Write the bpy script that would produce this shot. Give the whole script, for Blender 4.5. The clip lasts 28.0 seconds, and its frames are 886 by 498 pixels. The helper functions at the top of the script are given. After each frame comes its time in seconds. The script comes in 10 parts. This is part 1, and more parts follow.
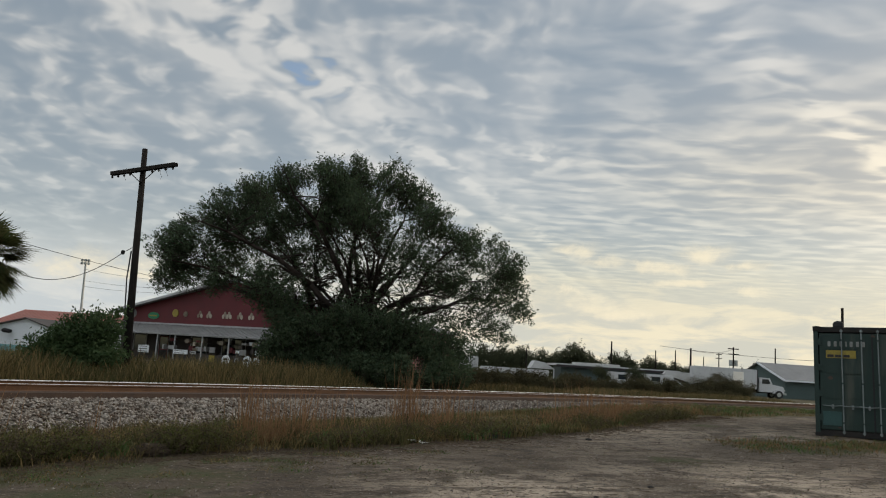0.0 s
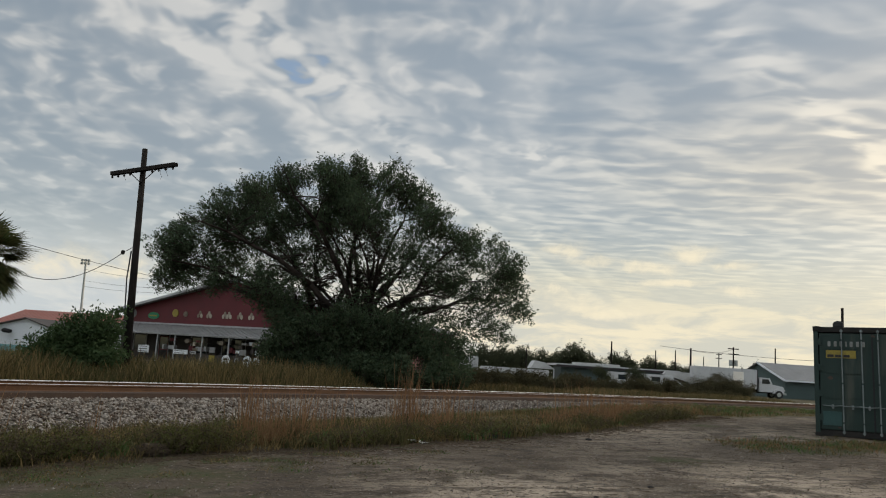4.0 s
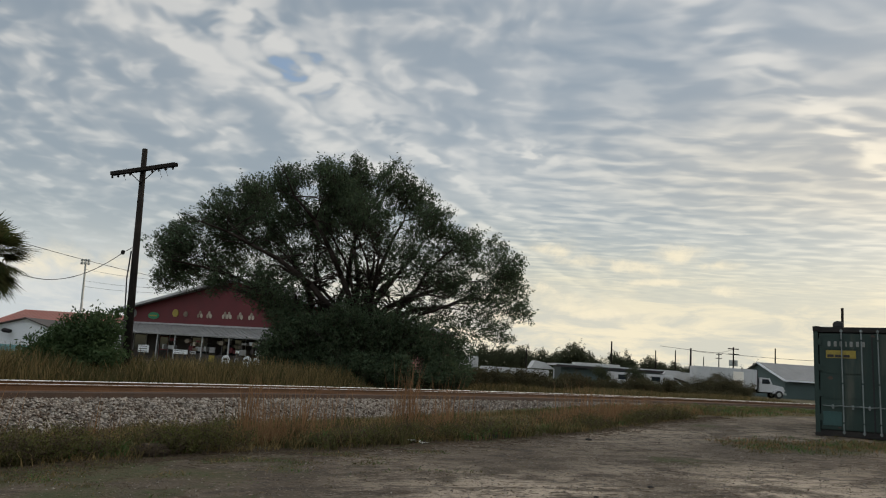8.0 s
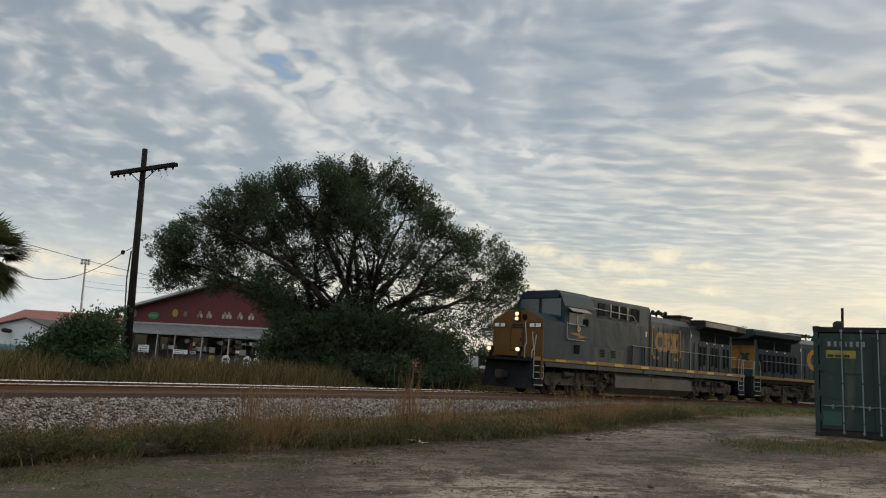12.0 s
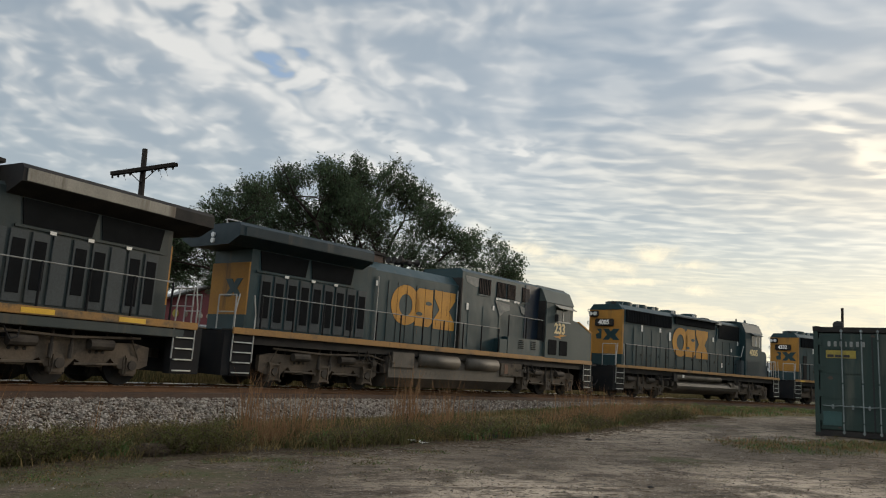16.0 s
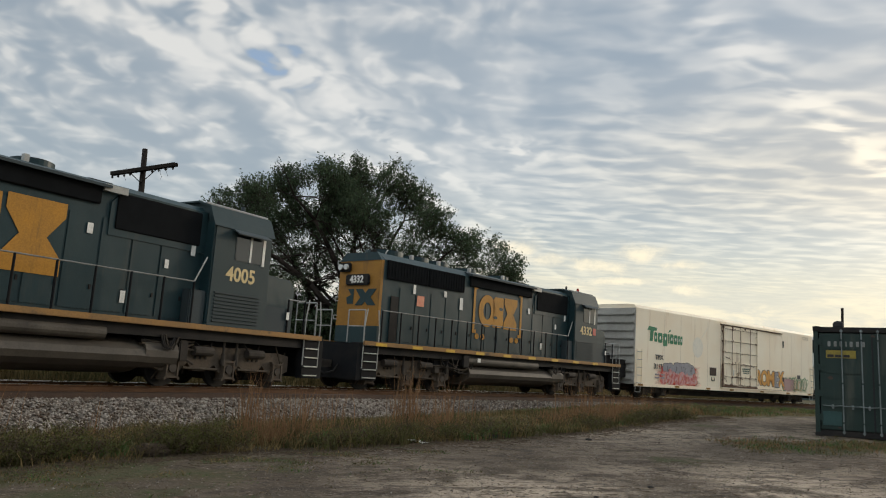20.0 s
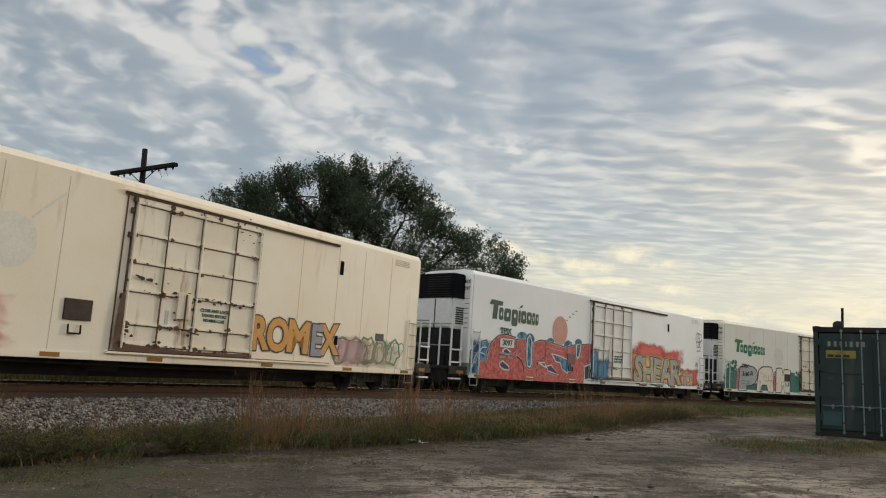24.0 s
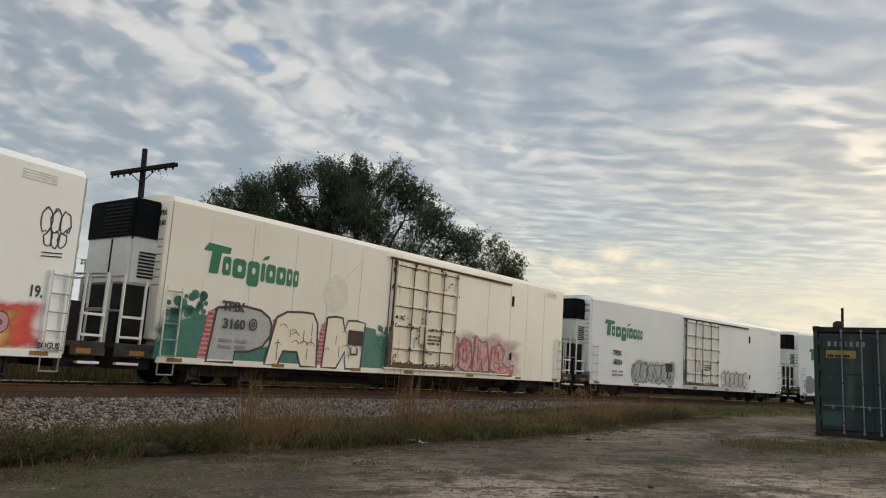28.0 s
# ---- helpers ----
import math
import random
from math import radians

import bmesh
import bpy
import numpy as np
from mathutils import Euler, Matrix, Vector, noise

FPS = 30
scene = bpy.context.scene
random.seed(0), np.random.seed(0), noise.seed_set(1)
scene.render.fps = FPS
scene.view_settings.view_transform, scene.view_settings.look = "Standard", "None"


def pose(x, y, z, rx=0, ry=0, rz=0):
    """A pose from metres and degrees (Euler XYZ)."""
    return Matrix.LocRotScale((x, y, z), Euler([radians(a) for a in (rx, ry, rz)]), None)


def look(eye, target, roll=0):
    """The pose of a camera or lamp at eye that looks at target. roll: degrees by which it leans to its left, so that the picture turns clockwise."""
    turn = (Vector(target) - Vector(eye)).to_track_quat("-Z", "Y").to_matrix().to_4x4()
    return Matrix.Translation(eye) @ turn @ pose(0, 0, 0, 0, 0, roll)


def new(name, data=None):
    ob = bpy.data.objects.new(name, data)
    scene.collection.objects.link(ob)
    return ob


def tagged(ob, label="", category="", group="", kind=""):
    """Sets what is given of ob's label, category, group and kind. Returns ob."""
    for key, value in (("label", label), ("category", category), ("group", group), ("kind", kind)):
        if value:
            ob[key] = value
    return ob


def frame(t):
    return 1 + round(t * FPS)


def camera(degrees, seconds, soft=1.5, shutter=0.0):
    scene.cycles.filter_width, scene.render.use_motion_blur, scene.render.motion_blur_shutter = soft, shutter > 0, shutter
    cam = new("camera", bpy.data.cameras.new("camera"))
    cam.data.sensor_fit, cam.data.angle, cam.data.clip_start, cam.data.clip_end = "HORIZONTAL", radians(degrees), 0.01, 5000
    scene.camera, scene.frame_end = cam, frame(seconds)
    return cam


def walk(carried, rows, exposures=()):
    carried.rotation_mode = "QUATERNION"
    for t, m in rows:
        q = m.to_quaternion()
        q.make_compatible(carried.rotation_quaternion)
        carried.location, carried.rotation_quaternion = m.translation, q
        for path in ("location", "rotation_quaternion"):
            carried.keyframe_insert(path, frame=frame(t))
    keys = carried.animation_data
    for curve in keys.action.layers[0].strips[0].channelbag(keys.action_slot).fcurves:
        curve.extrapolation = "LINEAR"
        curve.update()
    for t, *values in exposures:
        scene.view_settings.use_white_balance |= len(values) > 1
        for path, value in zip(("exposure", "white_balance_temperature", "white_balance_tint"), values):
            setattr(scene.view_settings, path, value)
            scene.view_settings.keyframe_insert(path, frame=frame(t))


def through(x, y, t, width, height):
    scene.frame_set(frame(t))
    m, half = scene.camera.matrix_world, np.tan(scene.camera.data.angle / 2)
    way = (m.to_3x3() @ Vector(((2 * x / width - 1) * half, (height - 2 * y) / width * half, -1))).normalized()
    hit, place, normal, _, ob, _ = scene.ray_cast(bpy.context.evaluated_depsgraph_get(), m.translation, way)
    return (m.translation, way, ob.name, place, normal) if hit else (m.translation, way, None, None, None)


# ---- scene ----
# The camera stands still on its tripod. z = 0 is the top of the rails; y runs away from the camera.
cam = camera(60.57, 28.0, 1.1)
EYE = (0.0, 0.0, 1.023)
VIEW = look(EYE, (0.0, 10.0, 1.023 + 10 * math.tan(radians(8.73))), 3.797)
walk(cam, [(0.0, VIEW), (28.0, VIEW)], [(0.0, 0.0), (12.0, 0.07), (15.0, 0.27), (18.0, 0.26), (20.5, 0.21), (24.0, 0.10), (28.0, 0.08)])

# ---- world, sun ----
SUN_AZ, SUN_EL = 54.0, 15.0          # degrees to the right of +y, and above the horizon
world = bpy.data.worlds.new("world")
scene.world = world
world.use_nodes = True
wn = world.node_tree
sky = wn.nodes.new("ShaderNodeTexSky")
sky.sky_type = "NISHITA"
sky.sun_disc = False
sky.sun_elevation = radians(SUN_EL)
sky.sun_rotation = radians(SUN_AZ)
sky.dust_density = 1.2
wn.links.new(sky.outputs[0], wn.nodes["Background"].inputs[0])
wn.nodes["Background"].inputs[1].default_value = 0.12
sun_data = bpy.data.lights.new("sun", "SUN")
sun_data.energy = 5.0
sun_data.angle = radians(12)
sun_data.color = (1.0, 0.86, 0.68)
sun = new("sun", sun_data)
sun_dir = Vector((math.sin(radians(SUN_AZ)) * math.cos(radians(SUN_EL)), math.cos(radians(SUN_AZ)) * math.cos(radians(SUN_EL)), math.sin(radians(SUN_EL))))
sun.matrix_world = look(sun_dir * 200, (0, 0, 0))


# ---- materials ----
def node(nt, kind, **values):
    n = nt.nodes.new(kind)
    for k, v in values.items():
        n.inputs[k].default_value = v
    return n


def mix_rgb(nt, fac, a, b, blend="MIX"):
    n = nt.nodes.new("ShaderNodeMix")
    n.data_type, n.blend_type = "RGBA", blend
    for sock, val in ((n.inputs[0], fac), (n.inputs[6], a), (n.inputs[7], b)):
        if isinstance(val, bpy.types.NodeSocket):
            nt.links.new(val, sock)
        elif isinstance(val, tuple):
            sock.default_value = (*val[:3], 1)
        else:
            sock.default_value = val
    return n.outputs[2]


def ramp(nt, src, lo, hi):
    n = nt.nodes.new("ShaderNodeMapRange")
    n.interpolation_type = "SMOOTHSTEP"
    nt.links.new(src, n.inputs[0])
    n.inputs[1].default_value, n.inputs[2].default_value = lo, hi
    return n.outputs[0]


def noise_at(nt, coords, scale, detail=3, stretch=None, rough=0.55, dist=0.0):
    if stretch:
        m = nt.nodes.new("ShaderNodeMapping")
        m.inputs["Scale"].default_value = stretch
        nt.links.new(coords, m.inputs[0])
        coords = m.outputs[0]
    n = node(nt, "ShaderNodeTexNoise", Scale=scale, Detail=detail, Roughness=rough, Distortion=dist)
    nt.links.new(coords, n.inputs["Vector"])
    return n.outputs["Fac"]


def mat(name, col, rough=0.7, metal=0.0, col2=None, scale=1.5, fine=25.0, bump=0.15, dirt=None, dirt_lo=0.52, streak=False, vary=0.0, spec=0.4, grit=0.35, dent=0.0):
    """A surface with broad stains, fine grain, optional dirt (streaks run downwards) and a little change from piece to piece."""
    m = bpy.data.materials.new(name)
    m.use_nodes = True
    nt = m.node_tree
    b = nt.nodes["Principled BSDF"]
    tc = nt.nodes.new("ShaderNodeTexCoord").outputs["Object"]
    broad = noise_at(nt, tc, scale, 4)
    grain = noise_at(nt, tc, fine, 3)
    c2 = col2 or tuple(c * 0.72 for c in col)
    out = mix_rgb(nt, ramp(nt, broad, 0.3, 0.7), col, c2)
    out = mix_rgb(nt, grit, out, mix_rgb(nt, ramp(nt, grain, 0.25, 0.75), tuple(c * 0.6 for c in col), tuple(min(1, c * 1.3) for c in col)))
    if dirt:
        d = noise_at(nt, tc, 2.2, 5, (1.0, 1.0, 0.12) if streak else (1, 1, 1), 0.65)
        out = mix_rgb(nt, ramp(nt, d, dirt_lo, dirt_lo + 0.22), out, dirt)
    if vary:
        oi = nt.nodes.new("ShaderNodeObjectInfo")
        geo = nt.nodes.new("ShaderNodeNewGeometry")
        add = nt.nodes.new("ShaderNodeMath")
        add.operation = "ADD"
        nt.links.new(oi.outputs["Random"], add.inputs[0])
        nt.links.new(geo.outputs["Random Per Island"], add.inputs[1])
        fr = nt.nodes.new("ShaderNodeMath")
        fr.operation = "FRACT"
        nt.links.new(add.outputs[0], fr.inputs[0])
        out = mix_rgb(nt, fr.outputs[0], mix_rgb(nt, vary, out, (0, 0, 0)), mix_rgb(nt, vary * 0.5, out, (1, 0.95, 0.85)))
    nt.links.new(out, b.inputs["Base Color"])
    rr = nt.nodes.new("ShaderNodeMapRange")
    nt.links.new(grain, rr.inputs[0])
    rr.inputs[3].default_value, rr.inputs[4].default_value = max(0.05, rough - 0.12), min(1, rough + 0.12)
    nt.links.new(rr.outputs[0], b.inputs["Roughness"])
    b.inputs["Metallic"].default_value = metal
    b.inputs["Specular IOR Level"].default_value = spec
    if bump:
        bp = node(nt, "ShaderNodeBump", Strength=bump, Distance=0.02)
        nt.links.new(grain, bp.inputs["Height"])
        nt.links.new(bp.outputs[0], b.inputs["Normal"])
        if dent:
            # sheet metal is never quite flat
            b2 = node(nt, "ShaderNodeBump", Strength=dent, Distance=0.25)
            nt.links.new(noise_at(nt, tc, 0.9, 2, (1.0, 1.0, 0.7)), b2.inputs["Height"])
            nt.links.new(b2.outputs[0], bp.inputs["Normal"])
    return m


def leaf_mat(name, col, col2, through=0.25):
    m = bpy.data.materials.new(name)
    m.use_nodes = True
    nt = m.node_tree
    b = nt.nodes["Principled BSDF"]
    geo = nt.nodes.new("ShaderNodeNewGeometry")
    tc = nt.nodes.new("ShaderNodeTexCoord").outputs["Object"]
    c = mix_rgb(nt, geo.outputs["Random Per Island"], col, col2)
    c = mix_rgb(nt, ramp(nt, noise_at(nt, tc, 0.6, 3), 0.35, 0.7), c, mix_rgb(nt, 0.3, c, tuple(v * 0.5 for v in col)))
    nt.links.new(c, b.inputs["Base Color"])
    b.inputs["Roughness"].default_value = 0.75
    b.inputs["Specular IOR Level"].default_value = 0.10
    tr = nt.nodes.new("ShaderNodeBsdfTranslucent")
    nt.links.new(c, tr.inputs[0])
    mx = nt.nodes.new("ShaderNodeMixShader")
    mx.inputs[0].default_value = through
    nt.links.new(b.outputs[0], mx.inputs[1])
    nt.links.new(tr.outputs[0], mx.inputs[2])
    nt.links.new(mx.outputs[0], nt.nodes["Material Output"].inputs[0])
    return m


def glow(name, col, strength):
    m = bpy.data.materials.new(name)
    m.use_nodes = True
    b = m.node_tree.nodes["Principled BSDF"]
    b.inputs["Base Color"].default_value = (*col, 1)
    b.inputs["Emission Color"].default_value = (*col, 1)
    b.inputs["Emission Strength"].default_value = strength
    return m


def glass_mat(name, col=(0.02, 0.025, 0.03)):
    m = bpy.data.materials.new(name)
    m.use_nodes = True
    b = m.node_tree.nodes["Principled BSDF"]
    b.inputs["Base Color"].default_value = (*col, 1)
    b.inputs["Roughness"].default_value = 0.08
    b.inputs["Specular IOR Level"].default_value = 0.7
    return m


M = {
    "blue": mat("loco_blue", (0.011, 0.031, 0.037), 0.45, 0, (0.019, 0.042, 0.046), 0.7, 30, 0.05, (0.040, 0.046, 0.042), 0.55, True, 0, 0.25, dent=0.16),
    "leadhull": mat("grimy_slate", (0.011, 0.022, 0.029), 0.5, 0, (0.021, 0.033, 0.038), 0.8, 30, 0.05, (0.050, 0.046, 0.038), 0.56, True, 0, 0.18, dent=0.16),
    "leadgrey": mat("grimy_teal_grey", (0.024, 0.035, 0.037), 0.5, 0, (0.044, 0.050, 0.046), 0.6, 30, 0.05, (0.066, 0.057, 0.044), 0.52, True, 0, 0.18, dent=0.16),
    "wingtan": mat("weathered_tan", (0.26, 0.24, 0.20), 0.7, 0, (0.15, 0.135, 0.11), 1.2, 25, 0.1, (0.09, 0.07, 0.05), 0.5, True),
    "endyellow": mat("end_yellow", (0.32, 0.155, 0.028), 0.6, 0, (0.24, 0.12, 0.028), 1.5, 30, 0.05, (0.09, 0.06, 0.035), 0.54, True, spec=0.2),
    "railgrey": mat("worn_handrail", (0.22, 0.22, 0.21), 0.5, 0.1, (0.12, 0.12, 0.11), 4, 40, 0.05),
    "numcream": mat("number_cream", (0.62, 0.48, 0.24), 0.6, 0, (0.50, 0.38, 0.18), 4, 30, 0.0),
    "grey": mat("loco_grey", (0.035, 0.048, 0.054), 0.65, 0, (0.048, 0.058, 0.060), 0.8, 30, 0.05, (0.05, 0.05, 0.045), 0.57, True, 0, 0.16),
    # Hull blue with dirt and the light from the right put into its colour.
    "cabgrey": mat("lit_dirty_cab_grey", (0.066, 0.080, 0.074), 0.65, 0, (0.048, 0.062, 0.062), 0.9, 30, 0.05, (0.06, 0.058, 0.05), 0.56, True, 0, 0.16),
    "doorgrey": mat("door_grey", (0.055, 0.062, 0.064), 0.65, 0, (0.045, 0.052, 0.055), 1.2, 30, 0.05, (0.04, 0.04, 0.036), 0.56, True, 0, 0.16),
    "yellow": mat("loco_yellow", (0.46, 0.22, 0.035), 0.55, 0, (0.34, 0.17, 0.04), 1.5, 30, 0.05, (0.10, 0.07, 0.04), 0.56, True, spec=0.15),
    # Nose yellow darkened in the colour for a face turned from the light.
    "noseyellow": mat("shaded_nose_yellow", (0.125, 0.060, 0.016), 0.6, 0, (0.085, 0.044, 0.015), 1.5, 30, 0.05, (0.08, 0.055, 0.03), 0.54, True, 0, 0.15),
    "sill": mat("sill_yellow", (0.31, 0.165, 0.055), 0.6, 0, (0.19, 0.122, 0.062), 0.9, 30, 0.05, (0.09, 0.07, 0.05), 0.52, spec=0.15),
    "reflector": mat("reflector_yellow", (0.62, 0.36, 0.03), 0.4, 0, None, 3, 40, 0.0),
    "black": mat("grimy_black", (0.017, 0.016, 0.016), 0.75, 0, (0.034, 0.030, 0.026), 2, 25, 0.2, spec=0.15),
    "under": mat("underframe_grime", (0.035, 0.030, 0.026), 0.8, 0, (0.075, 0.062, 0.05), 2.5, 25, 0.3, spec=0.15),
    "truck": mat("bogie_grime", (0.100, 0.080, 0.060), 0.85, 0, (0.035, 0.029, 0.024), 1.6, 25, 0.3, (0.022, 0.019, 0.017), 0.5, spec=0.15),
    "tank": mat("tank_grime", (0.092, 0.078, 0.062), 0.6, 0, (0.048, 0.041, 0.034), 1.2, 25, 0.1, (0.03, 0.026, 0.023), 0.55, spec=0.25),
    "grille": mat("dark_grille", (0.011, 0.012, 0.013), 0.95, 0, None, 3, 60, 0.3, spec=0.04),
    "handrail": mat("handrail_grey", (0.34, 0.34, 0.32), 0.5, 0.1, (0.24, 0.23, 0.21), 4, 40, 0.05),
    "glass": glass_mat("dark_glass"),
    "white": mat("white_decal", (0.75, 0.73, 0.68), 0.5, 0, None, 4, 40, 0.0),
    "red": mat("red_paint", (0.45, 0.05, 0.03), 0.5, 0, None, 4, 40, 0.05),
    "lamp": glow("headlamp_glow", (1.0, 0.48, 0.26), 2.4),
    "hoodcab": mat("cab_blue_green", (0.024, 0.042, 0.046), 0.6, 0, (0.034, 0.050, 0.052), 0.9, 30, 0.05, (0.05, 0.05, 0.045), 0.57, True, 0, 0.2),
    "pilot": mat("pilot_black", (0.009, 0.010, 0.012), 0.8, 0, (0.018, 0.016, 0.015), 2, 25, 0.2, spec=0.12),
    "frame": mat("truck_frame_dust", (0.112, 0.088, 0.066), 0.85, 0, (0.052, 0.041, 0.032), 1.5, 25, 0.25, (0.03, 0.026, 0.023), 0.56, spec=0.15),
    "leadsill": mat("patchy_stripe", (0.30, 0.155, 0.045), 0.6, 0, (0.085, 0.074, 0.055), 0.55, 30, 0.05, (0.06, 0.055, 0.045), 0.5, spec=0.15),
    "navy": mat("navy_panel", (0.006, 0.013, 0.026), 0.4, 0, (0.010, 0.020, 0.034), 1.2, 30, 0.05, spec=0.3, dent=0.16),
    "bare": mat("bare_scuffed_metal", (0.16, 0.165, 0.155), 0.6, 0.1, (0.07, 0.08, 0.078), 3.5, 30, 0.1, (0.03, 0.04, 0.045), 0.5),
    "lens": glass_mat("lamp_lens", (0.5, 0.5, 0.48)),
    "leadcab": mat("slate_blue_cab", (0.016, 0.030, 0.040), 0.5, 0, (0.024, 0.040, 0.048), 0.9, 30, 0.05, (0.040, 0.044, 0.042), 0.60, True, 0, 0.18, dent=0.16),
    "fadedmark": mat("faded_mark", (0.36, 0.185, 0.040), 0.65, 0, (0.22, 0.125, 0.045), 2.2, 30, 0.05, (0.10, 0.080, 0.055), 0.56, True, spec=0.2),
    "rubber": mat("rubber", (0.02, 0.02, 0.02), 0.8),
}
M["car_white"] = mat("reefer_white", (0.90, 0.88, 0.84), 0.5, 0, (0.86, 0.83, 0.77), 0.5, 20, 0.02, (0.66, 0.59, 0.49), 0.64, True, grit=0.06, dent=0.08)
M["car_cream"] = mat("reefer_cream", (0.90, 0.79, 0.62), 0.5, 0, (0.87, 0.72, 0.53), 0.4, 20, 0.02, (0.66, 0.48, 0.30), 0.57, True, grit=0.06, dent=0.08)
M["car_pale"] = mat("reefer_pale_cream", (0.90, 0.83, 0.71), 0.5, 0, (0.87, 0.77, 0.63), 0.4, 20, 0.02, (0.66, 0.53, 0.38), 0.60, True, grit=0.06, dent=0.08)
M["car_door"] = mat("door_white", (0.84, 0.79, 0.71), 0.55, 0, (0.78, 0.71, 0.61), 0.8, 20, 0.03, (0.34, 0.21, 0.12), 0.60, True, grit=0.08)
# End walls: body white with their shade put into the colour, plus dirt.
M["car_end_shaded"] = mat("shaded_reefer_end", (0.40, 0.385, 0.35), 0.6, 0, (0.28, 0.265, 0.235), 0.8, 20, 0.1, (0.2, 0.17, 0.13), 0.56, True)
M["car_door_rusty"] = mat("door_rusty_cream", (0.86, 0.76, 0.60), 0.6, 0, (0.78, 0.66, 0.49), 0.8, 20, 0.03, (0.30, 0.16, 0.085), 0.56, True, grit=0.08)
M["rust"] = mat("rusty_bar", (0.16, 0.085, 0.05), 0.8, 0.2, (0.09, 0.055, 0.04), 4, 40, 0.3)
M["green"] = mat("logo_green", (0.015, 0.19, 0.085), 0.5, 0, (0.02, 0.16, 0.075), 2, 30, 0.0)
M["dkgreen"] = mat("logo_dark_green", (0.012, 0.075, 0.045), 0.5, 0, None, 2, 30, 0.0)


# ---- mesh helpers ----
def part(name, bm, material, parent, label="", smooth=False):
    me = bpy.data.meshes.new(name)
    bmesh.ops.recalc_face_normals(bm, faces=bm.faces)
    bm.to_mesh(me)
    bm.free()
    if smooth:
        for p in me.polygons:
            p.use_smooth = True
    me.materials.append(material)
    ob = new(name, me)
    ob.parent = parent
    if label:
        ob["label"] = label
    return ob


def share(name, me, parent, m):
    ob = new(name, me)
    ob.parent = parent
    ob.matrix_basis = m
    return ob


def thing(name, label, category, group="", kind="", m=None):
    ob = new(name)
    tagged(ob, label, category, group, kind)
    if m is not None:
        ob.matrix_basis = m
    return ob


def B():
    return bmesh.new()


def box(bm, x0, x1, y0, y1, z0, z1, bev=0.0):
    r = bmesh.ops.create_cube(bm, size=1)
    for v in r["verts"]:
        v.co = ((x0 + x1) / 2 + v.co.x * (x1 - x0), (y0 + y1) / 2 + v.co.y * (y1 - y0), (z0 + z1) / 2 + v.co.z * (z1 - z0))
    if bev:
        es = {e for v in r["verts"] for e in v.link_edges}
        bmesh.ops.bevel(bm, geom=list(es), offset=bev, segments=2, affect="EDGES")
    return bm


def rod(bm, a, b, r, r2=None, seg=8):
    a, b = Vector(a), Vector(b)
    d = b - a
    m = Matrix.Translation((a + b) / 2) @ d.to_track_quat("Z", "Y").to_matrix().to_4x4()
    bmesh.ops.create_cone(bm, cap_ends=True, segments=seg, radius1=r, radius2=r if r2 is None else r2, depth=d.length, matrix=m)
    return bm


def path(bm, pts, r, seg=6):
    for a, b in zip(pts, pts[1:]):
        rod(bm, a, b, r, seg=seg)
    return bm


def prism(bm, prof, a, b, axis="x"):
    """A polygon profile drawn out from a to b along an axis; prof holds (y, z), (x, z) or (x, y)."""
    def at(p, t):
        return {"x": (t, p[0], p[1]), "y": (p[0], t, p[1]), "z": (p[0], p[1], t)}[axis]
    v0 = [bm.verts.new(at(p, a)) for p in prof]
    v1 = [bm.verts.new(at(p, b)) for p in prof]
    n = len(prof)
    bm.faces.new(v0)
    bm.faces.new(v1[::-1])
    for i in range(n):
        bm.faces.new((v0[i], v0[(i + 1) % n], v1[(i + 1) % n], v1[i]))
    return bm


def text_mesh(body, size, fat=0.0, depth=0.004):
    cu = bpy.data.curves.new("lettering", "FONT")
    cu.body, cu.size, cu.offset, cu.extrude = body, size, fat, depth
    cu.align_x, cu.align_y, cu.resolution_u = "CENTER", "CENTER", 3
    ob = bpy.data.objects.new("lettering", cu)
    scene.collection.objects.link(ob)
    me = bpy.data.meshes.new_from_object(ob.evaluated_get(bpy.context.evaluated_depsgraph_get()))
    bpy.data.objects.remove(ob)
    return me


def lettering(name, body, size, material, parent, x, y, z, side=-1, fat=0.0, wide=1.0, tilt=0.0, high=1.0):
    """Letters on a side wall: side -1 faces -y, +1 faces +y."""
    me = text_mesh(body, size, fat)
    me.materials.append(material)
    ob = new(name, me)
    ob.parent = parent
    ob.matrix_basis = pose(x, y, z, 90, 0, 0 if side < 0 else 180) @ pose(0, 0, 0, 0, 0, tilt) @ Matrix.Diagonal((wide, high, 1, 1))
    return ob


def flat(name, pts, material, parent, y, side=-1, label="", thick=0.006):
    """A thin painted or stuck-on shape on a side wall, from (x, z) corners."""
    return part(name, prism(B(), pts, y, y + side * thick, "y"), material, parent, label)


def ribbon(pts, y, r, thick=0.004):
    """A flat sprayed line on a side wall through (x, z) points."""
    bm = B()
    rows = []
    for i, p in enumerate(pts):
        a, b = pts[max(0, i - 1)], pts[min(len(pts) - 1, i + 1)]
        dx, dz = b[0] - a[0], b[1] - a[1]
        n = math.hypot(dx, dz) or 1.0
        ox, oz = -dz / n * r, dx / n * r
        rows.append([bm.verts.new((p[0] + q * ox, yy, p[1] + q * oz)) for q in (-1, 1) for yy in (y, y - thick)])
    for (a, b, c, d), (e, f, g, h) in zip(rows, rows[1:]):
        for q in ((a, b, f, e), (b, d, h, f), (d, c, g, h), (c, a, e, g)):
            bm.faces.new(q)
    for e in (rows[0], rows[-1]):
        bm.faces.new((e[0], e[1], e[3], e[2]))
    return bm


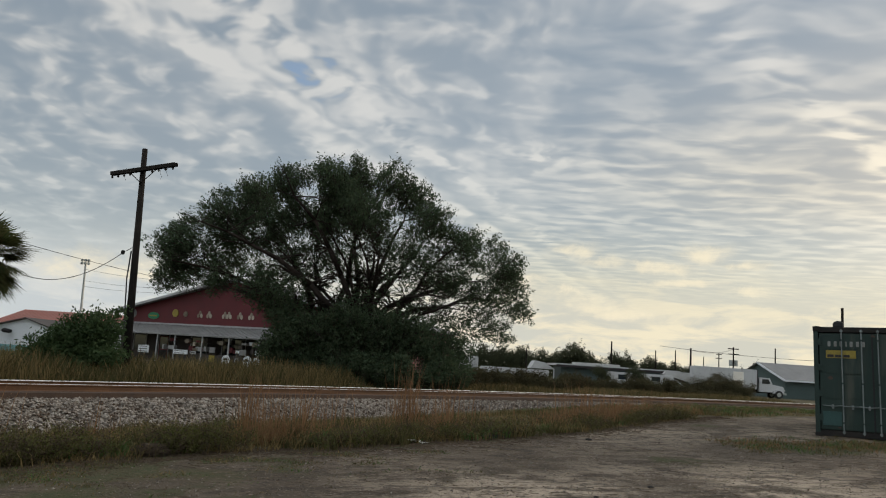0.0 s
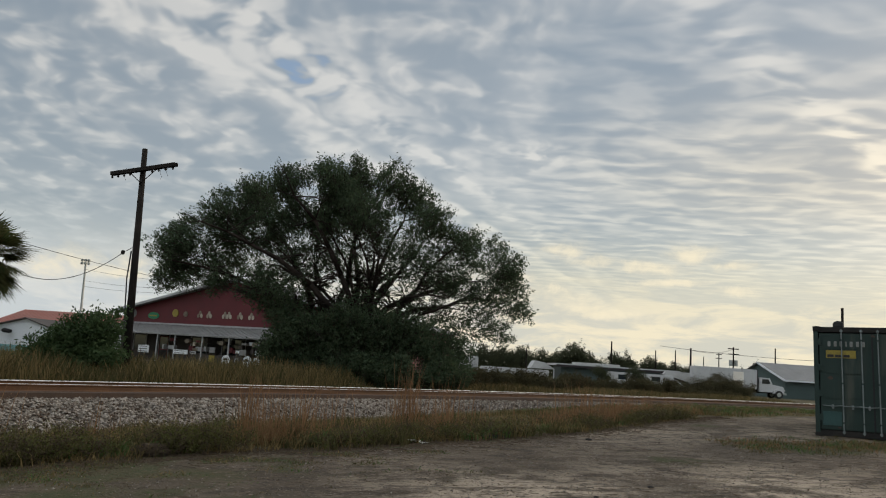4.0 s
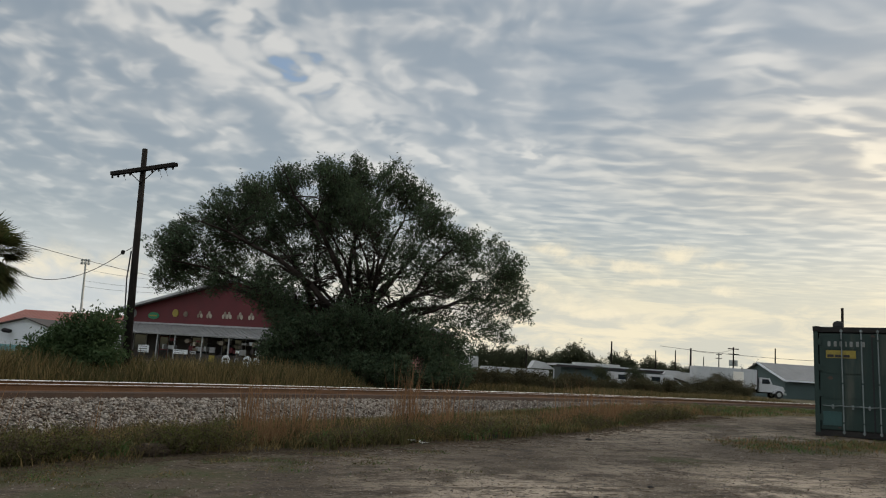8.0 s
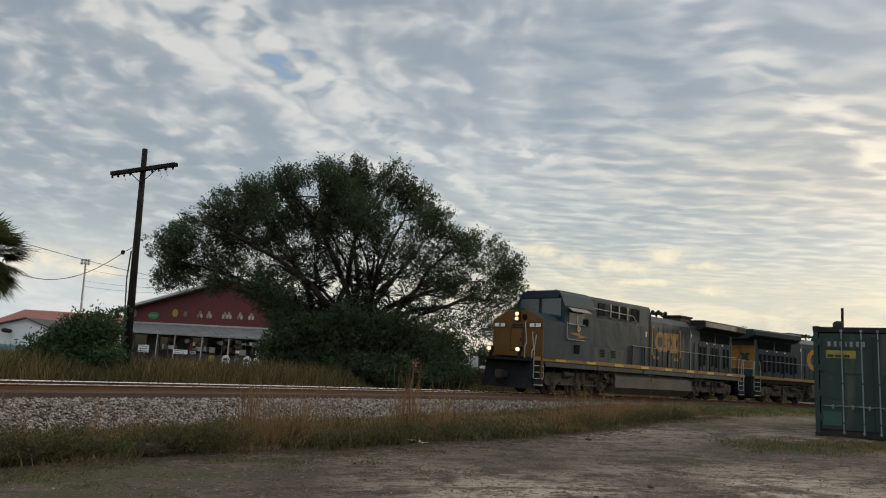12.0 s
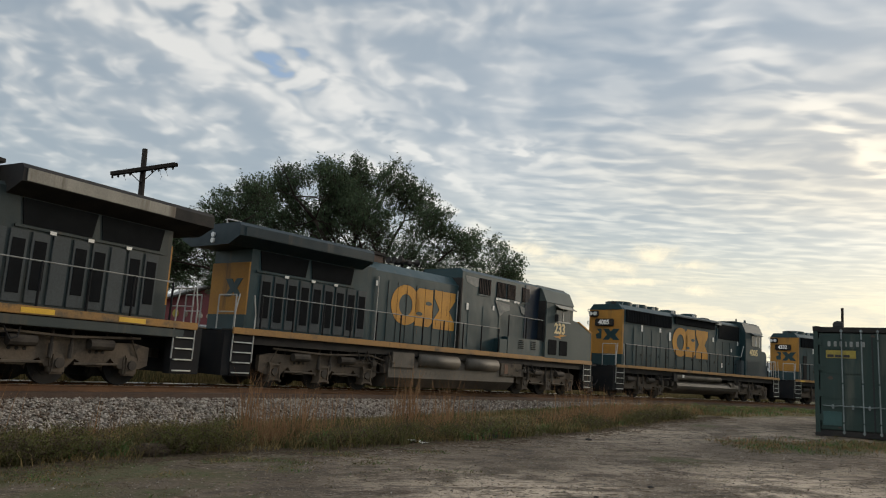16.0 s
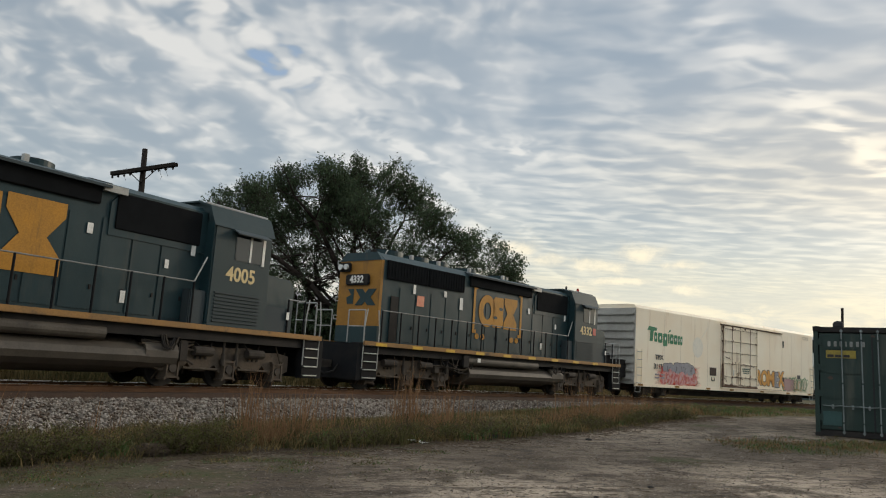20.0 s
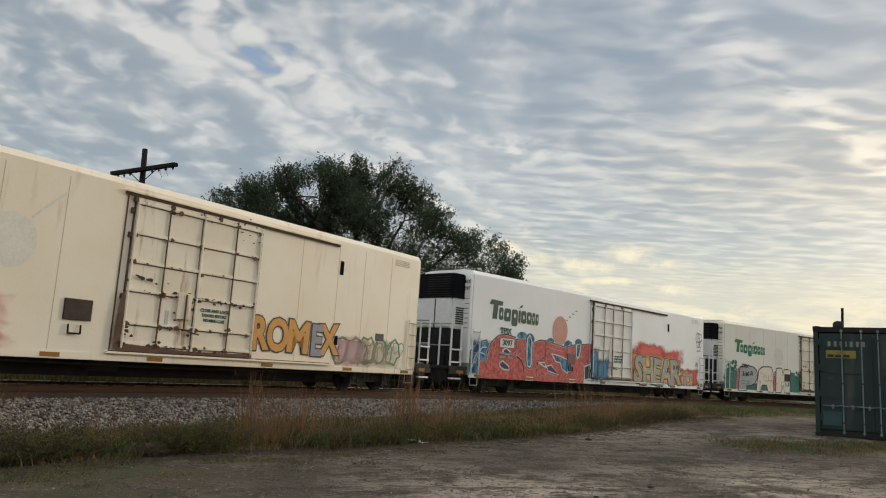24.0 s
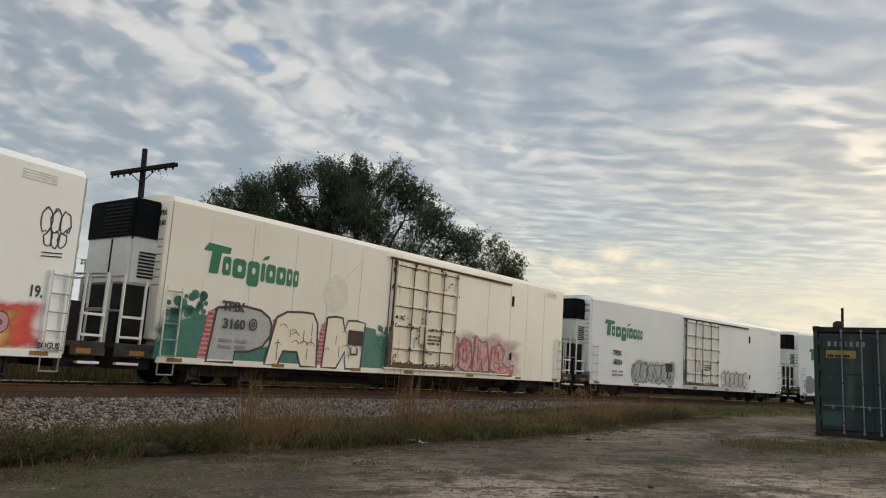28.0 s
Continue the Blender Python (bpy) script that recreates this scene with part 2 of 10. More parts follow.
def oval(cx, cz, rx, rz, n=20, a0=0.0, a1=360.0):
    return [(cx + rx * math.cos(radians(a0 + (a1 - a0) * i / n)), cz + rz * math.sin(radians(a0 + (a1 - a0) * i / n))) for i in range(n + (a1 - a0 < 360))]


def ring(name, cx, cz, r1x, r1z, r2x, r2z, material, parent, y, side=-1, a0=0.0, a1=360.0):
    bm = B()
    outer, inner = oval(cx, cz, r1x, r1z, 28, a0, a1), oval(cx, cz, r2x, r2z, 28, a0, a1)
    n = len(outer)
    vs = [[bm.verts.new((p[0], yy, p[1])) for p in loop] for loop, yy in ((outer, y), (inner, y), (outer, y + side * 0.006), (inner, y + side * 0.006))]
    last = n if a1 - a0 >= 360 else n - 1
    for i in range(last):
        j = (i + 1) % n
        bm.faces.new((vs[2][i], vs[2][j], vs[3][j], vs[3][i]))
        bm.faces.new((vs[0][i], vs[0][j], vs[2][j], vs[2][i]))
        bm.faces.new((vs[1][i], vs[1][j], vs[3][j], vs[3][i]))
    return part(name, bm, material, parent)


# ---- the line of the track: a curve of 135 m radius that runs out straight at both ends ----
TX, TY, TA, TK = -9.1465, 19.1464, 0.99616, -0.0074274
S_LO, S_HI = -60.0, 70.0


def track_at(s):
    """Centre of the track and its heading at s metres along it."""
    c = min(max(s, S_LO), S_HI)
    r = 1 / TK
    th = TA + TK * c
    x = TX + r * (math.sin(th) - math.sin(TA))
    y = TY - r * (math.cos(th) - math.cos(TA))
    return x + (s - c) * math.cos(th), y + (s - c) * math.sin(th), th


def beside(s, lat, z=0.0):
    """The point lat metres to the camera's side of the track's centre."""
    x, y, th = track_at(s)
    return Vector((x + lat * math.sin(th), y - lat * math.cos(th), z))


def lateral(x, y):
    """Distance from the track's centre (positive on the camera's side), and how far along."""
    r = 1 / TK
    cx, cy = TX - r * math.sin(TA), TY + r * math.cos(TA)
    ang = math.atan2(y - cy, x - cx)
    th = ang - math.pi / 2
    s = (th - TA) / TK
    while s > 500:
        s -= 2 * math.pi / abs(TK)
    while s < -340:
        s += 2 * math.pi / abs(TK)
    if S_LO <= s <= S_HI:
        return abs(r) - math.hypot(x - cx, y - cy), s
    c = S_LO if s < S_LO else S_HI
    x0, y0, th = track_at(c)
    dx, dy = x - x0, y - y0
    return dx * math.sin(th) - dy * math.cos(th), c + dx * math.cos(th) + dy * math.sin(th)


def smooth(a, b, x):
    t = min(max((x - a) / (b - a), 0), 1)
    return t * t * (3 - 2 * t)


def ground_z(x, y):
    lat, s = lateral(x, y)
    lot = min(max(-0.58 + 0.045 * x + 0.009 * y, -0.95), 0.0)
    lot += (-0.30 - lot) * smooth(14, 32, x) if x > 14 else 0
    bumps = 0.05 * noise.noise((x * 0.25, y * 0.25, 0)) + 0.022 * noise.noise((x * 1.1, y * 1.1, 3))
    far = -0.35 + 0.25 * smooth(-20, -60, lat) * 0.5
    if lat > 2.0:
        toe = -0.88 + 0.45 * smooth(-2, 30, s)
        w = smooth(2.6, 8.0, lat)
        return toe * (1 - w) + lot * w + bumps * smooth(2.2, 4, lat)
    if lat > -2.6:
        return -0.95
    return -0.55 + (far + 0.55) * smooth(-2.6, -6, lat) + bumps


# ---- sky: a rippled cloud sheet that drifts, and a bank of low clouds behind it ----
def cloud_sheet_mat():
    m = bpy.data.materials.new("cloud_sheet")
    m.use_nodes = True
    nt = m.node_tree
    nt.nodes.remove(nt.nodes["Principled BSDF"])
    tc = nt.nodes.new("ShaderNodeTexCoord").outputs["Object"]
    geo = nt.nodes.new("ShaderNodeNewGeometry").outputs["Position"]

    def vec(op, a, b, c=None):
        n = nt.nodes.new("ShaderNodeVectorMath")
        n.operation = op
        for k, v in enumerate((a, b, c)):
            if isinstance(v, tuple):
                n.inputs[k].default_value = v
            elif v is not None:
                nt.links.new(v, n.inputs[k])
        return n.outputs["Value" if op in ("DISTANCE", "DOT_PRODUCT", "LENGTH") else 0]

    def calc(op, a, b, c=None):
        n = nt.nodes.new("ShaderNodeMath")
        n.operation = op
        for k, v in enumerate((a, b, c)):
            if isinstance(v, (int, float)):
                n.inputs[k].default_value = v
            elif v is not None:
                nt.links.new(v, n.inputs[k])
        return n.outputs[0]

    def mixed(f, a, b):
        return calc("MULTIPLY_ADD", f, calc("SUBTRACT", b, a), a)

    # the sheet's own coordinates, stirred a little so that nothing runs dead straight
    stir = nt.nodes.new("ShaderNodeTexNoise")
    stir.inputs["Scale"].default_value = 0.011
    stir.inputs["Detail"].default_value = 1.5
    nt.links.new(tc, stir.inputs["Vector"])
    bent = vec("MULTIPLY_ADD", stir.outputs["Color"], (44, 60, 0), vec("ADD", tc, (-22, -30, 0)))

    # the heads away from the sun lie in long cells that widen slowly with distance
    bxy = nt.nodes.new("ShaderNodeSeparateXYZ")
    nt.links.new(bent, bxy.inputs[0])
    ahead = calc("MAXIMUM", bxy.outputs[1], 80.0)
    cells = nt.nodes.new("ShaderNodeCombineXYZ")
    nt.links.new(calc("MULTIPLY", calc("MULTIPLY", bxy.outputs[0], calc("POWER", ahead, -0.7)), 129.0), cells.inputs[0])
    nt.links.new(calc("MULTIPLY", calc("LOGARITHM", ahead, math.e), 560.0), cells.inputs[1])
    wind = cells.outputs[0]

    def near_point(point, lo, hi, where=bent):
        return ramp(nt, vec("DISTANCE", where, point), hi, lo)

    def across(normal, offset):
        """Signed distance from a line across the sheet; positive on the sunward side."""
        return calc("SUBTRACT", vec("DOT_PRODUCT", bent, normal), offset)

    def seam(normal, offset, before, after):
        d = across(normal, offset)
        return calc("MULTIPLY", ramp(nt, d, -before, 0), ramp(nt, d, after, 0))

    sep = nt.nodes.new("ShaderNodeSeparateXYZ")
    nt.links.new(bent, sep.inputs[0])
    broad = noise_at(nt, tc, 0.0055, 2, (1.0, 0.8, 1.0), 0.5)
    puffs = noise_at(nt, wind, 0.0175, 2.0, None, 0.45, 0.0)
    small = noise_at(nt, wind, 0.036, 1.8, None, 0.45, 0.0)
    streak = noise_at(nt, bent, 0.028, 2.5, (0.60, 0.8, 1.0), 0.45, 0.0)
    wave = nt.nodes.new("ShaderNodeTexWave")
    wave.bands_direction = "Y"
    for k, v in (("Scale", 0.0050), ("Distortion", 5.5), ("Detail", 2.0), ("Detail Scale", 2.2), ("Detail Roughness", 0.5)):
        wave.inputs[k].default_value = v
    nt.links.new(bent, wave.inputs["Vector"])
    # soft separate heads away from the sun, rows of ripples towards it
    soft_heads = calc("MULTIPLY_ADD", ramp(nt, puffs, 0.36, 0.72), 0.36, calc("MULTIPLY_ADD", broad, 0.50, -0.10))
    soft_heads = calc("MULTIPLY_ADD", calc("MULTIPLY", ramp(nt, small, 0.42, 0.72), ramp(nt, puffs, 0.40, 0.62)), 0.24, soft_heads)
    ripples = calc("MULTIPLY_ADD", wave.outputs["Fac"], 0.16, calc("MULTIPLY_ADD", ramp(nt, streak, 0.34, 0.70), 0.38, calc("MULTIPLY_ADD", broad, 0.46, -0.16)))
    side = ramp(nt, sep.outputs[0], -40, 190)
    v = mixed(side, soft_heads, ripples)
    # the first long seam: a broad bright bank with a torn blue edge and loose heads beyond it
    bank = seam((0.933, -0.361, 0), -416, 70, 20)
    v = calc("MULTIPLY_ADD", bank, calc("MULTIPLY_ADD", ramp(nt, puffs, 0.30, 0.66), 0.36, 0.18), v)
    d1 = across((0.933, -0.361, 0), -404)
    torn = calc("MULTIPLY", calc("MULTIPLY", ramp(nt, d1, -12, 12), ramp(nt, d1, 130, 60)), ramp(nt, sep.outputs[1], 860, 640))
    heads = ramp(nt, noise_at(nt, wind, 0.0205, 1.8, None, 0.42, 0.0), 0.38, 0.60)
    v = mixed(torn, v, calc("MULTIPLY_ADD", heads, 0.66, 0.10))
    # the second seam, narrow and warm, and a patch of small bright heads between the two
    v = calc("MULTIPLY_ADD", calc("MULTIPLY", seam((0.701, -0.713, 0), -238, 30, 44), ramp(nt, streak, 0.34, 0.62)), 0.46, v)
    v = calc("MULTIPLY_ADD", near_point((210, 520, 0), 20, 190), -0.12, v)
    v = calc("MULTIPLY_ADD", near_point((-110, 680, 0), 20, 170), 0.14, v)
    v = calc("MULTIPLY_ADD", near_point((40, 1020, 0), 60, 330), 0.16, v)
    v = calc("MULTIPLY_ADD", seam((0.928, -0.371, 0), -360, 34, 30), calc("MULTIPLY", ramp(nt, small, 0.36, 0.62), 0.34), v)
    v = calc("MULTIPLY_ADD", near_point((95, 850, 0), 10, 85), calc("MULTIPLY", ramp(nt, small, 0.40, 0.64), 0.42), v)
    light = ramp(nt, v, -0.04, 1.0)
    near_sun = near_point((560, 840, 250), 40, 560, geo)
    length = vec("LENGTH", geo, None)
    far = ramp(nt, length, 750, 2200)
    # the half of the sky towards the sun is warm, the other half grey-blue
    unit = nt.nodes.new("ShaderNodeVectorMath")
    unit.operation = "NORMALIZE"
    nt.links.new(geo, unit.inputs[0])
    sunward = ramp(nt, vec("DOT_PRODUCT", unit.outputs[0], (math.sin(radians(40)), math.cos(radians(40)), 0)), 0.40, 0.92)
    bright = mix_rgb(nt, near_sun, (0.78, 0.755, 0.70), (0.98, 0.86, 0.64))
    bright = mix_rgb(nt, far, bright, mix_rgb(nt, sunward, (0.62, 0.645, 0.64), (0.82, 0.76, 0.58)))
    dark = mix_rgb(nt, near_sun, (0.278, 0.330, 0.376), (0.36, 0.355, 0.335))
    dark = mix_rgb(nt, far, dark, mix_rgb(nt, sunward, (0.44, 0.475, 0.49), (0.45, 0.455, 0.415)))
    col = mix_rgb(nt, light, dark, bright)
    blue = calc("MULTIPLY", calc("MULTIPLY", torn, ramp(nt, v, 0.50, 0.08)), near_point((-150, 645, 0), 15, 95, tc))
    blue = calc("MULTIPLY", blue, ramp(nt, small, 0.60, 0.42))
    col = mix_rgb(nt, calc("MULTIPLY", blue, 0.55), col, (0.20, 0.37, 0.66))
    # an overcast sky is brightest overhead
    zenith = calc("MULTIPLY_ADD", ramp(nt, length, 560, 250), 1.75, 1.0)
    facing = ramp(nt, vec("DOT_PRODUCT", unit.outputs[0], (math.sin(radians(SUN_AZ)), math.cos(radians(SUN_AZ)), 0)), 0.05, -0.75)
    zenith = calc("MULTIPLY", zenith, calc("MULTIPLY_ADD", facing, 0.55, 1.0))
    em = nt.nodes.new("ShaderNodeEmission")
    nt.links.new(col, em.inputs[0])
    nt.links.new(zenith, em.inputs[1])
    tr = nt.nodes.new("ShaderNodeBsdfTransparent")
    mx = nt.nodes.new("ShaderNodeMixShader")
    mx.inputs[0].default_value = 0.76
    nt.links.new(tr.outputs[0], mx.inputs[1])
    nt.links.new(em.outputs[0], mx.inputs[2])
    nt.links.new(mx.outputs[0], nt.nodes["Material Output"].inputs[0])
    m.cycles.emission_sampling = "NONE"
    return m


def cloud_bank_mat():
    m = bpy.data.materials.new("cloud_bank")
    m.use_nodes = True
    nt = m.node_tree
    nt.nodes.remove(nt.nodes["Principled BSDF"])
    tc = nt.nodes.new("ShaderNodeTexCoord").outputs["Object"]

    def calc(op, a, b):
        n = nt.nodes.new("ShaderNodeMath")
        n.operation = op
        for k, v in enumerate((a, b)):
            if isinstance(v, (int, float)):
                n.inputs[k].default_value = v
            else:
                nt.links.new(v, n.inputs[k])
        return n.outputs[0]

    puffs = noise_at(nt, tc, 0.024, 6, (1.0, 1.0, 1.6), 0.62, 0.3)
    lump = noise_at(nt, tc, 0.006, 2, (1.0, 1.0, 2.2), 0.5)
    sep = nt.nodes.new("ShaderNodeSeparateXYZ")
    nt.links.new(tc, sep.inputs[0])
    veil = ramp(nt, sep.outputs[2], 210, 80)
    # cumulus heads: bearing, height, half width, half height
    heads = None
    for az, z, w, h in ((-26.6, 112, 44, 18), (-25.0, 124, 44, 22), (-23.6, 116, 40, 13), (-21.3, 134, 30, 12), (-22.0, 112, 40, 9), (10.2, 208, 34, 12), (12.2, 190, 34, 12), (16.2, 184, 60, 11), (19.4, 206, 36, 17), (21.8, 190, 30, 8), (8.6, 138, 46, 20), (11.4, 122, 62, 14), (14.8, 104, 52, 10), (6.8, 150, 36, 16), (22.5, 150, 30, 9), (17.6, 160, 70, 6)):
        sub = nt.nodes.new("ShaderNodeVectorMath")
        sub.operation = "SUBTRACT"
        nt.links.new(tc, sub.inputs[0])
        sub.inputs[1].default_value = (BANK * math.sin(radians(az)), BANK * math.cos(radians(az)), z)
        sc = nt.nodes.new("ShaderNodeVectorMath")
        sc.operation = "MULTIPLY"
        nt.links.new(sub.outputs[0], sc.inputs[0])
        sc.inputs[1].default_value = (1 / w, 1 / w, 1 / h)
        ln = nt.nodes.new("ShaderNodeVectorMath")
        ln.operation = "LENGTH"
        nt.links.new(sc.outputs[0], ln.inputs[0])
        one = ramp(nt, ln.outputs["Value"], 2.4, 0.0)
        heads = one if heads is None else calc("MAXIMUM", heads, one)
    dens = calc("ADD", calc("MULTIPLY", heads, 0.66), calc("MULTIPLY", calc("SUBTRACT", puffs, 0.5), 1.25))
    dens = calc("ADD", dens, calc("MULTIPLY", calc("SUBTRACT", lump, 0.52), calc("MULTIPLY", veil, 0.9)))
    a = calc("MULTIPLY", ramp(nt, dens, 0.02, 0.90), 0.85)
    col = mix_rgb(nt, ramp(nt, dens, 0.15, 0.66), (0.70, 0.67, 0.57), (0.98, 0.87, 0.64))
    hz = calc("MAXIMUM", a, veil)
    side = ramp(nt, sep.outputs[0], -600, 350)
    streaks = noise_at(nt, tc, 0.0075, 5, (1.0, 1.0, 4.5), 0.6, 0.4)
    low = mix_rgb(nt, ramp(nt, streaks, 0.40, 0.62), mix_rgb(nt, side, (0.58, 0.62, 0.63), (0.66, 0.645, 0.55)), mix_rgb(nt, side, (0.70, 0.71, 0.68), (0.90, 0.81, 0.60)))
    col = mix_rgb(nt, a, low, col)
    em = nt.nodes.new("ShaderNodeEmission")
    nt.links.new(col, em.inputs[0])
    em.inputs[1].default_value = 1.0
    tr = nt.nodes.new("ShaderNodeBsdfTransparent")
    mx = nt.nodes.new("ShaderNodeMixShader")
    nt.links.new(hz, mx.inputs[0])
    nt.links.new(tr.outputs[0], mx.inputs[1])
    nt.links.new(em.outputs[0], mx.inputs[2])
    nt.links.new(mx.outputs[0], nt.nodes["Material Output"].inputs[0])
    m.cycles.emission_sampling = "NONE"
    return m


BANK = 1300


def build_sky():
    bm = B()
    bmesh.ops.create_circle(bm, cap_ends=True, segments=64, radius=4700)
    sheet = part("backdrop_cloud_sheet", bm, cloud_sheet_mat(), None)
    tagged(sheet, "rippled grey and white evening cloud sheet", "sky", kind="structure")
    sheet.matrix_basis = pose(0, 0, 250)
    bm = B()
    ring_pts = [(-80 + 4 * i) for i in range(41)]
    lo = [bm.verts.new((BANK * math.sin(radians(a)), BANK * math.cos(radians(a)), -15)) for a in ring_pts]
    hi = [bm.verts.new((BANK * math.sin(radians(a)), BANK * math.cos(radians(a)), 248)) for a in ring_pts]
    for i in range(40):
        bm.faces.new((lo[i], lo[i + 1], hi[i + 1], hi[i]))
    bank = part("backdrop_cloud_bank", bm, cloud_bank_mat(), None)
    tagged(bank, "low cream-yellow clouds above the horizon", "sky", kind="structure")
    return sheet, bank


CLOUD_SHEET, CLOUD_BANK = build_sky()


# ---- ground, ballast, rails ----
def ground_mat():
    m = bpy.data.materials.new("ground")
    m.use_nodes = True
    nt = m.node_tree
    b = nt.nodes["Principled BSDF"]
    tc = nt.nodes.new("ShaderNodeTexCoord").outputs["Object"]
    att = nt.nodes.new("ShaderNodeVertexColor")
    att.layer_name = "cover"
    sep = nt.nodes.new("ShaderNodeSeparateColor")
    nt.links.new(att.outputs[0], sep.inputs[0])
    def calc(op, a, k):
        n = nt.nodes.new("ShaderNodeMath")
        n.operation = op
        nt.links.new(a, n.inputs[0])
        n.inputs[1].default_value = k
        return n.outputs[0]

    broad = noise_at(nt, tc, 0.35, 5, (1, 0.45, 1), 0.6)
    mid = noise_at(nt, tc, 1.6, 5, (1, 0.6, 1), 0.6)
    fine = noise_at(nt, tc, 14, 4, None, 0.7)
    pebble = noise_at(nt, tc, 45, 2, None, 0.6)
    dirt = mix_rgb(nt, ramp(nt, broad, 0.36, 0.62), (0.072, 0.054, 0.037), (0.150, 0.116, 0.084))
    pale = nt.nodes.new("ShaderNodeMath")
    pale.operation = "MULTIPLY"
    nt.links.new(sep.outputs[1], pale.inputs[0])
    nt.links.new(ramp(nt, broad, 0.30, 0.52), pale.inputs[1])
    dirt = mix_rgb(nt, pale.outputs[0], dirt, (0.37, 0.298, 0.225))
    streak = noise_at(nt, tc, 2.3, 7, (0.45, 0.9, 1.0), 0.74, 0.5)
    dirt = mix_rgb(nt, calc("MULTIPLY", ramp(nt, streak, 0.47, 0.60), 0.92), dirt, (0.050, 0.036, 0.025))
    crumb = noise_at(nt, tc, 7.0, 6, (0.8, 1.0, 1.0), 0.8, 0.6)
    dirt = mix_rgb(nt, ramp(nt, crumb, 0.52, 0.60), dirt, mix_rgb(nt, 0.7, dirt, (0.028, 0.022, 0.017)))
    dirt = mix_rgb(nt, ramp(nt, mid, 0.50, 0.68), dirt, (0.060, 0.045, 0.031))
    dirt = mix_rgb(nt, ramp(nt, fine, 0.58, 0.72), dirt, (0.29, 0.242, 0.19))
    dirt = mix_rgb(nt, ramp(nt, pebble, 0.62, 0.72), dirt, (0.07, 0.055, 0.042))
    turf = mix_rgb(nt, ramp(nt, mid, 0.35, 0.65), (0.064, 0.048, 0.024), (0.046, 0.048, 0.019))
    turf = mix_rgb(nt, ramp(nt, fine, 0.48, 0.72), turf, (0.10, 0.08, 0.048))
    # thin turf creeps over the dirt in patches
    add = nt.nodes.new("ShaderNodeMath")
    add.operation = "MULTIPLY_ADD"
    nt.links.new(mid, add.inputs[0])
    add.inputs[1].default_value = 0.9
    nt.links.new(sep.outputs[0], add.inputs[2])
    col = mix_rgb(nt, ramp(nt, add.outputs[0], 0.72, 1.0), dirt, turf)
    nt.links.new(col, b.inputs["Base Color"])
    b.inputs["Roughness"].default_value = 0.92
    b.inputs["Specular IOR Level"].default_value = 0.2
    bp = node(nt, "ShaderNodeBump", Strength=0.9, Distance=0.06)
    nt.links.new(fine, bp.inputs["Height"])
    bp2 = node(nt, "ShaderNodeBump", Strength=0.4, Distance=0.015)
    nt.links.new(pebble, bp2.inputs["Height"])
    nt.links.new(bp.outputs[0], bp2.inputs["Normal"])
    nt.links.new(bp2.outputs[0], b.inputs["Normal"])
    return m


EDGE = ((-30, -6), (-12, 4.5), (-5.8, 10.65), (-4.1, 12.4), (-1.6, 13.6), (0.25, 14.8), (3.0, 17.2), (6.9, 21.8), (15.2, 30.9), (40, 50))


def lot_edge(x):
    """Depth at which the bare lot meets the grass along the track."""
    for (x0, y0), (x1, y1) in zip(EDGE, EDGE[1:]):
        if x <= x1:
            break
    return y0 + (y1 - y0) * (x - x0) / (x1 - x0) + 0.45 * noise.noise((x * 0.7, 1.7, 0))


def turf_cover(x, y):
    lat, s = lateral(x, y)
    if lat < 2.2:
        return 1.0 if lat < -2.8 else 0.3
    c = smooth(-0.9, 0.5, y - lot_edge(x))
    if x > 6 and 12 < y < 20:
        c = max(c, 0.6 * smooth(2.2, 0.3, abs(y - 15.6)))
    return max(c, (0.45 + 0.25 * noise.noise((x * 0.6, y * 0.9, 13))) * smooth(2.0, -4.5, x), 0.42 * smooth(0.25, 0.5, noise.noise((x * 0.35, y * 0.8, 14))))


def pale_cover(x, y):
    """Trodden pale sand in the open part of the lot."""
    return smooth(-2.5, 1.5, x) * smooth(12.5, 9.0, y - 0.25 * x) * smooth(7.2, 4.4, x) + 0.45 * smooth(1, 5, x) * smooth(3.5, 0, abs(y - 16 - 0.3 * x))


def build_ground():
    xs = sorted({round(v, 2) for v in list(np.arange(-30, 40, 0.45)) + list(np.arange(-90, 130, 4.0)) + [-4600, -2000, -900, -400, -180, 220, 400, 900, 2000, 4600]})
    ys = sorted({round(v, 2) for v in list(np.arange(2, 34, 0.4)) + list(np.arange(-40, 130, 3.0)) + [-4600, -2000, -900, -400, -150, 200, 400, 900, 2000, 4600]})
    verts, cover = [], []
    for y in ys:
        for x in xs:
            near = abs(x) < 140 and abs(y) < 140
            verts.append((x, y, ground_z(x, y) if near else -0.3))
            c = turf_cover(x, y) if near else 1.0
            cover.append((c, min(1, pale_cover(x, y)) if near else 0, 0, 1))
    nx = len(xs)
    faces = [(j * nx + i, j * nx + i + 1, (j + 1) * nx + i + 1, (j + 1) * nx + i) for j in range(len(ys) - 1) for i in range(nx - 1)]
    me = bpy.data.meshes.new("ground")
    me.from_pydata(verts, [], faces)
    ca = me.color_attributes.new("cover", "FLOAT_COLOR", "POINT")
    ca.data.foreach_set("color", np.array(cover, dtype=np.float32).ravel())
    for p in me.polygons:
        p.use_smooth = True
    me.materials.append(ground_mat())
    tagged(new("ground", me), "bare dirt lot with worn turf and grass", "ground", kind="structure")


build_ground()

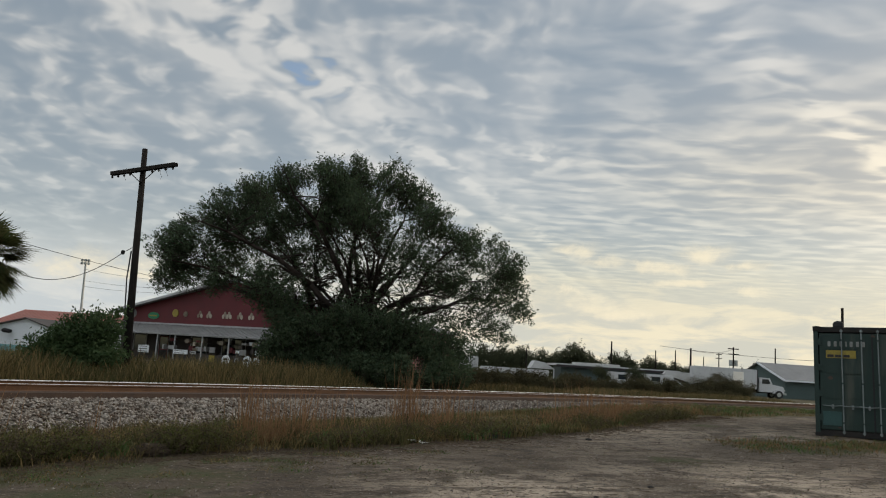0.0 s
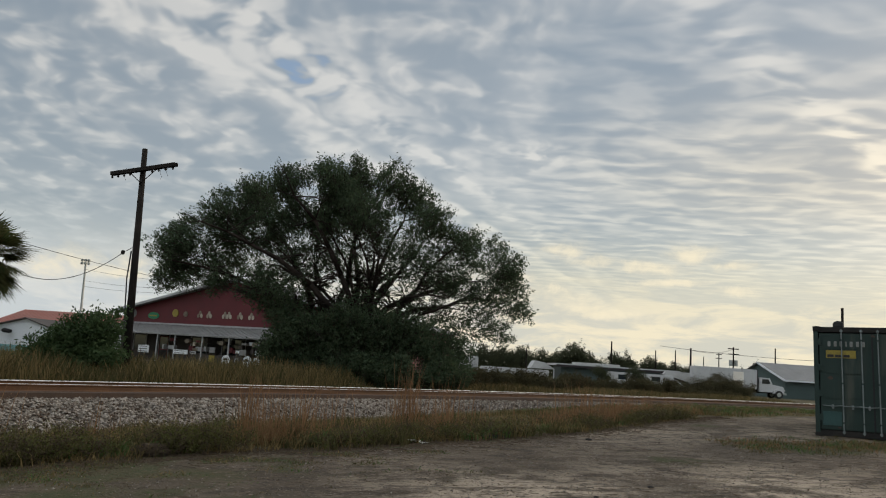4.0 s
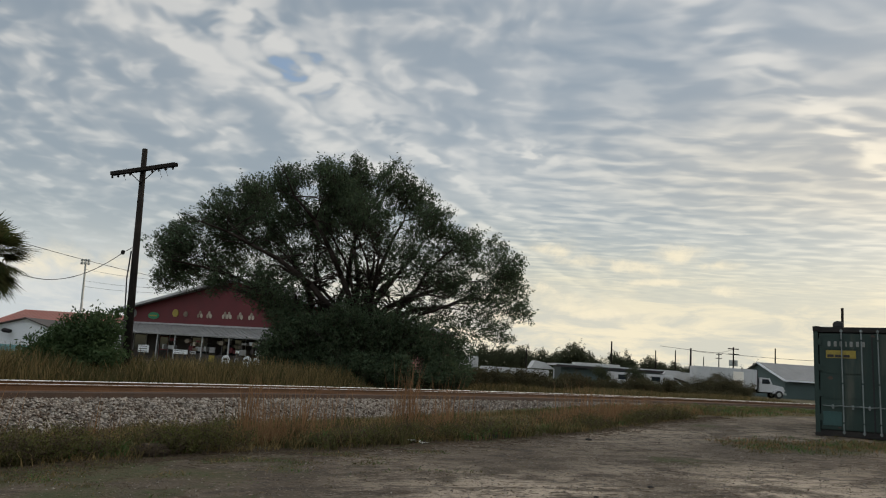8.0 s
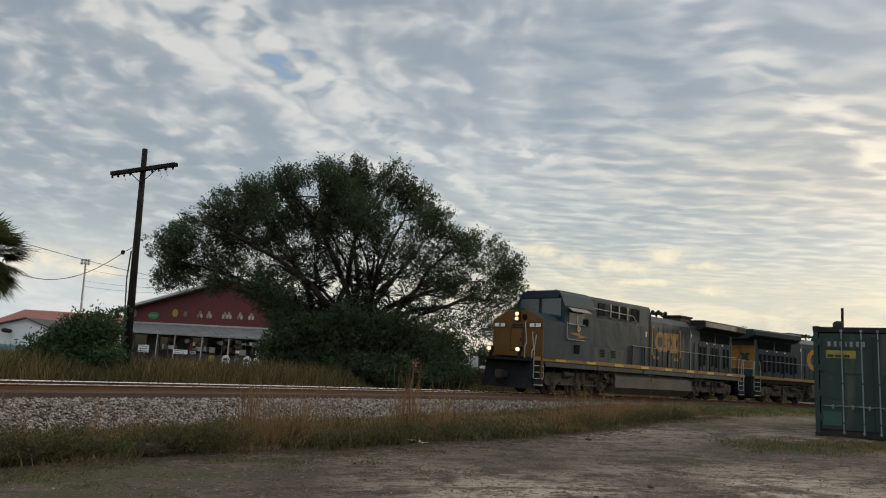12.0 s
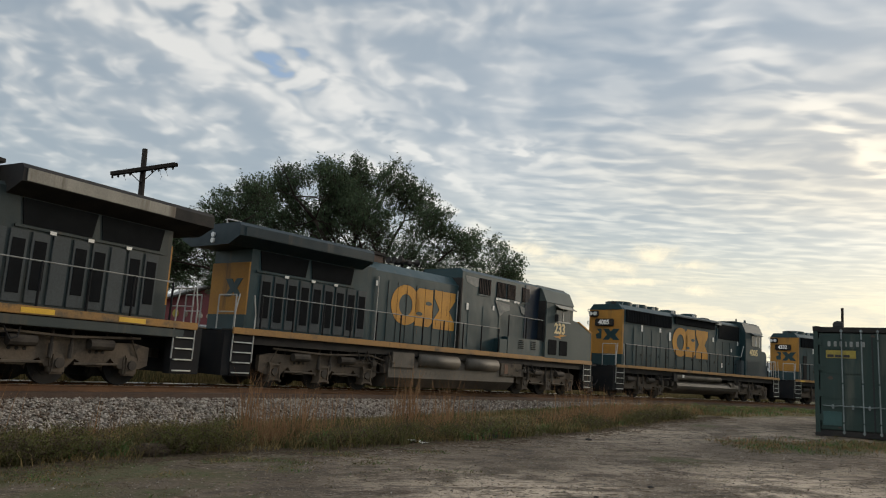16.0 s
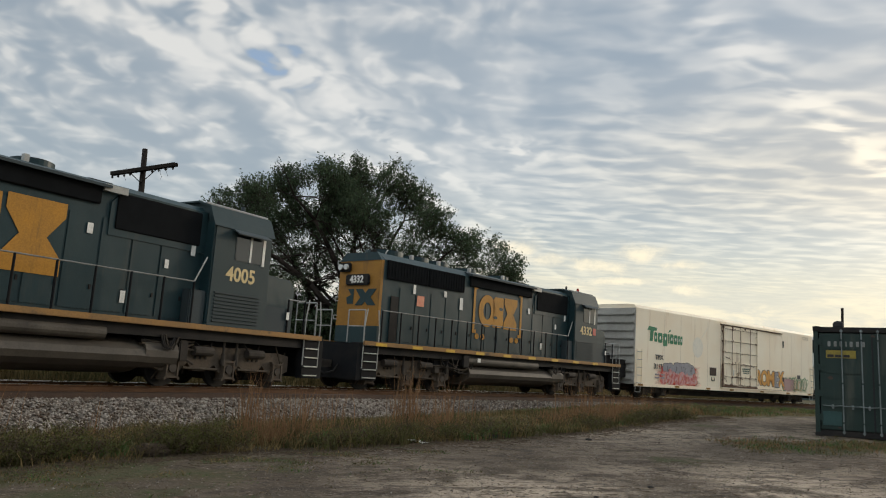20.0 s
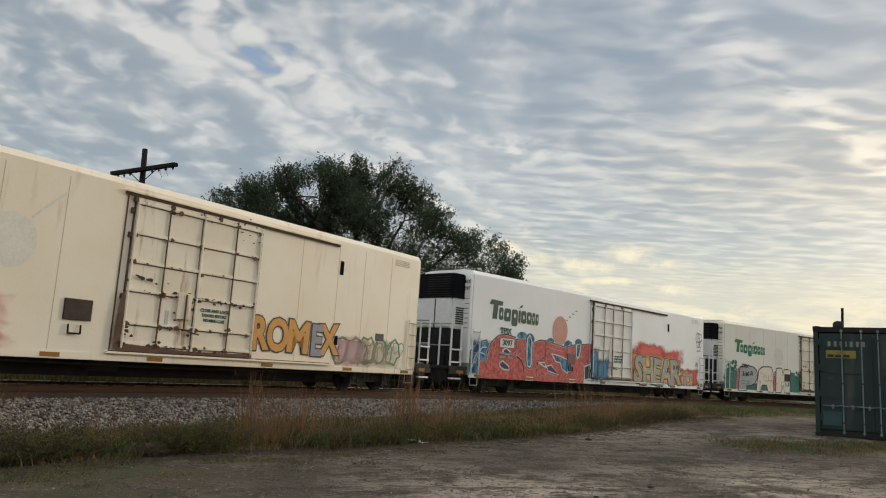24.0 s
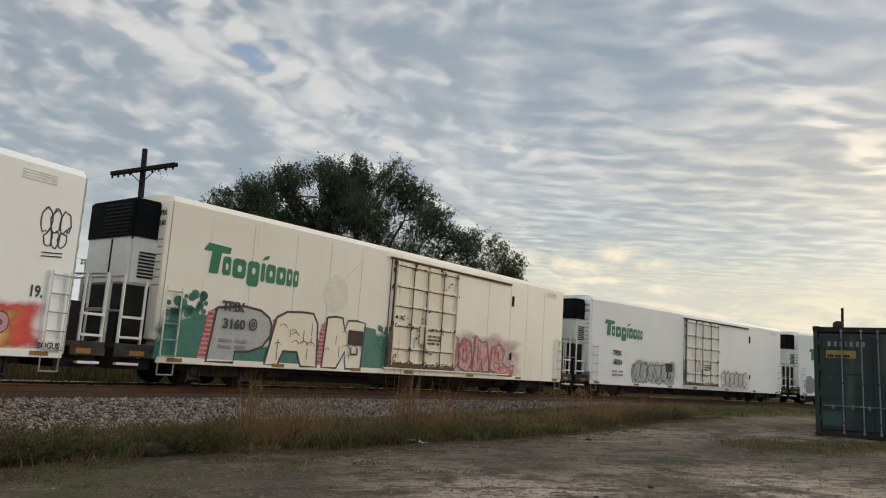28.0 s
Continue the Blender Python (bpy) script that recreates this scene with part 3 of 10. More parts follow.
M["ballast"] = mat("ballast_bed", (0.06, 0.047, 0.038), 0.9, 0, (0.08, 0.064, 0.052), 5, 30, 0.8, (0.06, 0.045, 0.035), 0.55)
M["stone"] = mat("ballast_stone", (0.138, 0.090, 0.059), 0.95, 0, (0.044, 0.027, 0.017), 3, 40, 0.3, None, 0.5, False, 0.50, spec=0.08)
M["pebble"] = mat("lot_pebble", (0.125, 0.098, 0.073), 0.9, 0, (0.05, 0.038, 0.028), 3, 40, 0.3, None, 0.5, False, 0.3)
M["tie"] = mat("creosote_tie", (0.075, 0.05, 0.034), 0.9, 0, (0.045, 0.032, 0.024), 2, 20, 0.4, None, 0.5, False, 0.25)
M["rail_rust"] = mat("rail_rust", (0.135, 0.064, 0.028), 0.8, 0.1, (0.08, 0.040, 0.021), 2, 30, 0.3)
M["rail_top"] = mat("polished_rail_head", (0.74, 0.70, 0.64), 0.28, 1.0, (0.66, 0.62, 0.56), 0.4, 3, 0.0)


def sweep(name, prof, stations, material, parent=None, lat=0.0):
    """A (lateral, z) profile carried along the track."""
    verts, faces = [], []
    n = len(prof)
    for s in stations:
        for p in prof:
            verts.append(beside(s, lat + p[0], p[1]))
    for i in range(len(stations) - 1):
        for j in range(n):
            k = (j + 1) % n
            faces.append((i * n + j, i * n + k, (i + 1) * n + k, (i + 1) * n + j))
    faces += [tuple(range(n)), tuple(range((len(stations) - 1) * n, len(stations) * n))]
    me = bpy.data.meshes.new(name)
    me.from_pydata(verts, [], faces)
    bm = B()
    bm.from_mesh(me)
    return part(name, bm, material, parent)


STATIONS = [-160, -120, -90] + list(range(-60, 72, 2)) + [90, 120, 180, 260, 380]
bed = sweep("ballast_bed", [(-2.9, -0.70), (-1.75, -0.34), (-1.3, -0.25), (0.6, -0.23), (1.25, -0.27), (1.40, -0.30), (1.80, -0.39), (2.85, -0.90), (2.85, -1.1), (-2.9, -1.1)], STATIONS, M["ballast"])
tagged(bed, "grey crushed-stone ballast bed", "track bed", kind="structure")
M["fouled"] = mat("fouled_ballast", (0.058, 0.032, 0.019), 0.95, 0, (0.034, 0.020, 0.013), 3, 25, 0.8)
fouled = sweep("rusty_ballast_edge", [(0.84, -0.34), (0.84, -0.160), (1.31, -0.158), (1.39, -0.33)], STATIONS, M["fouled"])
tagged(fouled, "rust-brown fouled ballast packed round the tie ends", "track bed", kind="structure")


def build_rails():
    for lat, lab in ((0.755, "rusty rail with a polished head"), (-0.755, "rusty rail with a polished head")):
        rail = thing("rail", lab, "rail", "rails of the track", "structure")
        foot = [(-0.07, -0.172), (0.07, -0.172), (0.07, -0.155), (0.012, -0.135), (0.009, -0.045), (0.036, -0.035), (0.036, -0.006), (-0.036, -0.006), (-0.036, -0.035), (-0.009, -0.045), (-0.012, -0.135), (-0.07, -0.155)]
        sweep("rail_body", foot, STATIONS, M["rail_rust"], rail, lat)
        # flanges polish the top and the inner side of the head
        k = -1 if lat > 0 else 1
        head = [(-0.036 * k, -0.008), (0.039 * k, -0.020), (0.037 * k, -0.007), (0.028 * k, 0.0), (-0.028 * k, 0.0)]
        sweep("rail_head", head if k > 0 else head[::-1], STATIONS, M["rail_top"], rail, lat)
        bm = B()
        for s in (-3.2, 8.6, 20.4, 32.2):
            p, (x, y, th) = beside(s, lat + 0.02), track_at(s)
            r = box(B(), -0.45, 0.45, -0.035, 0.035, -0.13, -0.045)
            r.transform(Matrix.Translation(p) @ Matrix.Rotation(th, 4, "Z"))
            me = bpy.data.meshes.new("tmp")
            r.to_mesh(me)
            bm.from_mesh(me)
        part("joint_bar", bm, M["rail_rust"], rail)


build_rails()


def build_ties():
    bed_ties = thing("railway_ties", "dark creosoted timber railway ties in ballast", "railway ties", kind="structure")
    me = bpy.data.meshes.new("tie")
    bm = box(B(), -0.11, 0.11, -1.29, 1.29, -0.36, -0.176, 0.012)
    bm.to_mesh(me)
    bm.free()
    me.materials.append(M["tie"])
    rnd = random.Random(5)
    n = 0
    rest = B()
    for i in range(-40, 640):
        s = i * 0.53 + rnd.uniform(-0.03, 0.03)
        x, y, th = track_at(s)
        m = pose(x, y, rnd.uniform(-0.012, 0.008), 0, 0, math.degrees(th) + rnd.uniform(-1, 1))
        if -12 < s < 62:
            share("tie", me, bed_ties, m)
        else:
            vs = [rest.verts.new(m @ v.co) for v in me.vertices]
            for p in me.polygons:
                rest.faces.new([vs[k] for k in p.vertices])
    tagged(part("far_ties", rest, M["tie"], bed_ties), kind="stuff")


def scatter_mesh(name, verts, faces, material, label, category, parent=None):
    me = bpy.data.meshes.new(name)
    me.from_pydata(verts, [], faces)
    me.materials.append(material)
    ob = new(name, me)
    ob.parent = parent
    return tagged(ob, label, category, kind="stuff")


def build_stones():
    rnd = random.Random(11)
    V, F = [], []
    def stone(p, r):
        b = len(V)
        a = rnd.uniform(0, 6.28)
        ca, sa = math.cos(a), math.sin(a)
        for dx, dy, dz in ((1, 0, 0), (-1, 0, 0), (0, 1, 0), (0, -1, 0), (0, 0, 1), (0, 0, -1)):
            q = r * rnd.uniform(0.65, 1.25)
            V.append((p[0] + q * (dx * ca - dy * sa), p[1] + q * (dx * sa + dy * ca), p[2] + q * dz * 0.75))
        for f in ((0, 2, 4), (2, 1, 4), (1, 3, 4), (3, 0, 4), (2, 0, 5), (1, 2, 5), (3, 1, 5), (0, 3, 5)):
            F.append((b + f[0], b + f[1], b + f[2]))
    for _ in range(26000):
        s = rnd.uniform(-7, 45) if rnd.random() < 0.6 else rnd.uniform(-7, 14)
        lat = rnd.uniform(1.38, 3.0)
        z = -0.295 - (0.09 * (lat - 1.40) / 0.40 if lat < 1.80 else 0.09 + 0.51 * (lat - 1.80) / 1.05)
        stone(beside(s, lat, z + rnd.uniform(-0.01, 0.025)), rnd.uniform(0.024, 0.062))
    for _ in range(2500):
        s, lat = rnd.uniform(-8, 30), rnd.uniform(-1.2, 0.5)
        stone(beside(s, lat, -0.225), rnd.uniform(0.025, 0.045))
    scatter_mesh("ballast_stones", V, F, M["stone"], "grey and white crushed ballast stones", "ballast")
    V, F = [], []
    for _ in range(17000):
        x, y = rnd.uniform(-7, 14), 6 + 18 * rnd.random() ** 1.6
        if y > lot_edge(x) + 0.5:
            continue
        stone((x, y, ground_z(x, y) + 0.004), rnd.choice((0.005, 0.006, 0.007, 0.006, 0.009, 0.009, 0.012, 0.005, 0.004, 0.018)))
    scatter_mesh("gravel", V, F, M["pebble"], "loose pebbles on bare dirt", "gravel")


build_ties()
build_stones()

def sprigs(name, spots, leaf, per, seed, material, parent, label="", twig=None):
    """Leafy twigs: spots are (place, direction, length); each carries per leaves, and a thin stalk where twig names its material."""
    rng = np.random.default_rng(seed)
    n = len(spots)
    P = np.array([tuple(q[0]) for q in spots])
    D = np.array([tuple(q[1]) for q in spots])
    D /= np.maximum(np.linalg.norm(D, axis=1, keepdims=True), 1e-6)
    L = np.array([q[2] for q in spots])[:, None]

    def unit(v):
        return v / np.maximum(np.linalg.norm(v, axis=1, keepdims=True), 1e-6)

    def quads(label_name, V, mt, tag):
        me = bpy.data.meshes.new(label_name)
        k = len(V) // 4
        me.vertices.add(4 * k)
        me.vertices.foreach_set("co", V.astype(np.float32).ravel())
        me.loops.add(4 * k)
        me.loops.foreach_set("vertex_index", np.arange(4 * k, dtype=np.int32))
        me.polygons.add(k)
        me.polygons.foreach_set("loop_start", np.arange(0, 4 * k, 4, dtype=np.int32))
        me.update(calc_edges=True)
        me.materials.append(mt)
        ob = new(label_name, me)
        ob.parent = parent
        if tag:
            ob["label"] = tag
        return ob

    rows = []
    for k in range(per):
        t = rng.uniform(0.15, 1.1, (n, 1))
        p = P + D * L * t + rng.normal(0, 1, (n, 3)) * (0.16 * L + 0.3 * leaf)
        u = unit(D * 0.7 + rng.uniform(-1, 1, (n, 3)))
        w = unit(np.cross(u, rng.uniform(-1, 1, (n, 3)))) * leaf * rng.uniform(0.24, 0.42, (n, 1))
        u = u * leaf * rng.uniform(0.55, 1.0, (n, 1))
        rows.append(np.stack((p - u, p + w, p + u, p - w), axis=1).reshape(-1, 3))
    ob = quads(name, np.concatenate(rows), material, label)
    if twig:
        w = unit(np.cross(D, rng.uniform(-1, 1, (n, 3)))) * leaf * 0.12
        root = P - D * L * 0.9
        tip = P + D * L * 0.9
        quads("twig_mass", np.stack((root - w, root + w, tip + w * 0.3, tip - w * 0.3), axis=1).reshape(-1, 3), twig, "")["kind"] = "stuff"
    return ob


# ---- grass ----
M["grass"] = leaf_mat("grass_blades", (0.054, 0.056, 0.021), (0.105, 0.084, 0.037))
M["deadleaf"] = leaf_mat("dead_leaves", (0.055, 0.040, 0.028), (0.10, 0.072, 0.048))
M["dry"] = leaf_mat("dry_grass", (0.26, 0.15, 0.075), (0.17, 0.095, 0.05))
M["straw"] = leaf_mat("straw_grass", (0.235, 0.168, 0.076), (0.120, 0.092, 0.040))
M["bush"] = leaf_mat("bush_leaves", (0.042, 0.074, 0.030), (0.076, 0.108, 0.046), 0.28)
M["weedleaf"] = leaf_mat("weed_leaves", (0.070, 0.078, 0.022), (0.120, 0.108, 0.042), 0.25)
M["weed"] = leaf_mat("weed_green", (0.060, 0.110, 0.034), (0.09, 0.13, 0.042))


def blades(name, spots, material, label, category="grass", seed=3):
    """spots: (x, y, z, height, width, lean) for each blade."""
    rnd = random.Random(seed)
    V, F = [], []
    for x, y, z, h, w, lean in spots:
        a = rnd.uniform(0, 6.283)
        cx, sx = math.cos(a), math.sin(a)
        la = rnd.uniform(0, 6.283)
        lx, ly = lean * h * math.cos(la), lean * h * math.sin(la)
        b = len(V)
        V += [(x - w * cx, y - w * sx, z), (x + w * cx, y + w * sx, z),
              (x + lx * 0.35 - w * 0.8 * cx, y + ly * 0.35 - w * 0.8 * sx, z + h * 0.55), (x + lx * 0.35 + w * 0.8 * cx, y + ly * 0.35 + w * 0.8 * sx, z + h * 0.55),
              (x + lx, y + ly, z + h * (1 - 0.3 * lean))]
        F += [(b, b + 1, b + 3, b + 2), (b + 2, b + 3, b + 4)]
    return scatter_mesh(name, V, F, material, label, category)


def build_grass():
    rnd = random.Random(21)
    green, straw, dry, weed = [], [], [], []

    def clump(out, x, y, r, n, h, w, lean=(0.2, 0.8)):
        for _ in range(n):
            a, q = rnd.uniform(0, 6.283), r * math.sqrt(rnd.random())
            u, v = x + q * math.cos(a), y + q * math.sin(a)
            out.append((u, v, ground_z(u, v) - 0.02, h * rnd.uniform(0.5, 1.05) * (1.1 - 0.5 * q / r), w * rnd.uniform(0.7, 1.3), rnd.uniform(*lean)))

    # strip between the lot and the ballast: short, uneven, in tussocks
    for _ in range(7600):
        s, lat = rnd.uniform(-9, 50) if rnd.random() < 0.6 else rnd.uniform(-9, 12), 3.0 + rnd.random() * 9.0
        p = beside(s, lat)
        over = p.y - lot_edge(p.x)
        if over < -0.2 * rnd.random():
            continue
        patch = noise.noise((p.x * 0.9, p.y * 0.9, 5))
        tall = (0.27 + 0.60 * max(0, patch + 0.15)) * rnd.uniform(0.6, 1.3) * (0.55 + 0.45 * smooth(3.0, 4.2, lat)) * (1 - 0.55 * smooth(3.5, 8.0, s))
        kind = straw if rnd.random() < 0.66 - 0.8 * patch else green
        clump(kind, p.x, p.y, rnd.uniform(0.12, 0.32), rnd.randint(8, 17), tall, 0.008)
    # darker leafy clumps along the edge of the lot
    for x in np.arange(-7.5, 8, 0.16):
        if noise.noise((x * 0.8, 4.0, 0)) > 0.0:
            y = lot_edge(x) + rnd.uniform(0.2, 1.0)
            clump(green if rnd.random() < 0.7 else weed, x, y, rnd.uniform(0.15, 0.35), 40, rnd.uniform(0.22, 0.42), 0.011, (0.3, 0.9))
    for x, y, n in ((-5.2, 12.0, 90), (-5.6, 11.7, 80), (-4.8, 12.6, 70), (-6.3, 11.2, 80), (-1.9, 14.2, 120), (-2.3, 14.0, 70), (1.3, 16.0, 90), (1.8, 16.6, 80)):
        clump(weed if n > 85 else green, x, y, 0.4, n, 0.45, 0.013, (0.3, 0.9))
    # brown dry grass masses
    for x, y, n, h in ((-3.0, 14.2, 260, 0.7), (-2.5, 14.5, 220, 0.6), (-0.3, 16.0, 260, 0.75), (0.3, 16.5, 200, 0.65), (4.2, 20.6, 260, 0.7), (5.0, 21.5, 300, 0.75), (5.9, 22.6, 300, 0.7), (6.8, 23.8, 260, 0.65), (3.2, 19.8, 160, 0.55), (8.0, 25.0, 200, 0.6), (-1.4, 15.2, 120, 0.5)):
        clump(dry, x, y, 0.75, n, h, 0.008, (0.15, 0.6))
        clump(straw, x + 0.2, y + 0.2, 0.8, n // 2, h * 0.7, 0.009, (0.2, 0.7))
    # short turf creeping over the dirt and round the container
    for _ in range(7000):
        x, y = rnd.uniform(-8, 5), rnd.uniform(7.0, 15)
        if noise.noise((x * 0.6, y * 0.6, 9)) > -0.05 and y < lot_edge(x) + 0.5:
            clump(rnd.choice((green, straw, straw, weed)), x, y, 0.12, 6, 0.045, 0.005, (0.4, 1.0))
    for _ in range(9000):
        x = rnd.uniform(-8, 1.5)
        y = lot_edge(x) + 0.4 - abs(rnd.gauss(0, 1.9))
        if y > 6.5 and noise.noise((x * 0.9, y * 1.3, 14)) > 0.02 + 0.06 * (x + 4):
            clump(rnd.choice((green, green, straw, weed)), x, y, 0.16, 7, rnd.uniform(0.04, 0.10), 0.006, (0.4, 1.0))
    for _ in range(900):
        x, y = rnd.uniform(6.0, 14), rnd.gauss(15.7, 0.6)
        clump(rnd.choice((straw, green, dry, weed)), x, y, 0.18, 10, rnd.uniform(0.08, 0.20), 0.006, (0.4, 1.0))
    # low bright weeds far along the near side
    for _ in range(1100):
        s, lat = rnd.uniform(16, 60), rnd.uniform(3.2, 11.5)
        p = beside(s, lat)
        if noise.noise((p.x * 0.3, p.y * 0.3, 2)) > -0.2 and p.y > lot_edge(p.x):
            clump(weed, p.x, p.y, 0.5, 9, rnd.uniform(0.12, 0.30), 0.022)
    # tall grass beyond the track
    for _ in range(64000):
        s, lat = rnd.uniform(-14, 60), -3.2 - abs(rnd.gauss(0, 1)) * 4.5
        p = beside(s, lat)
        patch = noise.noise((p.x * 0.3, p.y * 0.3, 8))
        h = rnd.uniform(0.5, 1.25) * (1 + 0.5 * patch) * smooth(-2.6, -5.0, lat) * (1.05 if s < 16 else 0.5)
        (straw if rnd.random() < (0.46 + 0.5 * patch if s < 16 else 0.4) else green).append((p.x, p.y, ground_z(p.x, p.y), max(0.1, h), rnd.uniform(0.010, 0.022), rnd.uniform(0.1, 0.5)))
    # tall red-brown stalks stand in tufts between lot and track
    for x, y, spread, n, h0 in ((-3.35, 14.3, 0.13, 46, 1.55), (-2.95, 14.4, 0.35, 60, 1.15), (-2.3, 14.8, 0.45, 60, 1.25), (-0.52, 15.9, 0.16, 60, 1.75), (-0.15, 16.2, 0.4, 50, 1.35), (0.35, 16.5, 0.25, 46, 1.55), (4.0, 21.0, 0.3, 60, 1.35), (4.8, 21.8, 0.6, 50, 1.0), (6.3, 24, 0.8, 50, 0.95),
                                (-6.35, 14.7, 0.1, 10, 1.05), (-6.0, 14.9, 0.05, 5, 0.9), (-7.6, 13.6, 0.12, 16, 1.5), (1.6, 18.5, 0.6, 24, 0.8), (-4.8, 14.6, 0.5, 14, 0.6)):
        for _ in range(n):
            u, v = x + rnd.gauss(0, spread), y + rnd.gauss(0, spread)
            dry.append((u, v, ground_z(u, v), h0 * rnd.uniform(0.55, 1.02), rnd.uniform(0.005, 0.009), rnd.uniform(0.04, 0.28)))
    leafy, rank = [], []
    for _ in range(900):
        x = rnd.uniform(-8.5, -2) if rnd.random() < 0.6 else rnd.uniform(-2, 9)
        y = lot_edge(x) + abs(rnd.gauss(0.15, 0.75))
        if noise.noise((x * 0.55, y * 0.5, 44)) < -0.06 or lateral(x, y)[0] < 3.2:
            continue
        h = rnd.uniform(0.14, 0.42) * (1.25 if x < -3 else 0.85)
        for _ in range(rnd.randint(10, 20)):
            d = Vector((rnd.gauss(0, 0.6), rnd.gauss(0, 0.6), 1))
            p = Vector((x + rnd.gauss(0, 0.12), y + rnd.gauss(0, 0.12), 0))
            p.z = ground_z(p.x, p.y) + h * rnd.uniform(0.1, 0.85)
            (rank if rnd.random() < 0.45 else leafy).append((p, d, rnd.uniform(0.08, 0.2)))
    tagged(sprigs("leafy_weeds", leafy, 0.026, 9, 71, M["weedleaf"], None), "dark leafy weeds at the edge of the lot", "weeds", kind="stuff")
    tagged(sprigs("withered_weeds", rank, 0.026, 8, 72, M["deadleaf"], None), "withered brown weeds at the edge of the lot", "weeds", kind="stuff")
    blades("grass_verge", green, M["grass"], "uneven green grass beside the track", seed=1)
    blades("straw_grass", straw, M["straw"], "straw-coloured grass beside the track", seed=2)
    blades("roadside_weeds", weed, M["weed"], "bright green weeds along the track", seed=4)
    blades("tall_dry_grass", dry, M["dry"], "tall red-brown dry grass stalks in tufts", seed=5)


def build_litter():
    rnd = random.Random(63)
    heap = thing("cut_grass_heap", "low brown heap of cut dry grass on dirt", "heap")
    bm = B()
    bmesh.ops.create_icosphere(bm, subdivisions=3, radius=1.0)
    for v in bm.verts:
        q = 1 + 0.35 * noise.noise(v.co * 2.3)
        v.co = (-4.36 + v.co.x * 0.24 * q, 12.25 + v.co.y * 0.2 * q, ground_z(-4.36, 12.25) + max(-0.05, v.co.z * 0.17 * q))
    part("mound", bm, M["tie"], heap)
    V, F = [], []
    for _ in range(900):
        a, q = rnd.uniform(0, 6.283), 0.27 * math.sqrt(rnd.random())
        x, y = -4.36 + q * math.cos(a), 12.25 + q * math.sin(a)
        z = ground_z(x, y) + 0.17 * math.sqrt(max(0, 1 - (q / 0.28) ** 2))
        d = Vector((rnd.uniform(-1, 1), rnd.uniform(-1, 1), rnd.uniform(-0.3, 0.4))) * 0.07
        b = len(V)
        V += [(x - d.x, y - d.y, z - d.z), (x + d.x, y + d.y, z + d.z), (x + d.x, y + d.y + 0.006, z + d.z + 0.008), (x - d.x, y - d.y + 0.006, z - d.z + 0.008)]
        F.append((b, b + 1, b + 2, b + 3))
    me = bpy.data.meshes.new("straw_cover")
    me.from_pydata(V, [], F)
    me.materials.append(M["deadleaf"])
    new("straw_cover", me).parent = heap
    V, F = [], []
    for _ in range(5600):
        x = rnd.uniform(-8, 9)
        y = lot_edge(x) - abs(rnd.gauss(0, 0.7)) + 0.3
        z = ground_z(x, y) + 0.012
        d = Vector((rnd.uniform(-1, 1), rnd.uniform(-1, 1), rnd.uniform(-0.1, 0.15))) * rnd.uniform(0.03, 0.11)
        b = len(V)
        V += [(x - d.x, y - d.y, z - d.z), (x + d.x, y + d.y, z + d.z), (x + d.x, y + d.y + 0.007, z + d.z + 0.007), (x - d.x, y - d.y + 0.007, z - d.z + 0.007)]
        F.append((b, b + 1, b + 2, b + 3))
    for _ in range(5200):
        x, y = rnd.uniform(-7, 13), rnd.uniform(6.5, 20)
        if y > lot_edge(x) or noise.noise((x * 0.5, y * 0.8, 31)) < -0.05:
            continue
        z = ground_z(x, y) + 0.008
        d = Vector((rnd.gauss(0, 1), rnd.gauss(0, 0.6), rnd.uniform(-0.05, 0.1))) * rnd.uniform(0.01, 0.05)
        b = len(V)
        V += [(x - d.x, y - d.y, z - d.z), (x + d.x, y + d.y, z + d.z), (x + d.x, y + d.y + 0.006, z + d.z + 0.005), (x - d.x, y - d.y + 0.006, z - d.z + 0.005)]
        F.append((b, b + 1, b + 2, b + 3))
    scatter_mesh("straw_litter", V, F, M["deadleaf"], "scattered dry stalks along the grass edge", "straw")
    # crumbs of leaf and bark trodden into the dirt
    rng = np.random.default_rng(64)
    for name, mt, n, lo, hi, lab in (("leaf_litter", "deadleaf", 15000, 0.006, 0.022, "brown leaf crumbs trodden into the dirt"), ("pale_litter", "straw", 5000, 0.004, 0.014, "pale grass crumbs trodden into the dirt"), ("moss_patch", "grass", 9000, 0.006, 0.016, "low mossy green patches on the dirt")):
        V, F = [], []
        for x, y, q, a in zip(rng.uniform(-8, 11, n), 6.3 + 13 * rng.random(n) ** 1.4, rng.uniform(lo, hi, n), rng.uniform(0, 3.14, n)):
            x, y, q, a = float(x), float(y), float(q), float(a)
            p = noise.noise((x * 0.7, y * 1.1, 51)) + 0.6 * noise.noise((x * 2.1, y * 2.6, 52 if mt == "deadleaf" else 58))
            if y > lot_edge(x) + 0.6 or p < (0.30 - 0.05 * min(x, 0) * 0.5 if mt == "grass" else -0.05):
                continue
            z = ground_z(x, y) + 0.006
            c, d = q * math.cos(a), q * math.sin(a)
            b = len(V)
            V += [(x - c, y - d, z), (x + 0.5 * d, y - 0.5 * c, z + q * 0.35), (x + c, y + d, z + q * 0.2), (x - 0.5 * d, y + 0.5 * c, z + q * 0.5)]
            F.append((b, b + 1, b + 2, b + 3))
        scatter_mesh(name, V, F, M[mt], lab, "litter")
    rag = thing("white_litter", "crumpled white plastic scrap on the dirt", "litter")
    bm = B()
    bmesh.ops.create_grid(bm, x_segments=6, y_segments=4, size=1)
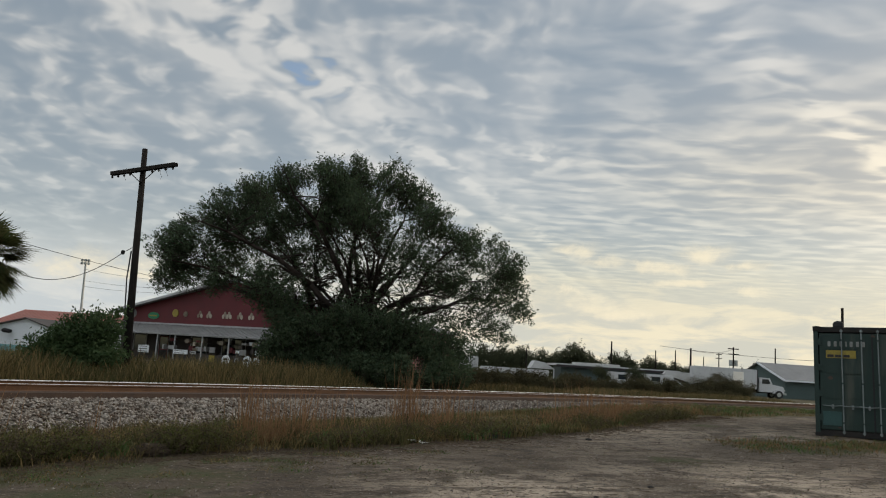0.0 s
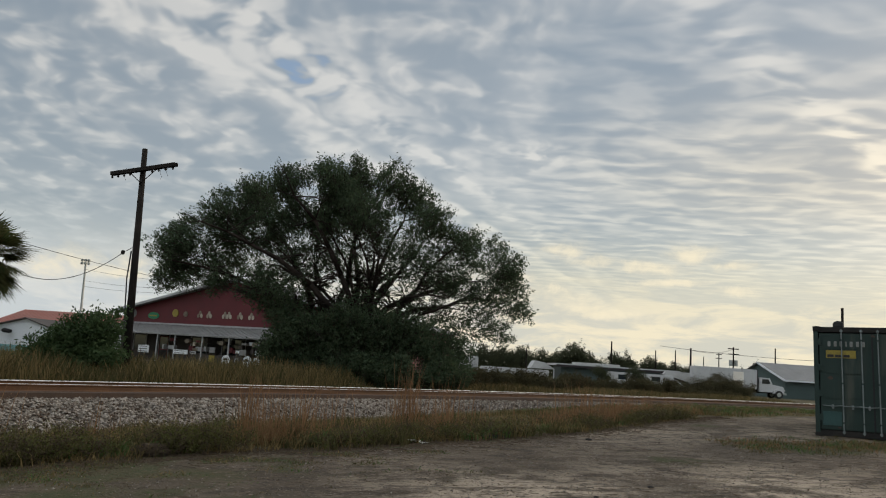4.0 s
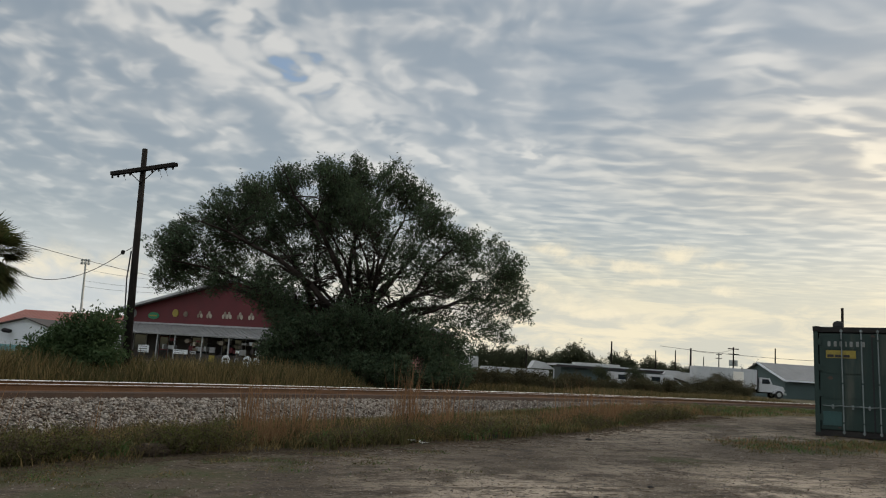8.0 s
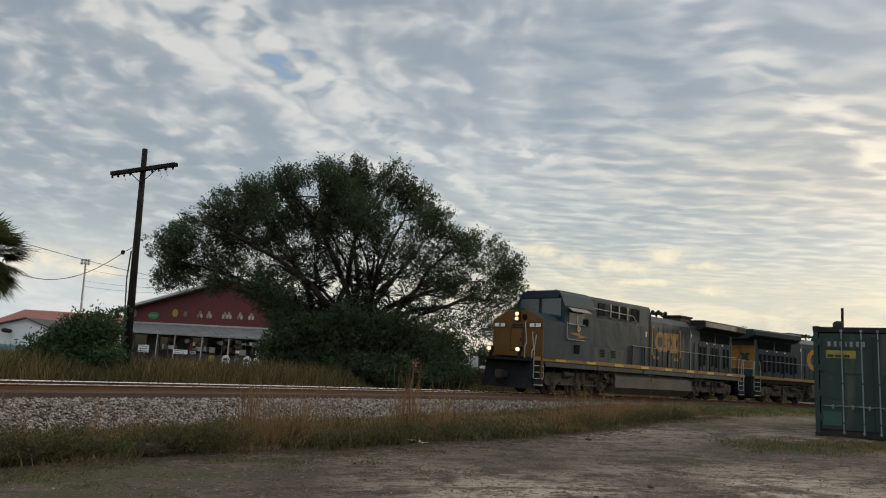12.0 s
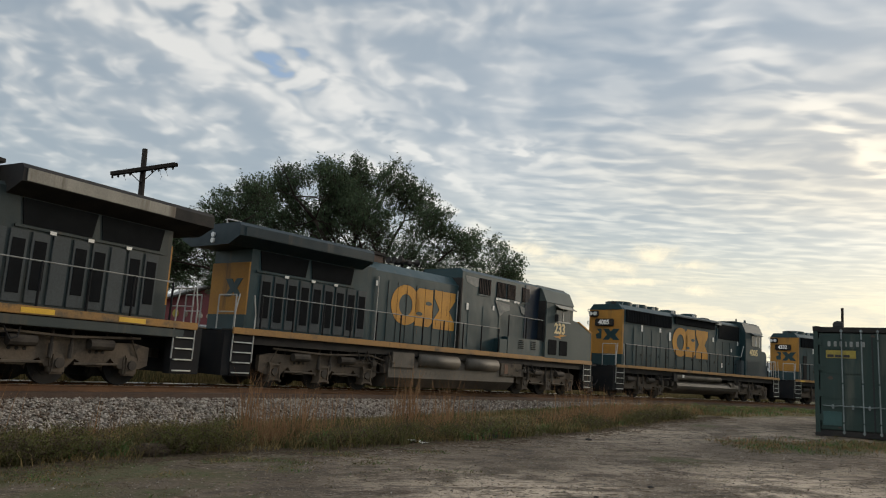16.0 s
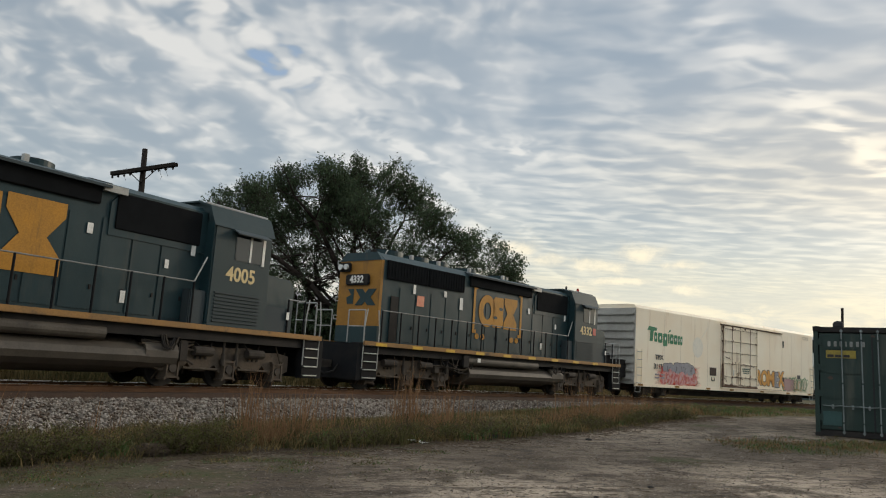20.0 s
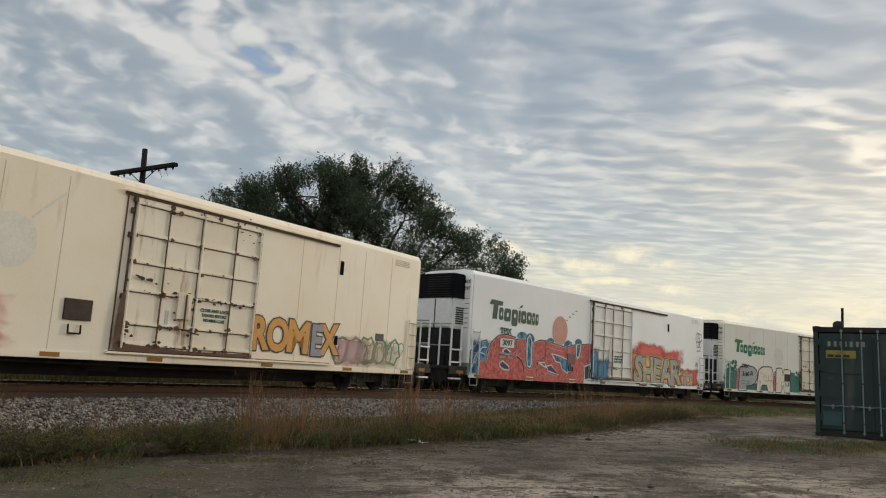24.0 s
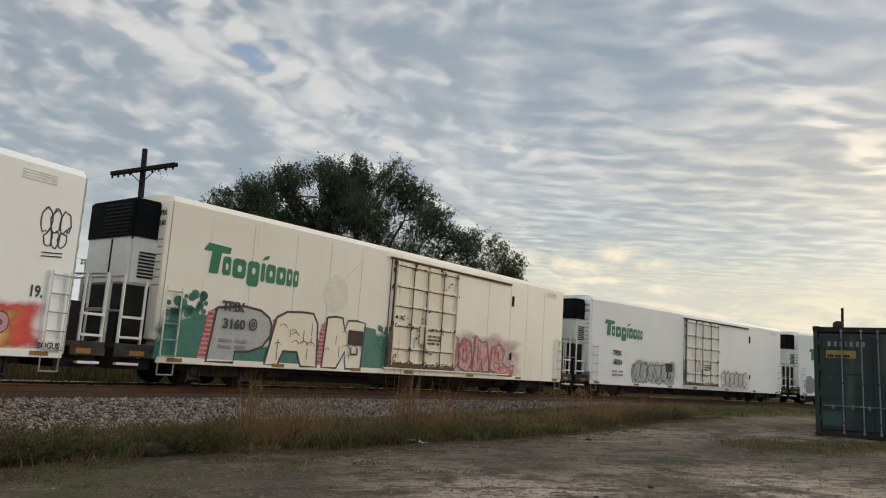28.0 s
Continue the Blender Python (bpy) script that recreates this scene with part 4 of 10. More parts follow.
    for v in bm.verts:
        v.co = (-0.23 + v.co.x * 0.15 * (1 - 0.4 * v.co.y), 14.75 + v.co.y * 0.07, ground_z(-0.23, 14.75) + 0.04 + 0.05 * noise.noise(v.co * 2.1) - v.co.x * 0.02)
    bmesh.ops.solidify(bm, geom=bm.faces[:], thickness=0.004)
    part("scrap", bm, M["white"], rag)
    for x, y, r in ((1.2, 15.75, 0.13), (1.42, 15.9, 0.10), (2.86, 10.08, 0.03), (2.0, 9.3, 0.025), (3.2, 15.8, 0.05)):
        clod = thing("dark_clod", "small dark lump of earth on the lot", "clod", "clods on the lot")
        bm = B()
        bmesh.ops.create_icosphere(bm, subdivisions=2, radius=r)
        for v in bm.verts:
            v.co = Vector((x, y, ground_z(x, y) + r * 0.2)) + Vector((v.co.x * 1.4, v.co.y, v.co.z * 0.6)) * (1 + 0.5 * noise.noise(v.co * 9))
        part("lump", bm, M["black"], clod)
    p = beside(-2.4, 2.55)
    stick = thing("white_stick", "pale broken stick lying on ballast", "stick")
    part("stick_body", rod(B(), p + Vector((-0.32, -0.1, -0.78)), p + Vector((0.22, 0.1, -0.76)), 0.022, 0.016, 6), M["white"], stick)


build_grass()
build_litter()

# ---- trees and bushes ----
M["bark"] = mat("oak_bark", (0.040, 0.031, 0.025), 0.95, 0, (0.020, 0.016, 0.014), 2, 12, 0.8, spec=0.1)
M["oak"] = leaf_mat("oak_leaves", (0.046, 0.072, 0.040), (0.080, 0.102, 0.055), 0.40)
M["brush"] = leaf_mat("brush_leaves", (0.050, 0.048, 0.024), (0.085, 0.070, 0.036), 0.2)
M["farleaf"] = leaf_mat("distant_leaves", (0.045, 0.055, 0.030), (0.075, 0.080, 0.045), 0.2)
M["palm"] = leaf_mat("palm_fronds", (0.060, 0.085, 0.030), (0.12, 0.11, 0.045), 0.25)


def leaf_cloud(lobes, per, size, seed, shell=0.35, parent=None, name="crown", material=None, label=""):
    """Leaves gathered in small sprigs over lobes (centre, radii)."""
    rnd = random.Random(seed)
    V, F = [], []
    for c, r, dens in lobes:
        for _ in range(int(per * dens)):
            while True:
                d = Vector((rnd.uniform(-1, 1), rnd.uniform(-1, 1), rnd.uniform(-1, 1)))
                if 0.05 < d.length <= 1:
                    break
            d *= shell + (1 - shell) * rnd.random() ** 0.5 if rnd.random() < 0.75 else 1.0
            k = Vector((c[0] + d.x * r[0], c[1] + d.y * r[1], c[2] + d.z * r[2]))
            k += Vector((noise.noise(k * 0.9), noise.noise(k * 0.9 + Vector((7, 0, 0))), noise.noise(k * 0.9 + Vector((0, 9, 0))))) * 0.55 * min(r)
            for _ in range(rnd.randint(5, 9)):
                p = k + Vector((rnd.gauss(0, 1), rnd.gauss(0, 1), rnd.gauss(0, 0.8))) * size * 1.5
                u = Vector((rnd.uniform(-1, 1), rnd.uniform(-1, 1), rnd.uniform(-0.8, 0.8))).normalized()
                w = u.cross(Vector((rnd.uniform(-1, 1), rnd.uniform(-1, 1), rnd.uniform(-1, 1)))).normalized() * size * rnd.uniform(0.22, 0.42)
                u = u * size * rnd.uniform(0.5, 0.95)
                b = len(V)
                V += [p - u, p + w, p + u, p - w]
                F.append((b, b + 1, b + 2, b + 3))
    me = bpy.data.meshes.new(name)
    me.from_pydata(V, [], F)
    me.materials.append(material)
    ob = new(name, me)
    ob.parent = parent
    if label:
        ob["label"] = label
    return ob


def crown_spots(lobes, per, seed, away, clump=0.5, cut=-0.22, length=0.32):
    """Places of sprigs that fill soft-edged lobes (centre, radii, density), thinned into clumps with gaps; they point away from a centre."""
    rnd = random.Random(seed)
    out = []
    for c, r, dens in lobes:
        for _ in range(int(per * dens * r[0] * r[2])):
            d = Vector((rnd.gauss(0, 1), rnd.gauss(0, 1), rnd.gauss(0, 1))).normalized()
            q = rnd.random() ** 0.40
            edge = 0.865 + 0.42 * noise.noise(d * 2.2 + Vector(c)) + 0.16 * noise.noise(d * 6.0 + Vector(c))
            p = Vector((c[0] + d.x * r[0] * q * edge, c[1] + d.y * r[1] * q * edge, c[2] + d.z * r[2] * q * edge))
            if noise.noise(p * clump) + 0.55 * noise.noise(p * clump * 2.9) < cut + rnd.uniform(-0.12, 0.12):
                continue
            v = (p - away).normalized() + Vector((rnd.gauss(0, 0.5), rnd.gauss(0, 0.5), rnd.gauss(0.25, 0.5)))
            out.append((p, v, length * rnd.uniform(0.6, 1.3)))
    return out


def limbs(bm, base, tips, r0, rnd, seg=7):
    """Crooked tapering limbs from base to each tip."""
    for tip, r in tips:
        a, b = Vector(base), Vector(tip)
        n = 6
        last, lr = a, r
        side = Vector((rnd.uniform(-1, 1), rnd.uniform(-1, 1), 0)) * (b - a).length * 0.06
        for i in range(1, n + 1):
            t = i / n
            q = a.lerp(b, t) + side * math.sin(t * 3.14) + Vector((rnd.gauss(0, 1), rnd.gauss(0, 1), rnd.gauss(0, 1))) * 0.12 + Vector((0, 0, (b - a).length * 0.10 * math.sin(t * 3.14)))
            nr = r * (1 - 0.86 * t)
            rod(bm, last, q, lr, nr, seg)
            if i >= 2:
                for _ in range(4):
                    e = q + Vector((rnd.uniform(-1, 1), rnd.uniform(-1, 1), rnd.uniform(-0.3, 0.7))) * (b - a).length * (0.16 if i < n else 0.07)
                    rod(bm, q, e, nr * 0.5, 0.012, 5)
                    for _ in range(3):
                        rod(bm, q.lerp(e, 0.6), e + Vector((rnd.uniform(-1, 1), rnd.uniform(-1, 1), rnd.uniform(-0.5, 0.5))) * 0.45, nr * 0.22, 0.008, 4)
            last, lr = q, nr


TREE_Y = 41.0


def px(cx, cz, r, y=TREE_Y, dens=1.0, rz=None, deep=1.0):
    """A lobe by its bearing and rise as seen from the lot: tangents times 1000."""
    return (cx * y / 1000, y, 1.02 + cz * y / 1000), (r * y / 1000, r * y * deep / 1000, (rz or r) * y / 1000), dens


def build_oak():
    oak = thing("oak_tree", "broad dark live oak with many spreading limbs", "tree")
    rnd = random.Random(8)
    z0 = -0.3
    base = Vector((-5.0, TREE_Y, z0))
    bm = B()
    for dx, r in ((-0.7, 0.30), (0.2, 0.42), (0.9, 0.30)):
        rod(bm, base + Vector((dx, 0, -0.2)), base + Vector((dx * 1.5, 0, 2.4)), r * 1.35, r, 10)
    part("trunk", bm, M["bark"], oak, smooth=True)
    tips = [(-13.8, 5.3), (-12.2, 7.2), (-10.2, 8.6), (-8.2, 9.8), (-6.0, 10.9), (-4.0, 10.8), (-2.4, 9.9), (-1.0, 8.3), (0.8, 7.2), (2.6, 6.2), (4.0, 5.0), (-11.0, 4.2), (1.5, 4.0), (-7.0, 7.2), (-3.2, 7.5)]
    tips += [(-5.2 + 6.6 * math.sin(radians(a)), 1.6 + 6.2 * math.cos(radians(a))) for a in (-62, -48, -34, -20, -8, 6, 17, 29, 41, 52, 63)]
    for i, (x, z) in enumerate(tips):
        bm = B()
        y = TREE_Y + rnd.uniform(-4.0, 4.0)
        start = base + Vector((rnd.choice((-0.9, 0.3, 1.2)), 0, rnd.uniform(1.2, 2.6)))
        limbs(bm, start, [((x, y, z), 0.20 if i < 11 else 0.14)], 0.2, rnd)
        part("limb", bm, M["bark"], oak, smooth=True)
    spec = [(-352, 131, 37, 1), (-331, 151, 31, 1), (-360, 107, 27, 0.6), (-289, 177, 43, 1.2), (-250, 207, 37, 1.2), (-206, 225, 34, 1.2), (-165, 232, 34, 1.1), (-128, 243, 30, 1.1), (-70, 235, 31, 1.1), (-41, 209, 31, 1),
            (-16, 184, 30, 1), (12, 155, 34, 1.1), (50, 150, 33, 1.1), (81, 129, 30, 1), (94, 96, 33, 0.45), (61, 90, 37, 0.4), (103, 71, 19, 0.5), (71, 46, 18, 0.4), (-171, 174, 52, 1.2), (-111, 185, 52, 0.75)]
    spec += [(-64, 165, 45, 0.55), (-230, 162, 45, 1.1), (-288, 135, 41, 0.7), (-315, 110, 34, 0.5), (-144, 129, 37, 0.35), (-196, 122, 34, 0.4), (-105, 102, 37, 0.3), (-60, 105, 30, 0.2), (7, 109, 37, 0.5), (33, 59, 34, 0.2), (-5, 64, 30, 0.4), (120, 98, 10, 0.12), (-365, 84, 18, 0.3)]
    spec += [(-250, 88, 24, 0.2), (-215, 76, 28, 0.25), (-180, 84, 30, 0.2), (-40, 140, 36, 0.25), (-235, 98, 26, 0.35), (-215, 60, 22, 0.3), (-130, 215, 30, 0.8), (-100, 225, 30, 0.9), (-150, 200, 40, 0.6), (-10, 95, 30, 0.25), (-205, 44, 22, 0.5)]
    lobes = [px(cx, cz, r * 1.04, TREE_Y + rnd.uniform(-2.5, 2.5), 0.06 + 0.94 * d, r * 0.98, 1.25) for cx, cz, r, d in spec]
    lobes += [px(cx, cz, r, TREE_Y + dy, d, rz, 1.2) for cx, cz, r, rz, d, dy in ((-335, 92, 34, 22, 0.8, 0.5), (-300, 92, 34, 26, 0.7, -1.5), (-262, 108, 38, 22, 0.5, 1.5), (-222, 100, 40, 26, 0.35, -1.0), (-160, 104, 46, 34, 0.22, 1.0), (-110, 140, 44, 40, 0.14, 2.5), (-60, 120, 44, 34, 0.07, 2.0), (-20, 118, 36, 30, 0.2, -1.0), (30, 104, 40, 34, 0.45, 1.0), (60, 56, 40, 24, 0.25, 0.5), (90, 44, 26, 16, 0.3, 0.0), (-190, 58, 44, 24, 0.35, -2.0), (-252, 88, 30, 22, 0.22, -2.5), (-228, 70, 30, 22, 0.25, -2.5), (-200, 48, 30, 24, 0.4, -2.5), (-205, 84, 34, 26, 0.25, -2.5), (-130, 70, 46, 28, 0.25, 0.0), (-70, 70, 46, 30, 0.08, 1.5), (-15, 66, 40, 28, 0.12, 0.0))]
    spots = crown_spots(lobes, 300, 31, Vector((-5.5, TREE_Y, 3.0)), 0.62, -0.16)
    sprigs("crown", spots, 0.095, 9, 31, M["oak"], oak, "dark leathery oak leaves in uneven clumps", M["bark"])
    skirt = [px(-190, 21, 28, 37.5, 0.8), px(-165, 23, 37, 38, 1.2), px(-121, 30, 41, 38, 1.2), px(-69, 28, 41, 38, 1.2), px(-25, 26, 37, 38, 0.7), px(12, 26, 27, 38.5, 0.4), px(42, 24, 19, 38.5, 0.2), px(-190, 55, 31, 39, 0.2), px(-101, 62, 37, 39, 0.16), px(-42, 60, 34, 39, 0.12),
             px(-165, -8, 34, 37.5, 0.8, 20), px(-110, -8, 38, 37.5, 0.9, 20), px(-60, -8, 38, 37.5, 0.9, 20), px(-10, -6, 34, 38, 0.8, 20)]
    skirt += [px(-212, 6, 24, 37.5, 0.5, 22), px(-200, -10, 30, 37.5, 0.8, 20), px(22, 6, 30, 38, 0.4, 28), px(-35, -10, 40, 36.8, 1.1, 26), px(-90, -12, 40, 36.8, 0.9, 22), px(10, -10, 36, 36.8, 1.0, 24)]
    skirt += [px(-40, -14, 30, 36.5, 1.5, 26), px(-20, -22, 34, 36.5, 1.4, 18), px(-62, -20, 34, 36.5, 1.2, 18), px(14, -22, 30, 36.8, 1.0, 14), px(-22, 8, 22, 37.2, 2.0, 22)]
    spots = crown_spots(skirt, 300, 32, Vector((-4.5, 39.5, -1.5)), 0.5, -0.50, 0.34)
    sprigs("undergrowth", spots, 0.105, 10, 32, M["oak"], oak, "dense dark suckers round the trunk", M["bark"])


def bush(name, lobes, per, size, seed, label, material="bush"):
    ob = thing(name, label, "bush")
    rnd = random.Random(seed)
    bm = B()
    c = lobes[0][0]
    z = ground_z(c[0], c[1]) if abs(c[0]) < 130 and abs(c[1]) < 130 else -0.3
    for _ in range(7):
        rod(bm, (c[0] + rnd.uniform(-0.3, 0.3), c[1] + rnd.uniform(-0.2, 0.2), z - 0.05), (c[0] + rnd.uniform(-1, 1) * lobes[0][1][0], c[1] + rnd.uniform(-0.5, 0.5), c[2] + lobes[0][1][2] * rnd.uniform(0.2, 0.9)), 0.035, 0.01, 5)
    part("stems", bm, M["bark"], ob)
    leaf_cloud(lobes, per, size, seed, 0.25, ob, "leaves", M[material])
    return ob


def build_tall_bush():
    """Many upright leafy shoots from one stool."""
    ob = thing("tall_bush", "tall dark green leafy bush beyond the track", "bush")
    rnd = random.Random(41)
    base = Vector((-13.15, 27.6, -0.45))
    spots = []
    stems = B()
    tips = [(-528, -22), (-522, -34), (-512, -38), (-512, -14), (-500, 0), (-487, -8), (-478, 12), (-468, 20), (-460, 6), (-455, 28), (-447, 42), (-440, 22), (-431, 38), (-424, 26), (-417, 40), (-408, 24), (-402, 8), (-497, -24), (-396, -8), (-470, -14), (-440, -4), (-420, 4), (-485, -26), (-430, -16), (-452, -20), (-404, -18)]
    for cx, cz in tips:
        for _ in range(3):
            y = 27.6 + rnd.uniform(-0.9, 0.9)
            tip = Vector(((cx - 12 + rnd.uniform(-9, 9)) * 27.6 / 1000, y, 1.02 + (cz + rnd.uniform(-14, 3)) * 27.6 / 1000))
            root = base + Vector((rnd.uniform(-0.7, 0.7), rnd.uniform(-0.3, 0.3), 0))
            rod(stems, root, root.lerp(tip, 0.55) + Vector((0, 0, 0.12)), 0.022, 0.012, 4)
            rod(stems, root.lerp(tip, 0.55) + Vector((0, 0, 0.12)), tip, 0.012, 0.005, 4)
            for k in range(62):
                t = rnd.uniform(0.12, 1.0)
                p = root.lerp(tip, t) + Vector((0, 0, 0.2 * math.sin(t * 3.1)))
                spread = 0.42 * (1.15 - t)
                d = Vector((rnd.gauss(0, 1), rnd.gauss(0, 1), rnd.gauss(0.4, 0.6)))
                spots.append((p + d * spread, d + (tip - root).normalized() * 0.6, rnd.uniform(0.16, 0.32)))
    part("stems", stems, M["bark"], ob)
    sprigs("leaves", spots, 0.100, 6, 41, M["bush"], ob)


def build_bushes():
    build_tall_bush()
    bush("round_bush", [px(369, -6, 34, 78, 1.2, 18), px(391, -8, 28, 77, 1, 14), px(347, -10, 26, 77, 0.8, 14)], 3000, 0.075, 42, "rounded dark bush before a white box truck", "brush")
    for i, (cx, cz, r, y) in enumerate([(60, -9, 26, 62), (92, -9, 24, 66), (125, -11, 26, 70), (163, -10, 26, 72), (200, -11, 28, 74), (240, -9, 28, 74), (275, -9, 24, 76), (308, -11, 22, 78), (35, -4, 22, 60)]):
        bush("shrub", [px(cx, cz - 5, r, y, 1.0, 11), px(cx + 14, cz - 3, r * 0.5, y, 0.5, 9)], 1100, 0.075, 50 + i, "straggling olive shrub at the edge of a yard", "farleaf")
    rnd = random.Random(58)
    for i in range(16):
        cx, y = 6 + 25 * i + rnd.uniform(-6, 6), 44 + i * 2.0
        h = rnd.uniform(0.95, 1.5) if i < 13 else 0.7
        c = Vector((cx * y / 1000, y, -0.35))
        ob = thing("brush", "low dark brown-green brush beyond the rails", "bush", "brush along the track")
        part("stems", rod(rod(B(), c, c + Vector((0.3, 0, h * 0.8)), 0.03, 0.01, 5), c, c + Vector((-0.3, 0.1, h * 0.8)), 0.03, 0.01, 5), M["bark"], ob)
        lobes = [(c + Vector((rnd.uniform(-0.9, 0.9), rnd.uniform(-0.5, 0.5), h * 0.42)), (rnd.uniform(0.5, 0.9), 0.6, h * rnd.uniform(0.4, 0.75)), 1.0) for _ in range(4)]
        sprigs("leaves", crown_spots(lobes, 480, 580 + i, c + Vector((0, 0, -1)), 1.2, -0.35, 0.24), 0.07, 8, 58 + i, M["brush"], ob)
    bush("thin_sapling", [px(258, 8, 12, 71, 0.5, 9), px(270, 0, 12, 71, 0.4, 8)], 600, 0.07, 61, "thin straggling olive sapling", "farleaf")
    bush("sapling", [px(215, 6, 14, 70, 0.5, 9), px(222, -2, 12, 70, 0.4, 8)], 600, 0.07, 62, "thin straggling olive sapling", "farleaf")


def build_palm():
    palm = thing("cabbage_palm", "cabbage palm with a round head of fan leaves", "palm tree")
    c = Vector((-17.35, 28.6, 4.0))
    bm = B()
    rod(bm, (c.x - 0.1, c.y, -0.5), (c.x, c.y, c.z - 0.4), 0.24, 0.2, 10)
    part("trunk", bm, M["bark"], palm, smooth=True)
    rnd = random.Random(77)
    for i in range(95):
        az, el = rnd.uniform(0, 6.283), math.asin(rnd.uniform(-0.85, 1.0))
        d = Vector((math.cos(az) * math.cos(el), math.sin(az) * math.cos(el), math.sin(el)))
        bm = B()
        mid = c + d * rnd.uniform(0.6, 1.1)
        rod(bm, c, mid, 0.02, 0.012, 5)
        across = d.cross(Vector((0, 0, 1)))
        across = across.normalized() if across.length > 0.05 else Vector((1, 0, 0))
        for k in range(21):
            a = radians(-80 + 160 * k / 20)
            v = (d * math.cos(a) + across * math.sin(a)).normalized()
            tip = mid + v * rnd.uniform(0.85, 1.15) - Vector((0, 0, 0.10 + 0.12 * abs(math.sin(a))))
            w = v.cross(d.cross(across)).normalized() * 0.034
            q = mid.lerp(tip, 0.55) + Vector((0, 0, 0.05))
            vs = [bm.verts.new(p) for p in (mid, q + w, tip, q - w)]
            bm.faces.new(vs)
        part("frond", bm, M["palm"], palm)


build_oak()
build_bushes()
build_palm()


# ---- poles, wires, buildings and vehicles beyond the track ----
M["pole"] = mat("weathered_pole", (0.026, 0.021, 0.018), 0.95, 0, (0.013, 0.012, 0.011), 1.5, 15, 0.5, spec=0.1)
M["wire"] = mat("cable_black", (0.02, 0.02, 0.02), 0.6)
# Siding red is darkened in colour for tree shade and low light.
M["redwall"] = mat("shaded_red_siding", (0.105, 0.011, 0.015), 0.6, 0, (0.075, 0.009, 0.012), 0.7, 20, 0.1)
M["metalroof"] = mat("galvanised_roof", (0.23, 0.225, 0.22), 0.8, 0.0, (0.18, 0.178, 0.175), 0.5, 20, 0.05, (0.2, 0.17, 0.14), 0.58, True, 0, 0.1)
M["whitewall"] = mat("white_wall", (0.70, 0.72, 0.74), 0.7, 0, (0.58, 0.60, 0.62), 0.4, 15, 0.1)
M["redroof"] = mat("faded_red_roof", (0.28, 0.10, 0.075), 0.6, 0, (0.22, 0.09, 0.07), 0.4, 20, 0.05)
M["teal"] = mat("teal_paint", (0.18, 0.38, 0.38), 0.7)
M["shed"] = mat("blue_green_siding", (0.065, 0.095, 0.092), 0.6, 0, (0.05, 0.075, 0.072), 0.4, 20, 0.05)
M["roofwhite"] = mat("weathered_white_roof", (0.46, 0.46, 0.45), 0.6, 0, (0.34, 0.335, 0.32), 0.5, 15, 0.05, (0.2, 0.18, 0.15), 0.57)
M["darkwood"] = mat("dark_timber", (0.06, 0.05, 0.045), 0.85)
M["shopdark"] = mat("shop_interior", (0.035, 0.03, 0.03), 0.8)
M["truckwhite"] = mat("truck_white", (0.50, 0.50, 0.50), 0.45, 0, (0.38, 0.38, 0.385), 0.5, 20, 0.03, (0.22, 0.20, 0.18), 0.56, True)
M["contgreen"] = mat("container_green", (0.010, 0.026, 0.021), 0.65, 0, (0.015, 0.032, 0.027), 0.8, 25, 0.08, (0.052, 0.056, 0.044), 0.54, True)
M["contpatch"] = mat("container_patch", (0.024, 0.062, 0.060), 0.55, 0, (0.02, 0.06, 0.055), 5, 30, 0.05)
M["galv"] = mat("galvanised_bar", (0.42, 0.44, 0.42), 0.5, 0.5, (0.30, 0.30, 0.28), 4, 30, 0.1)
M["signyellow"] = mat("sign_yellow", (0.27, 0.205, 0.03), 0.5, 0, None, 3, 30, 0.0)


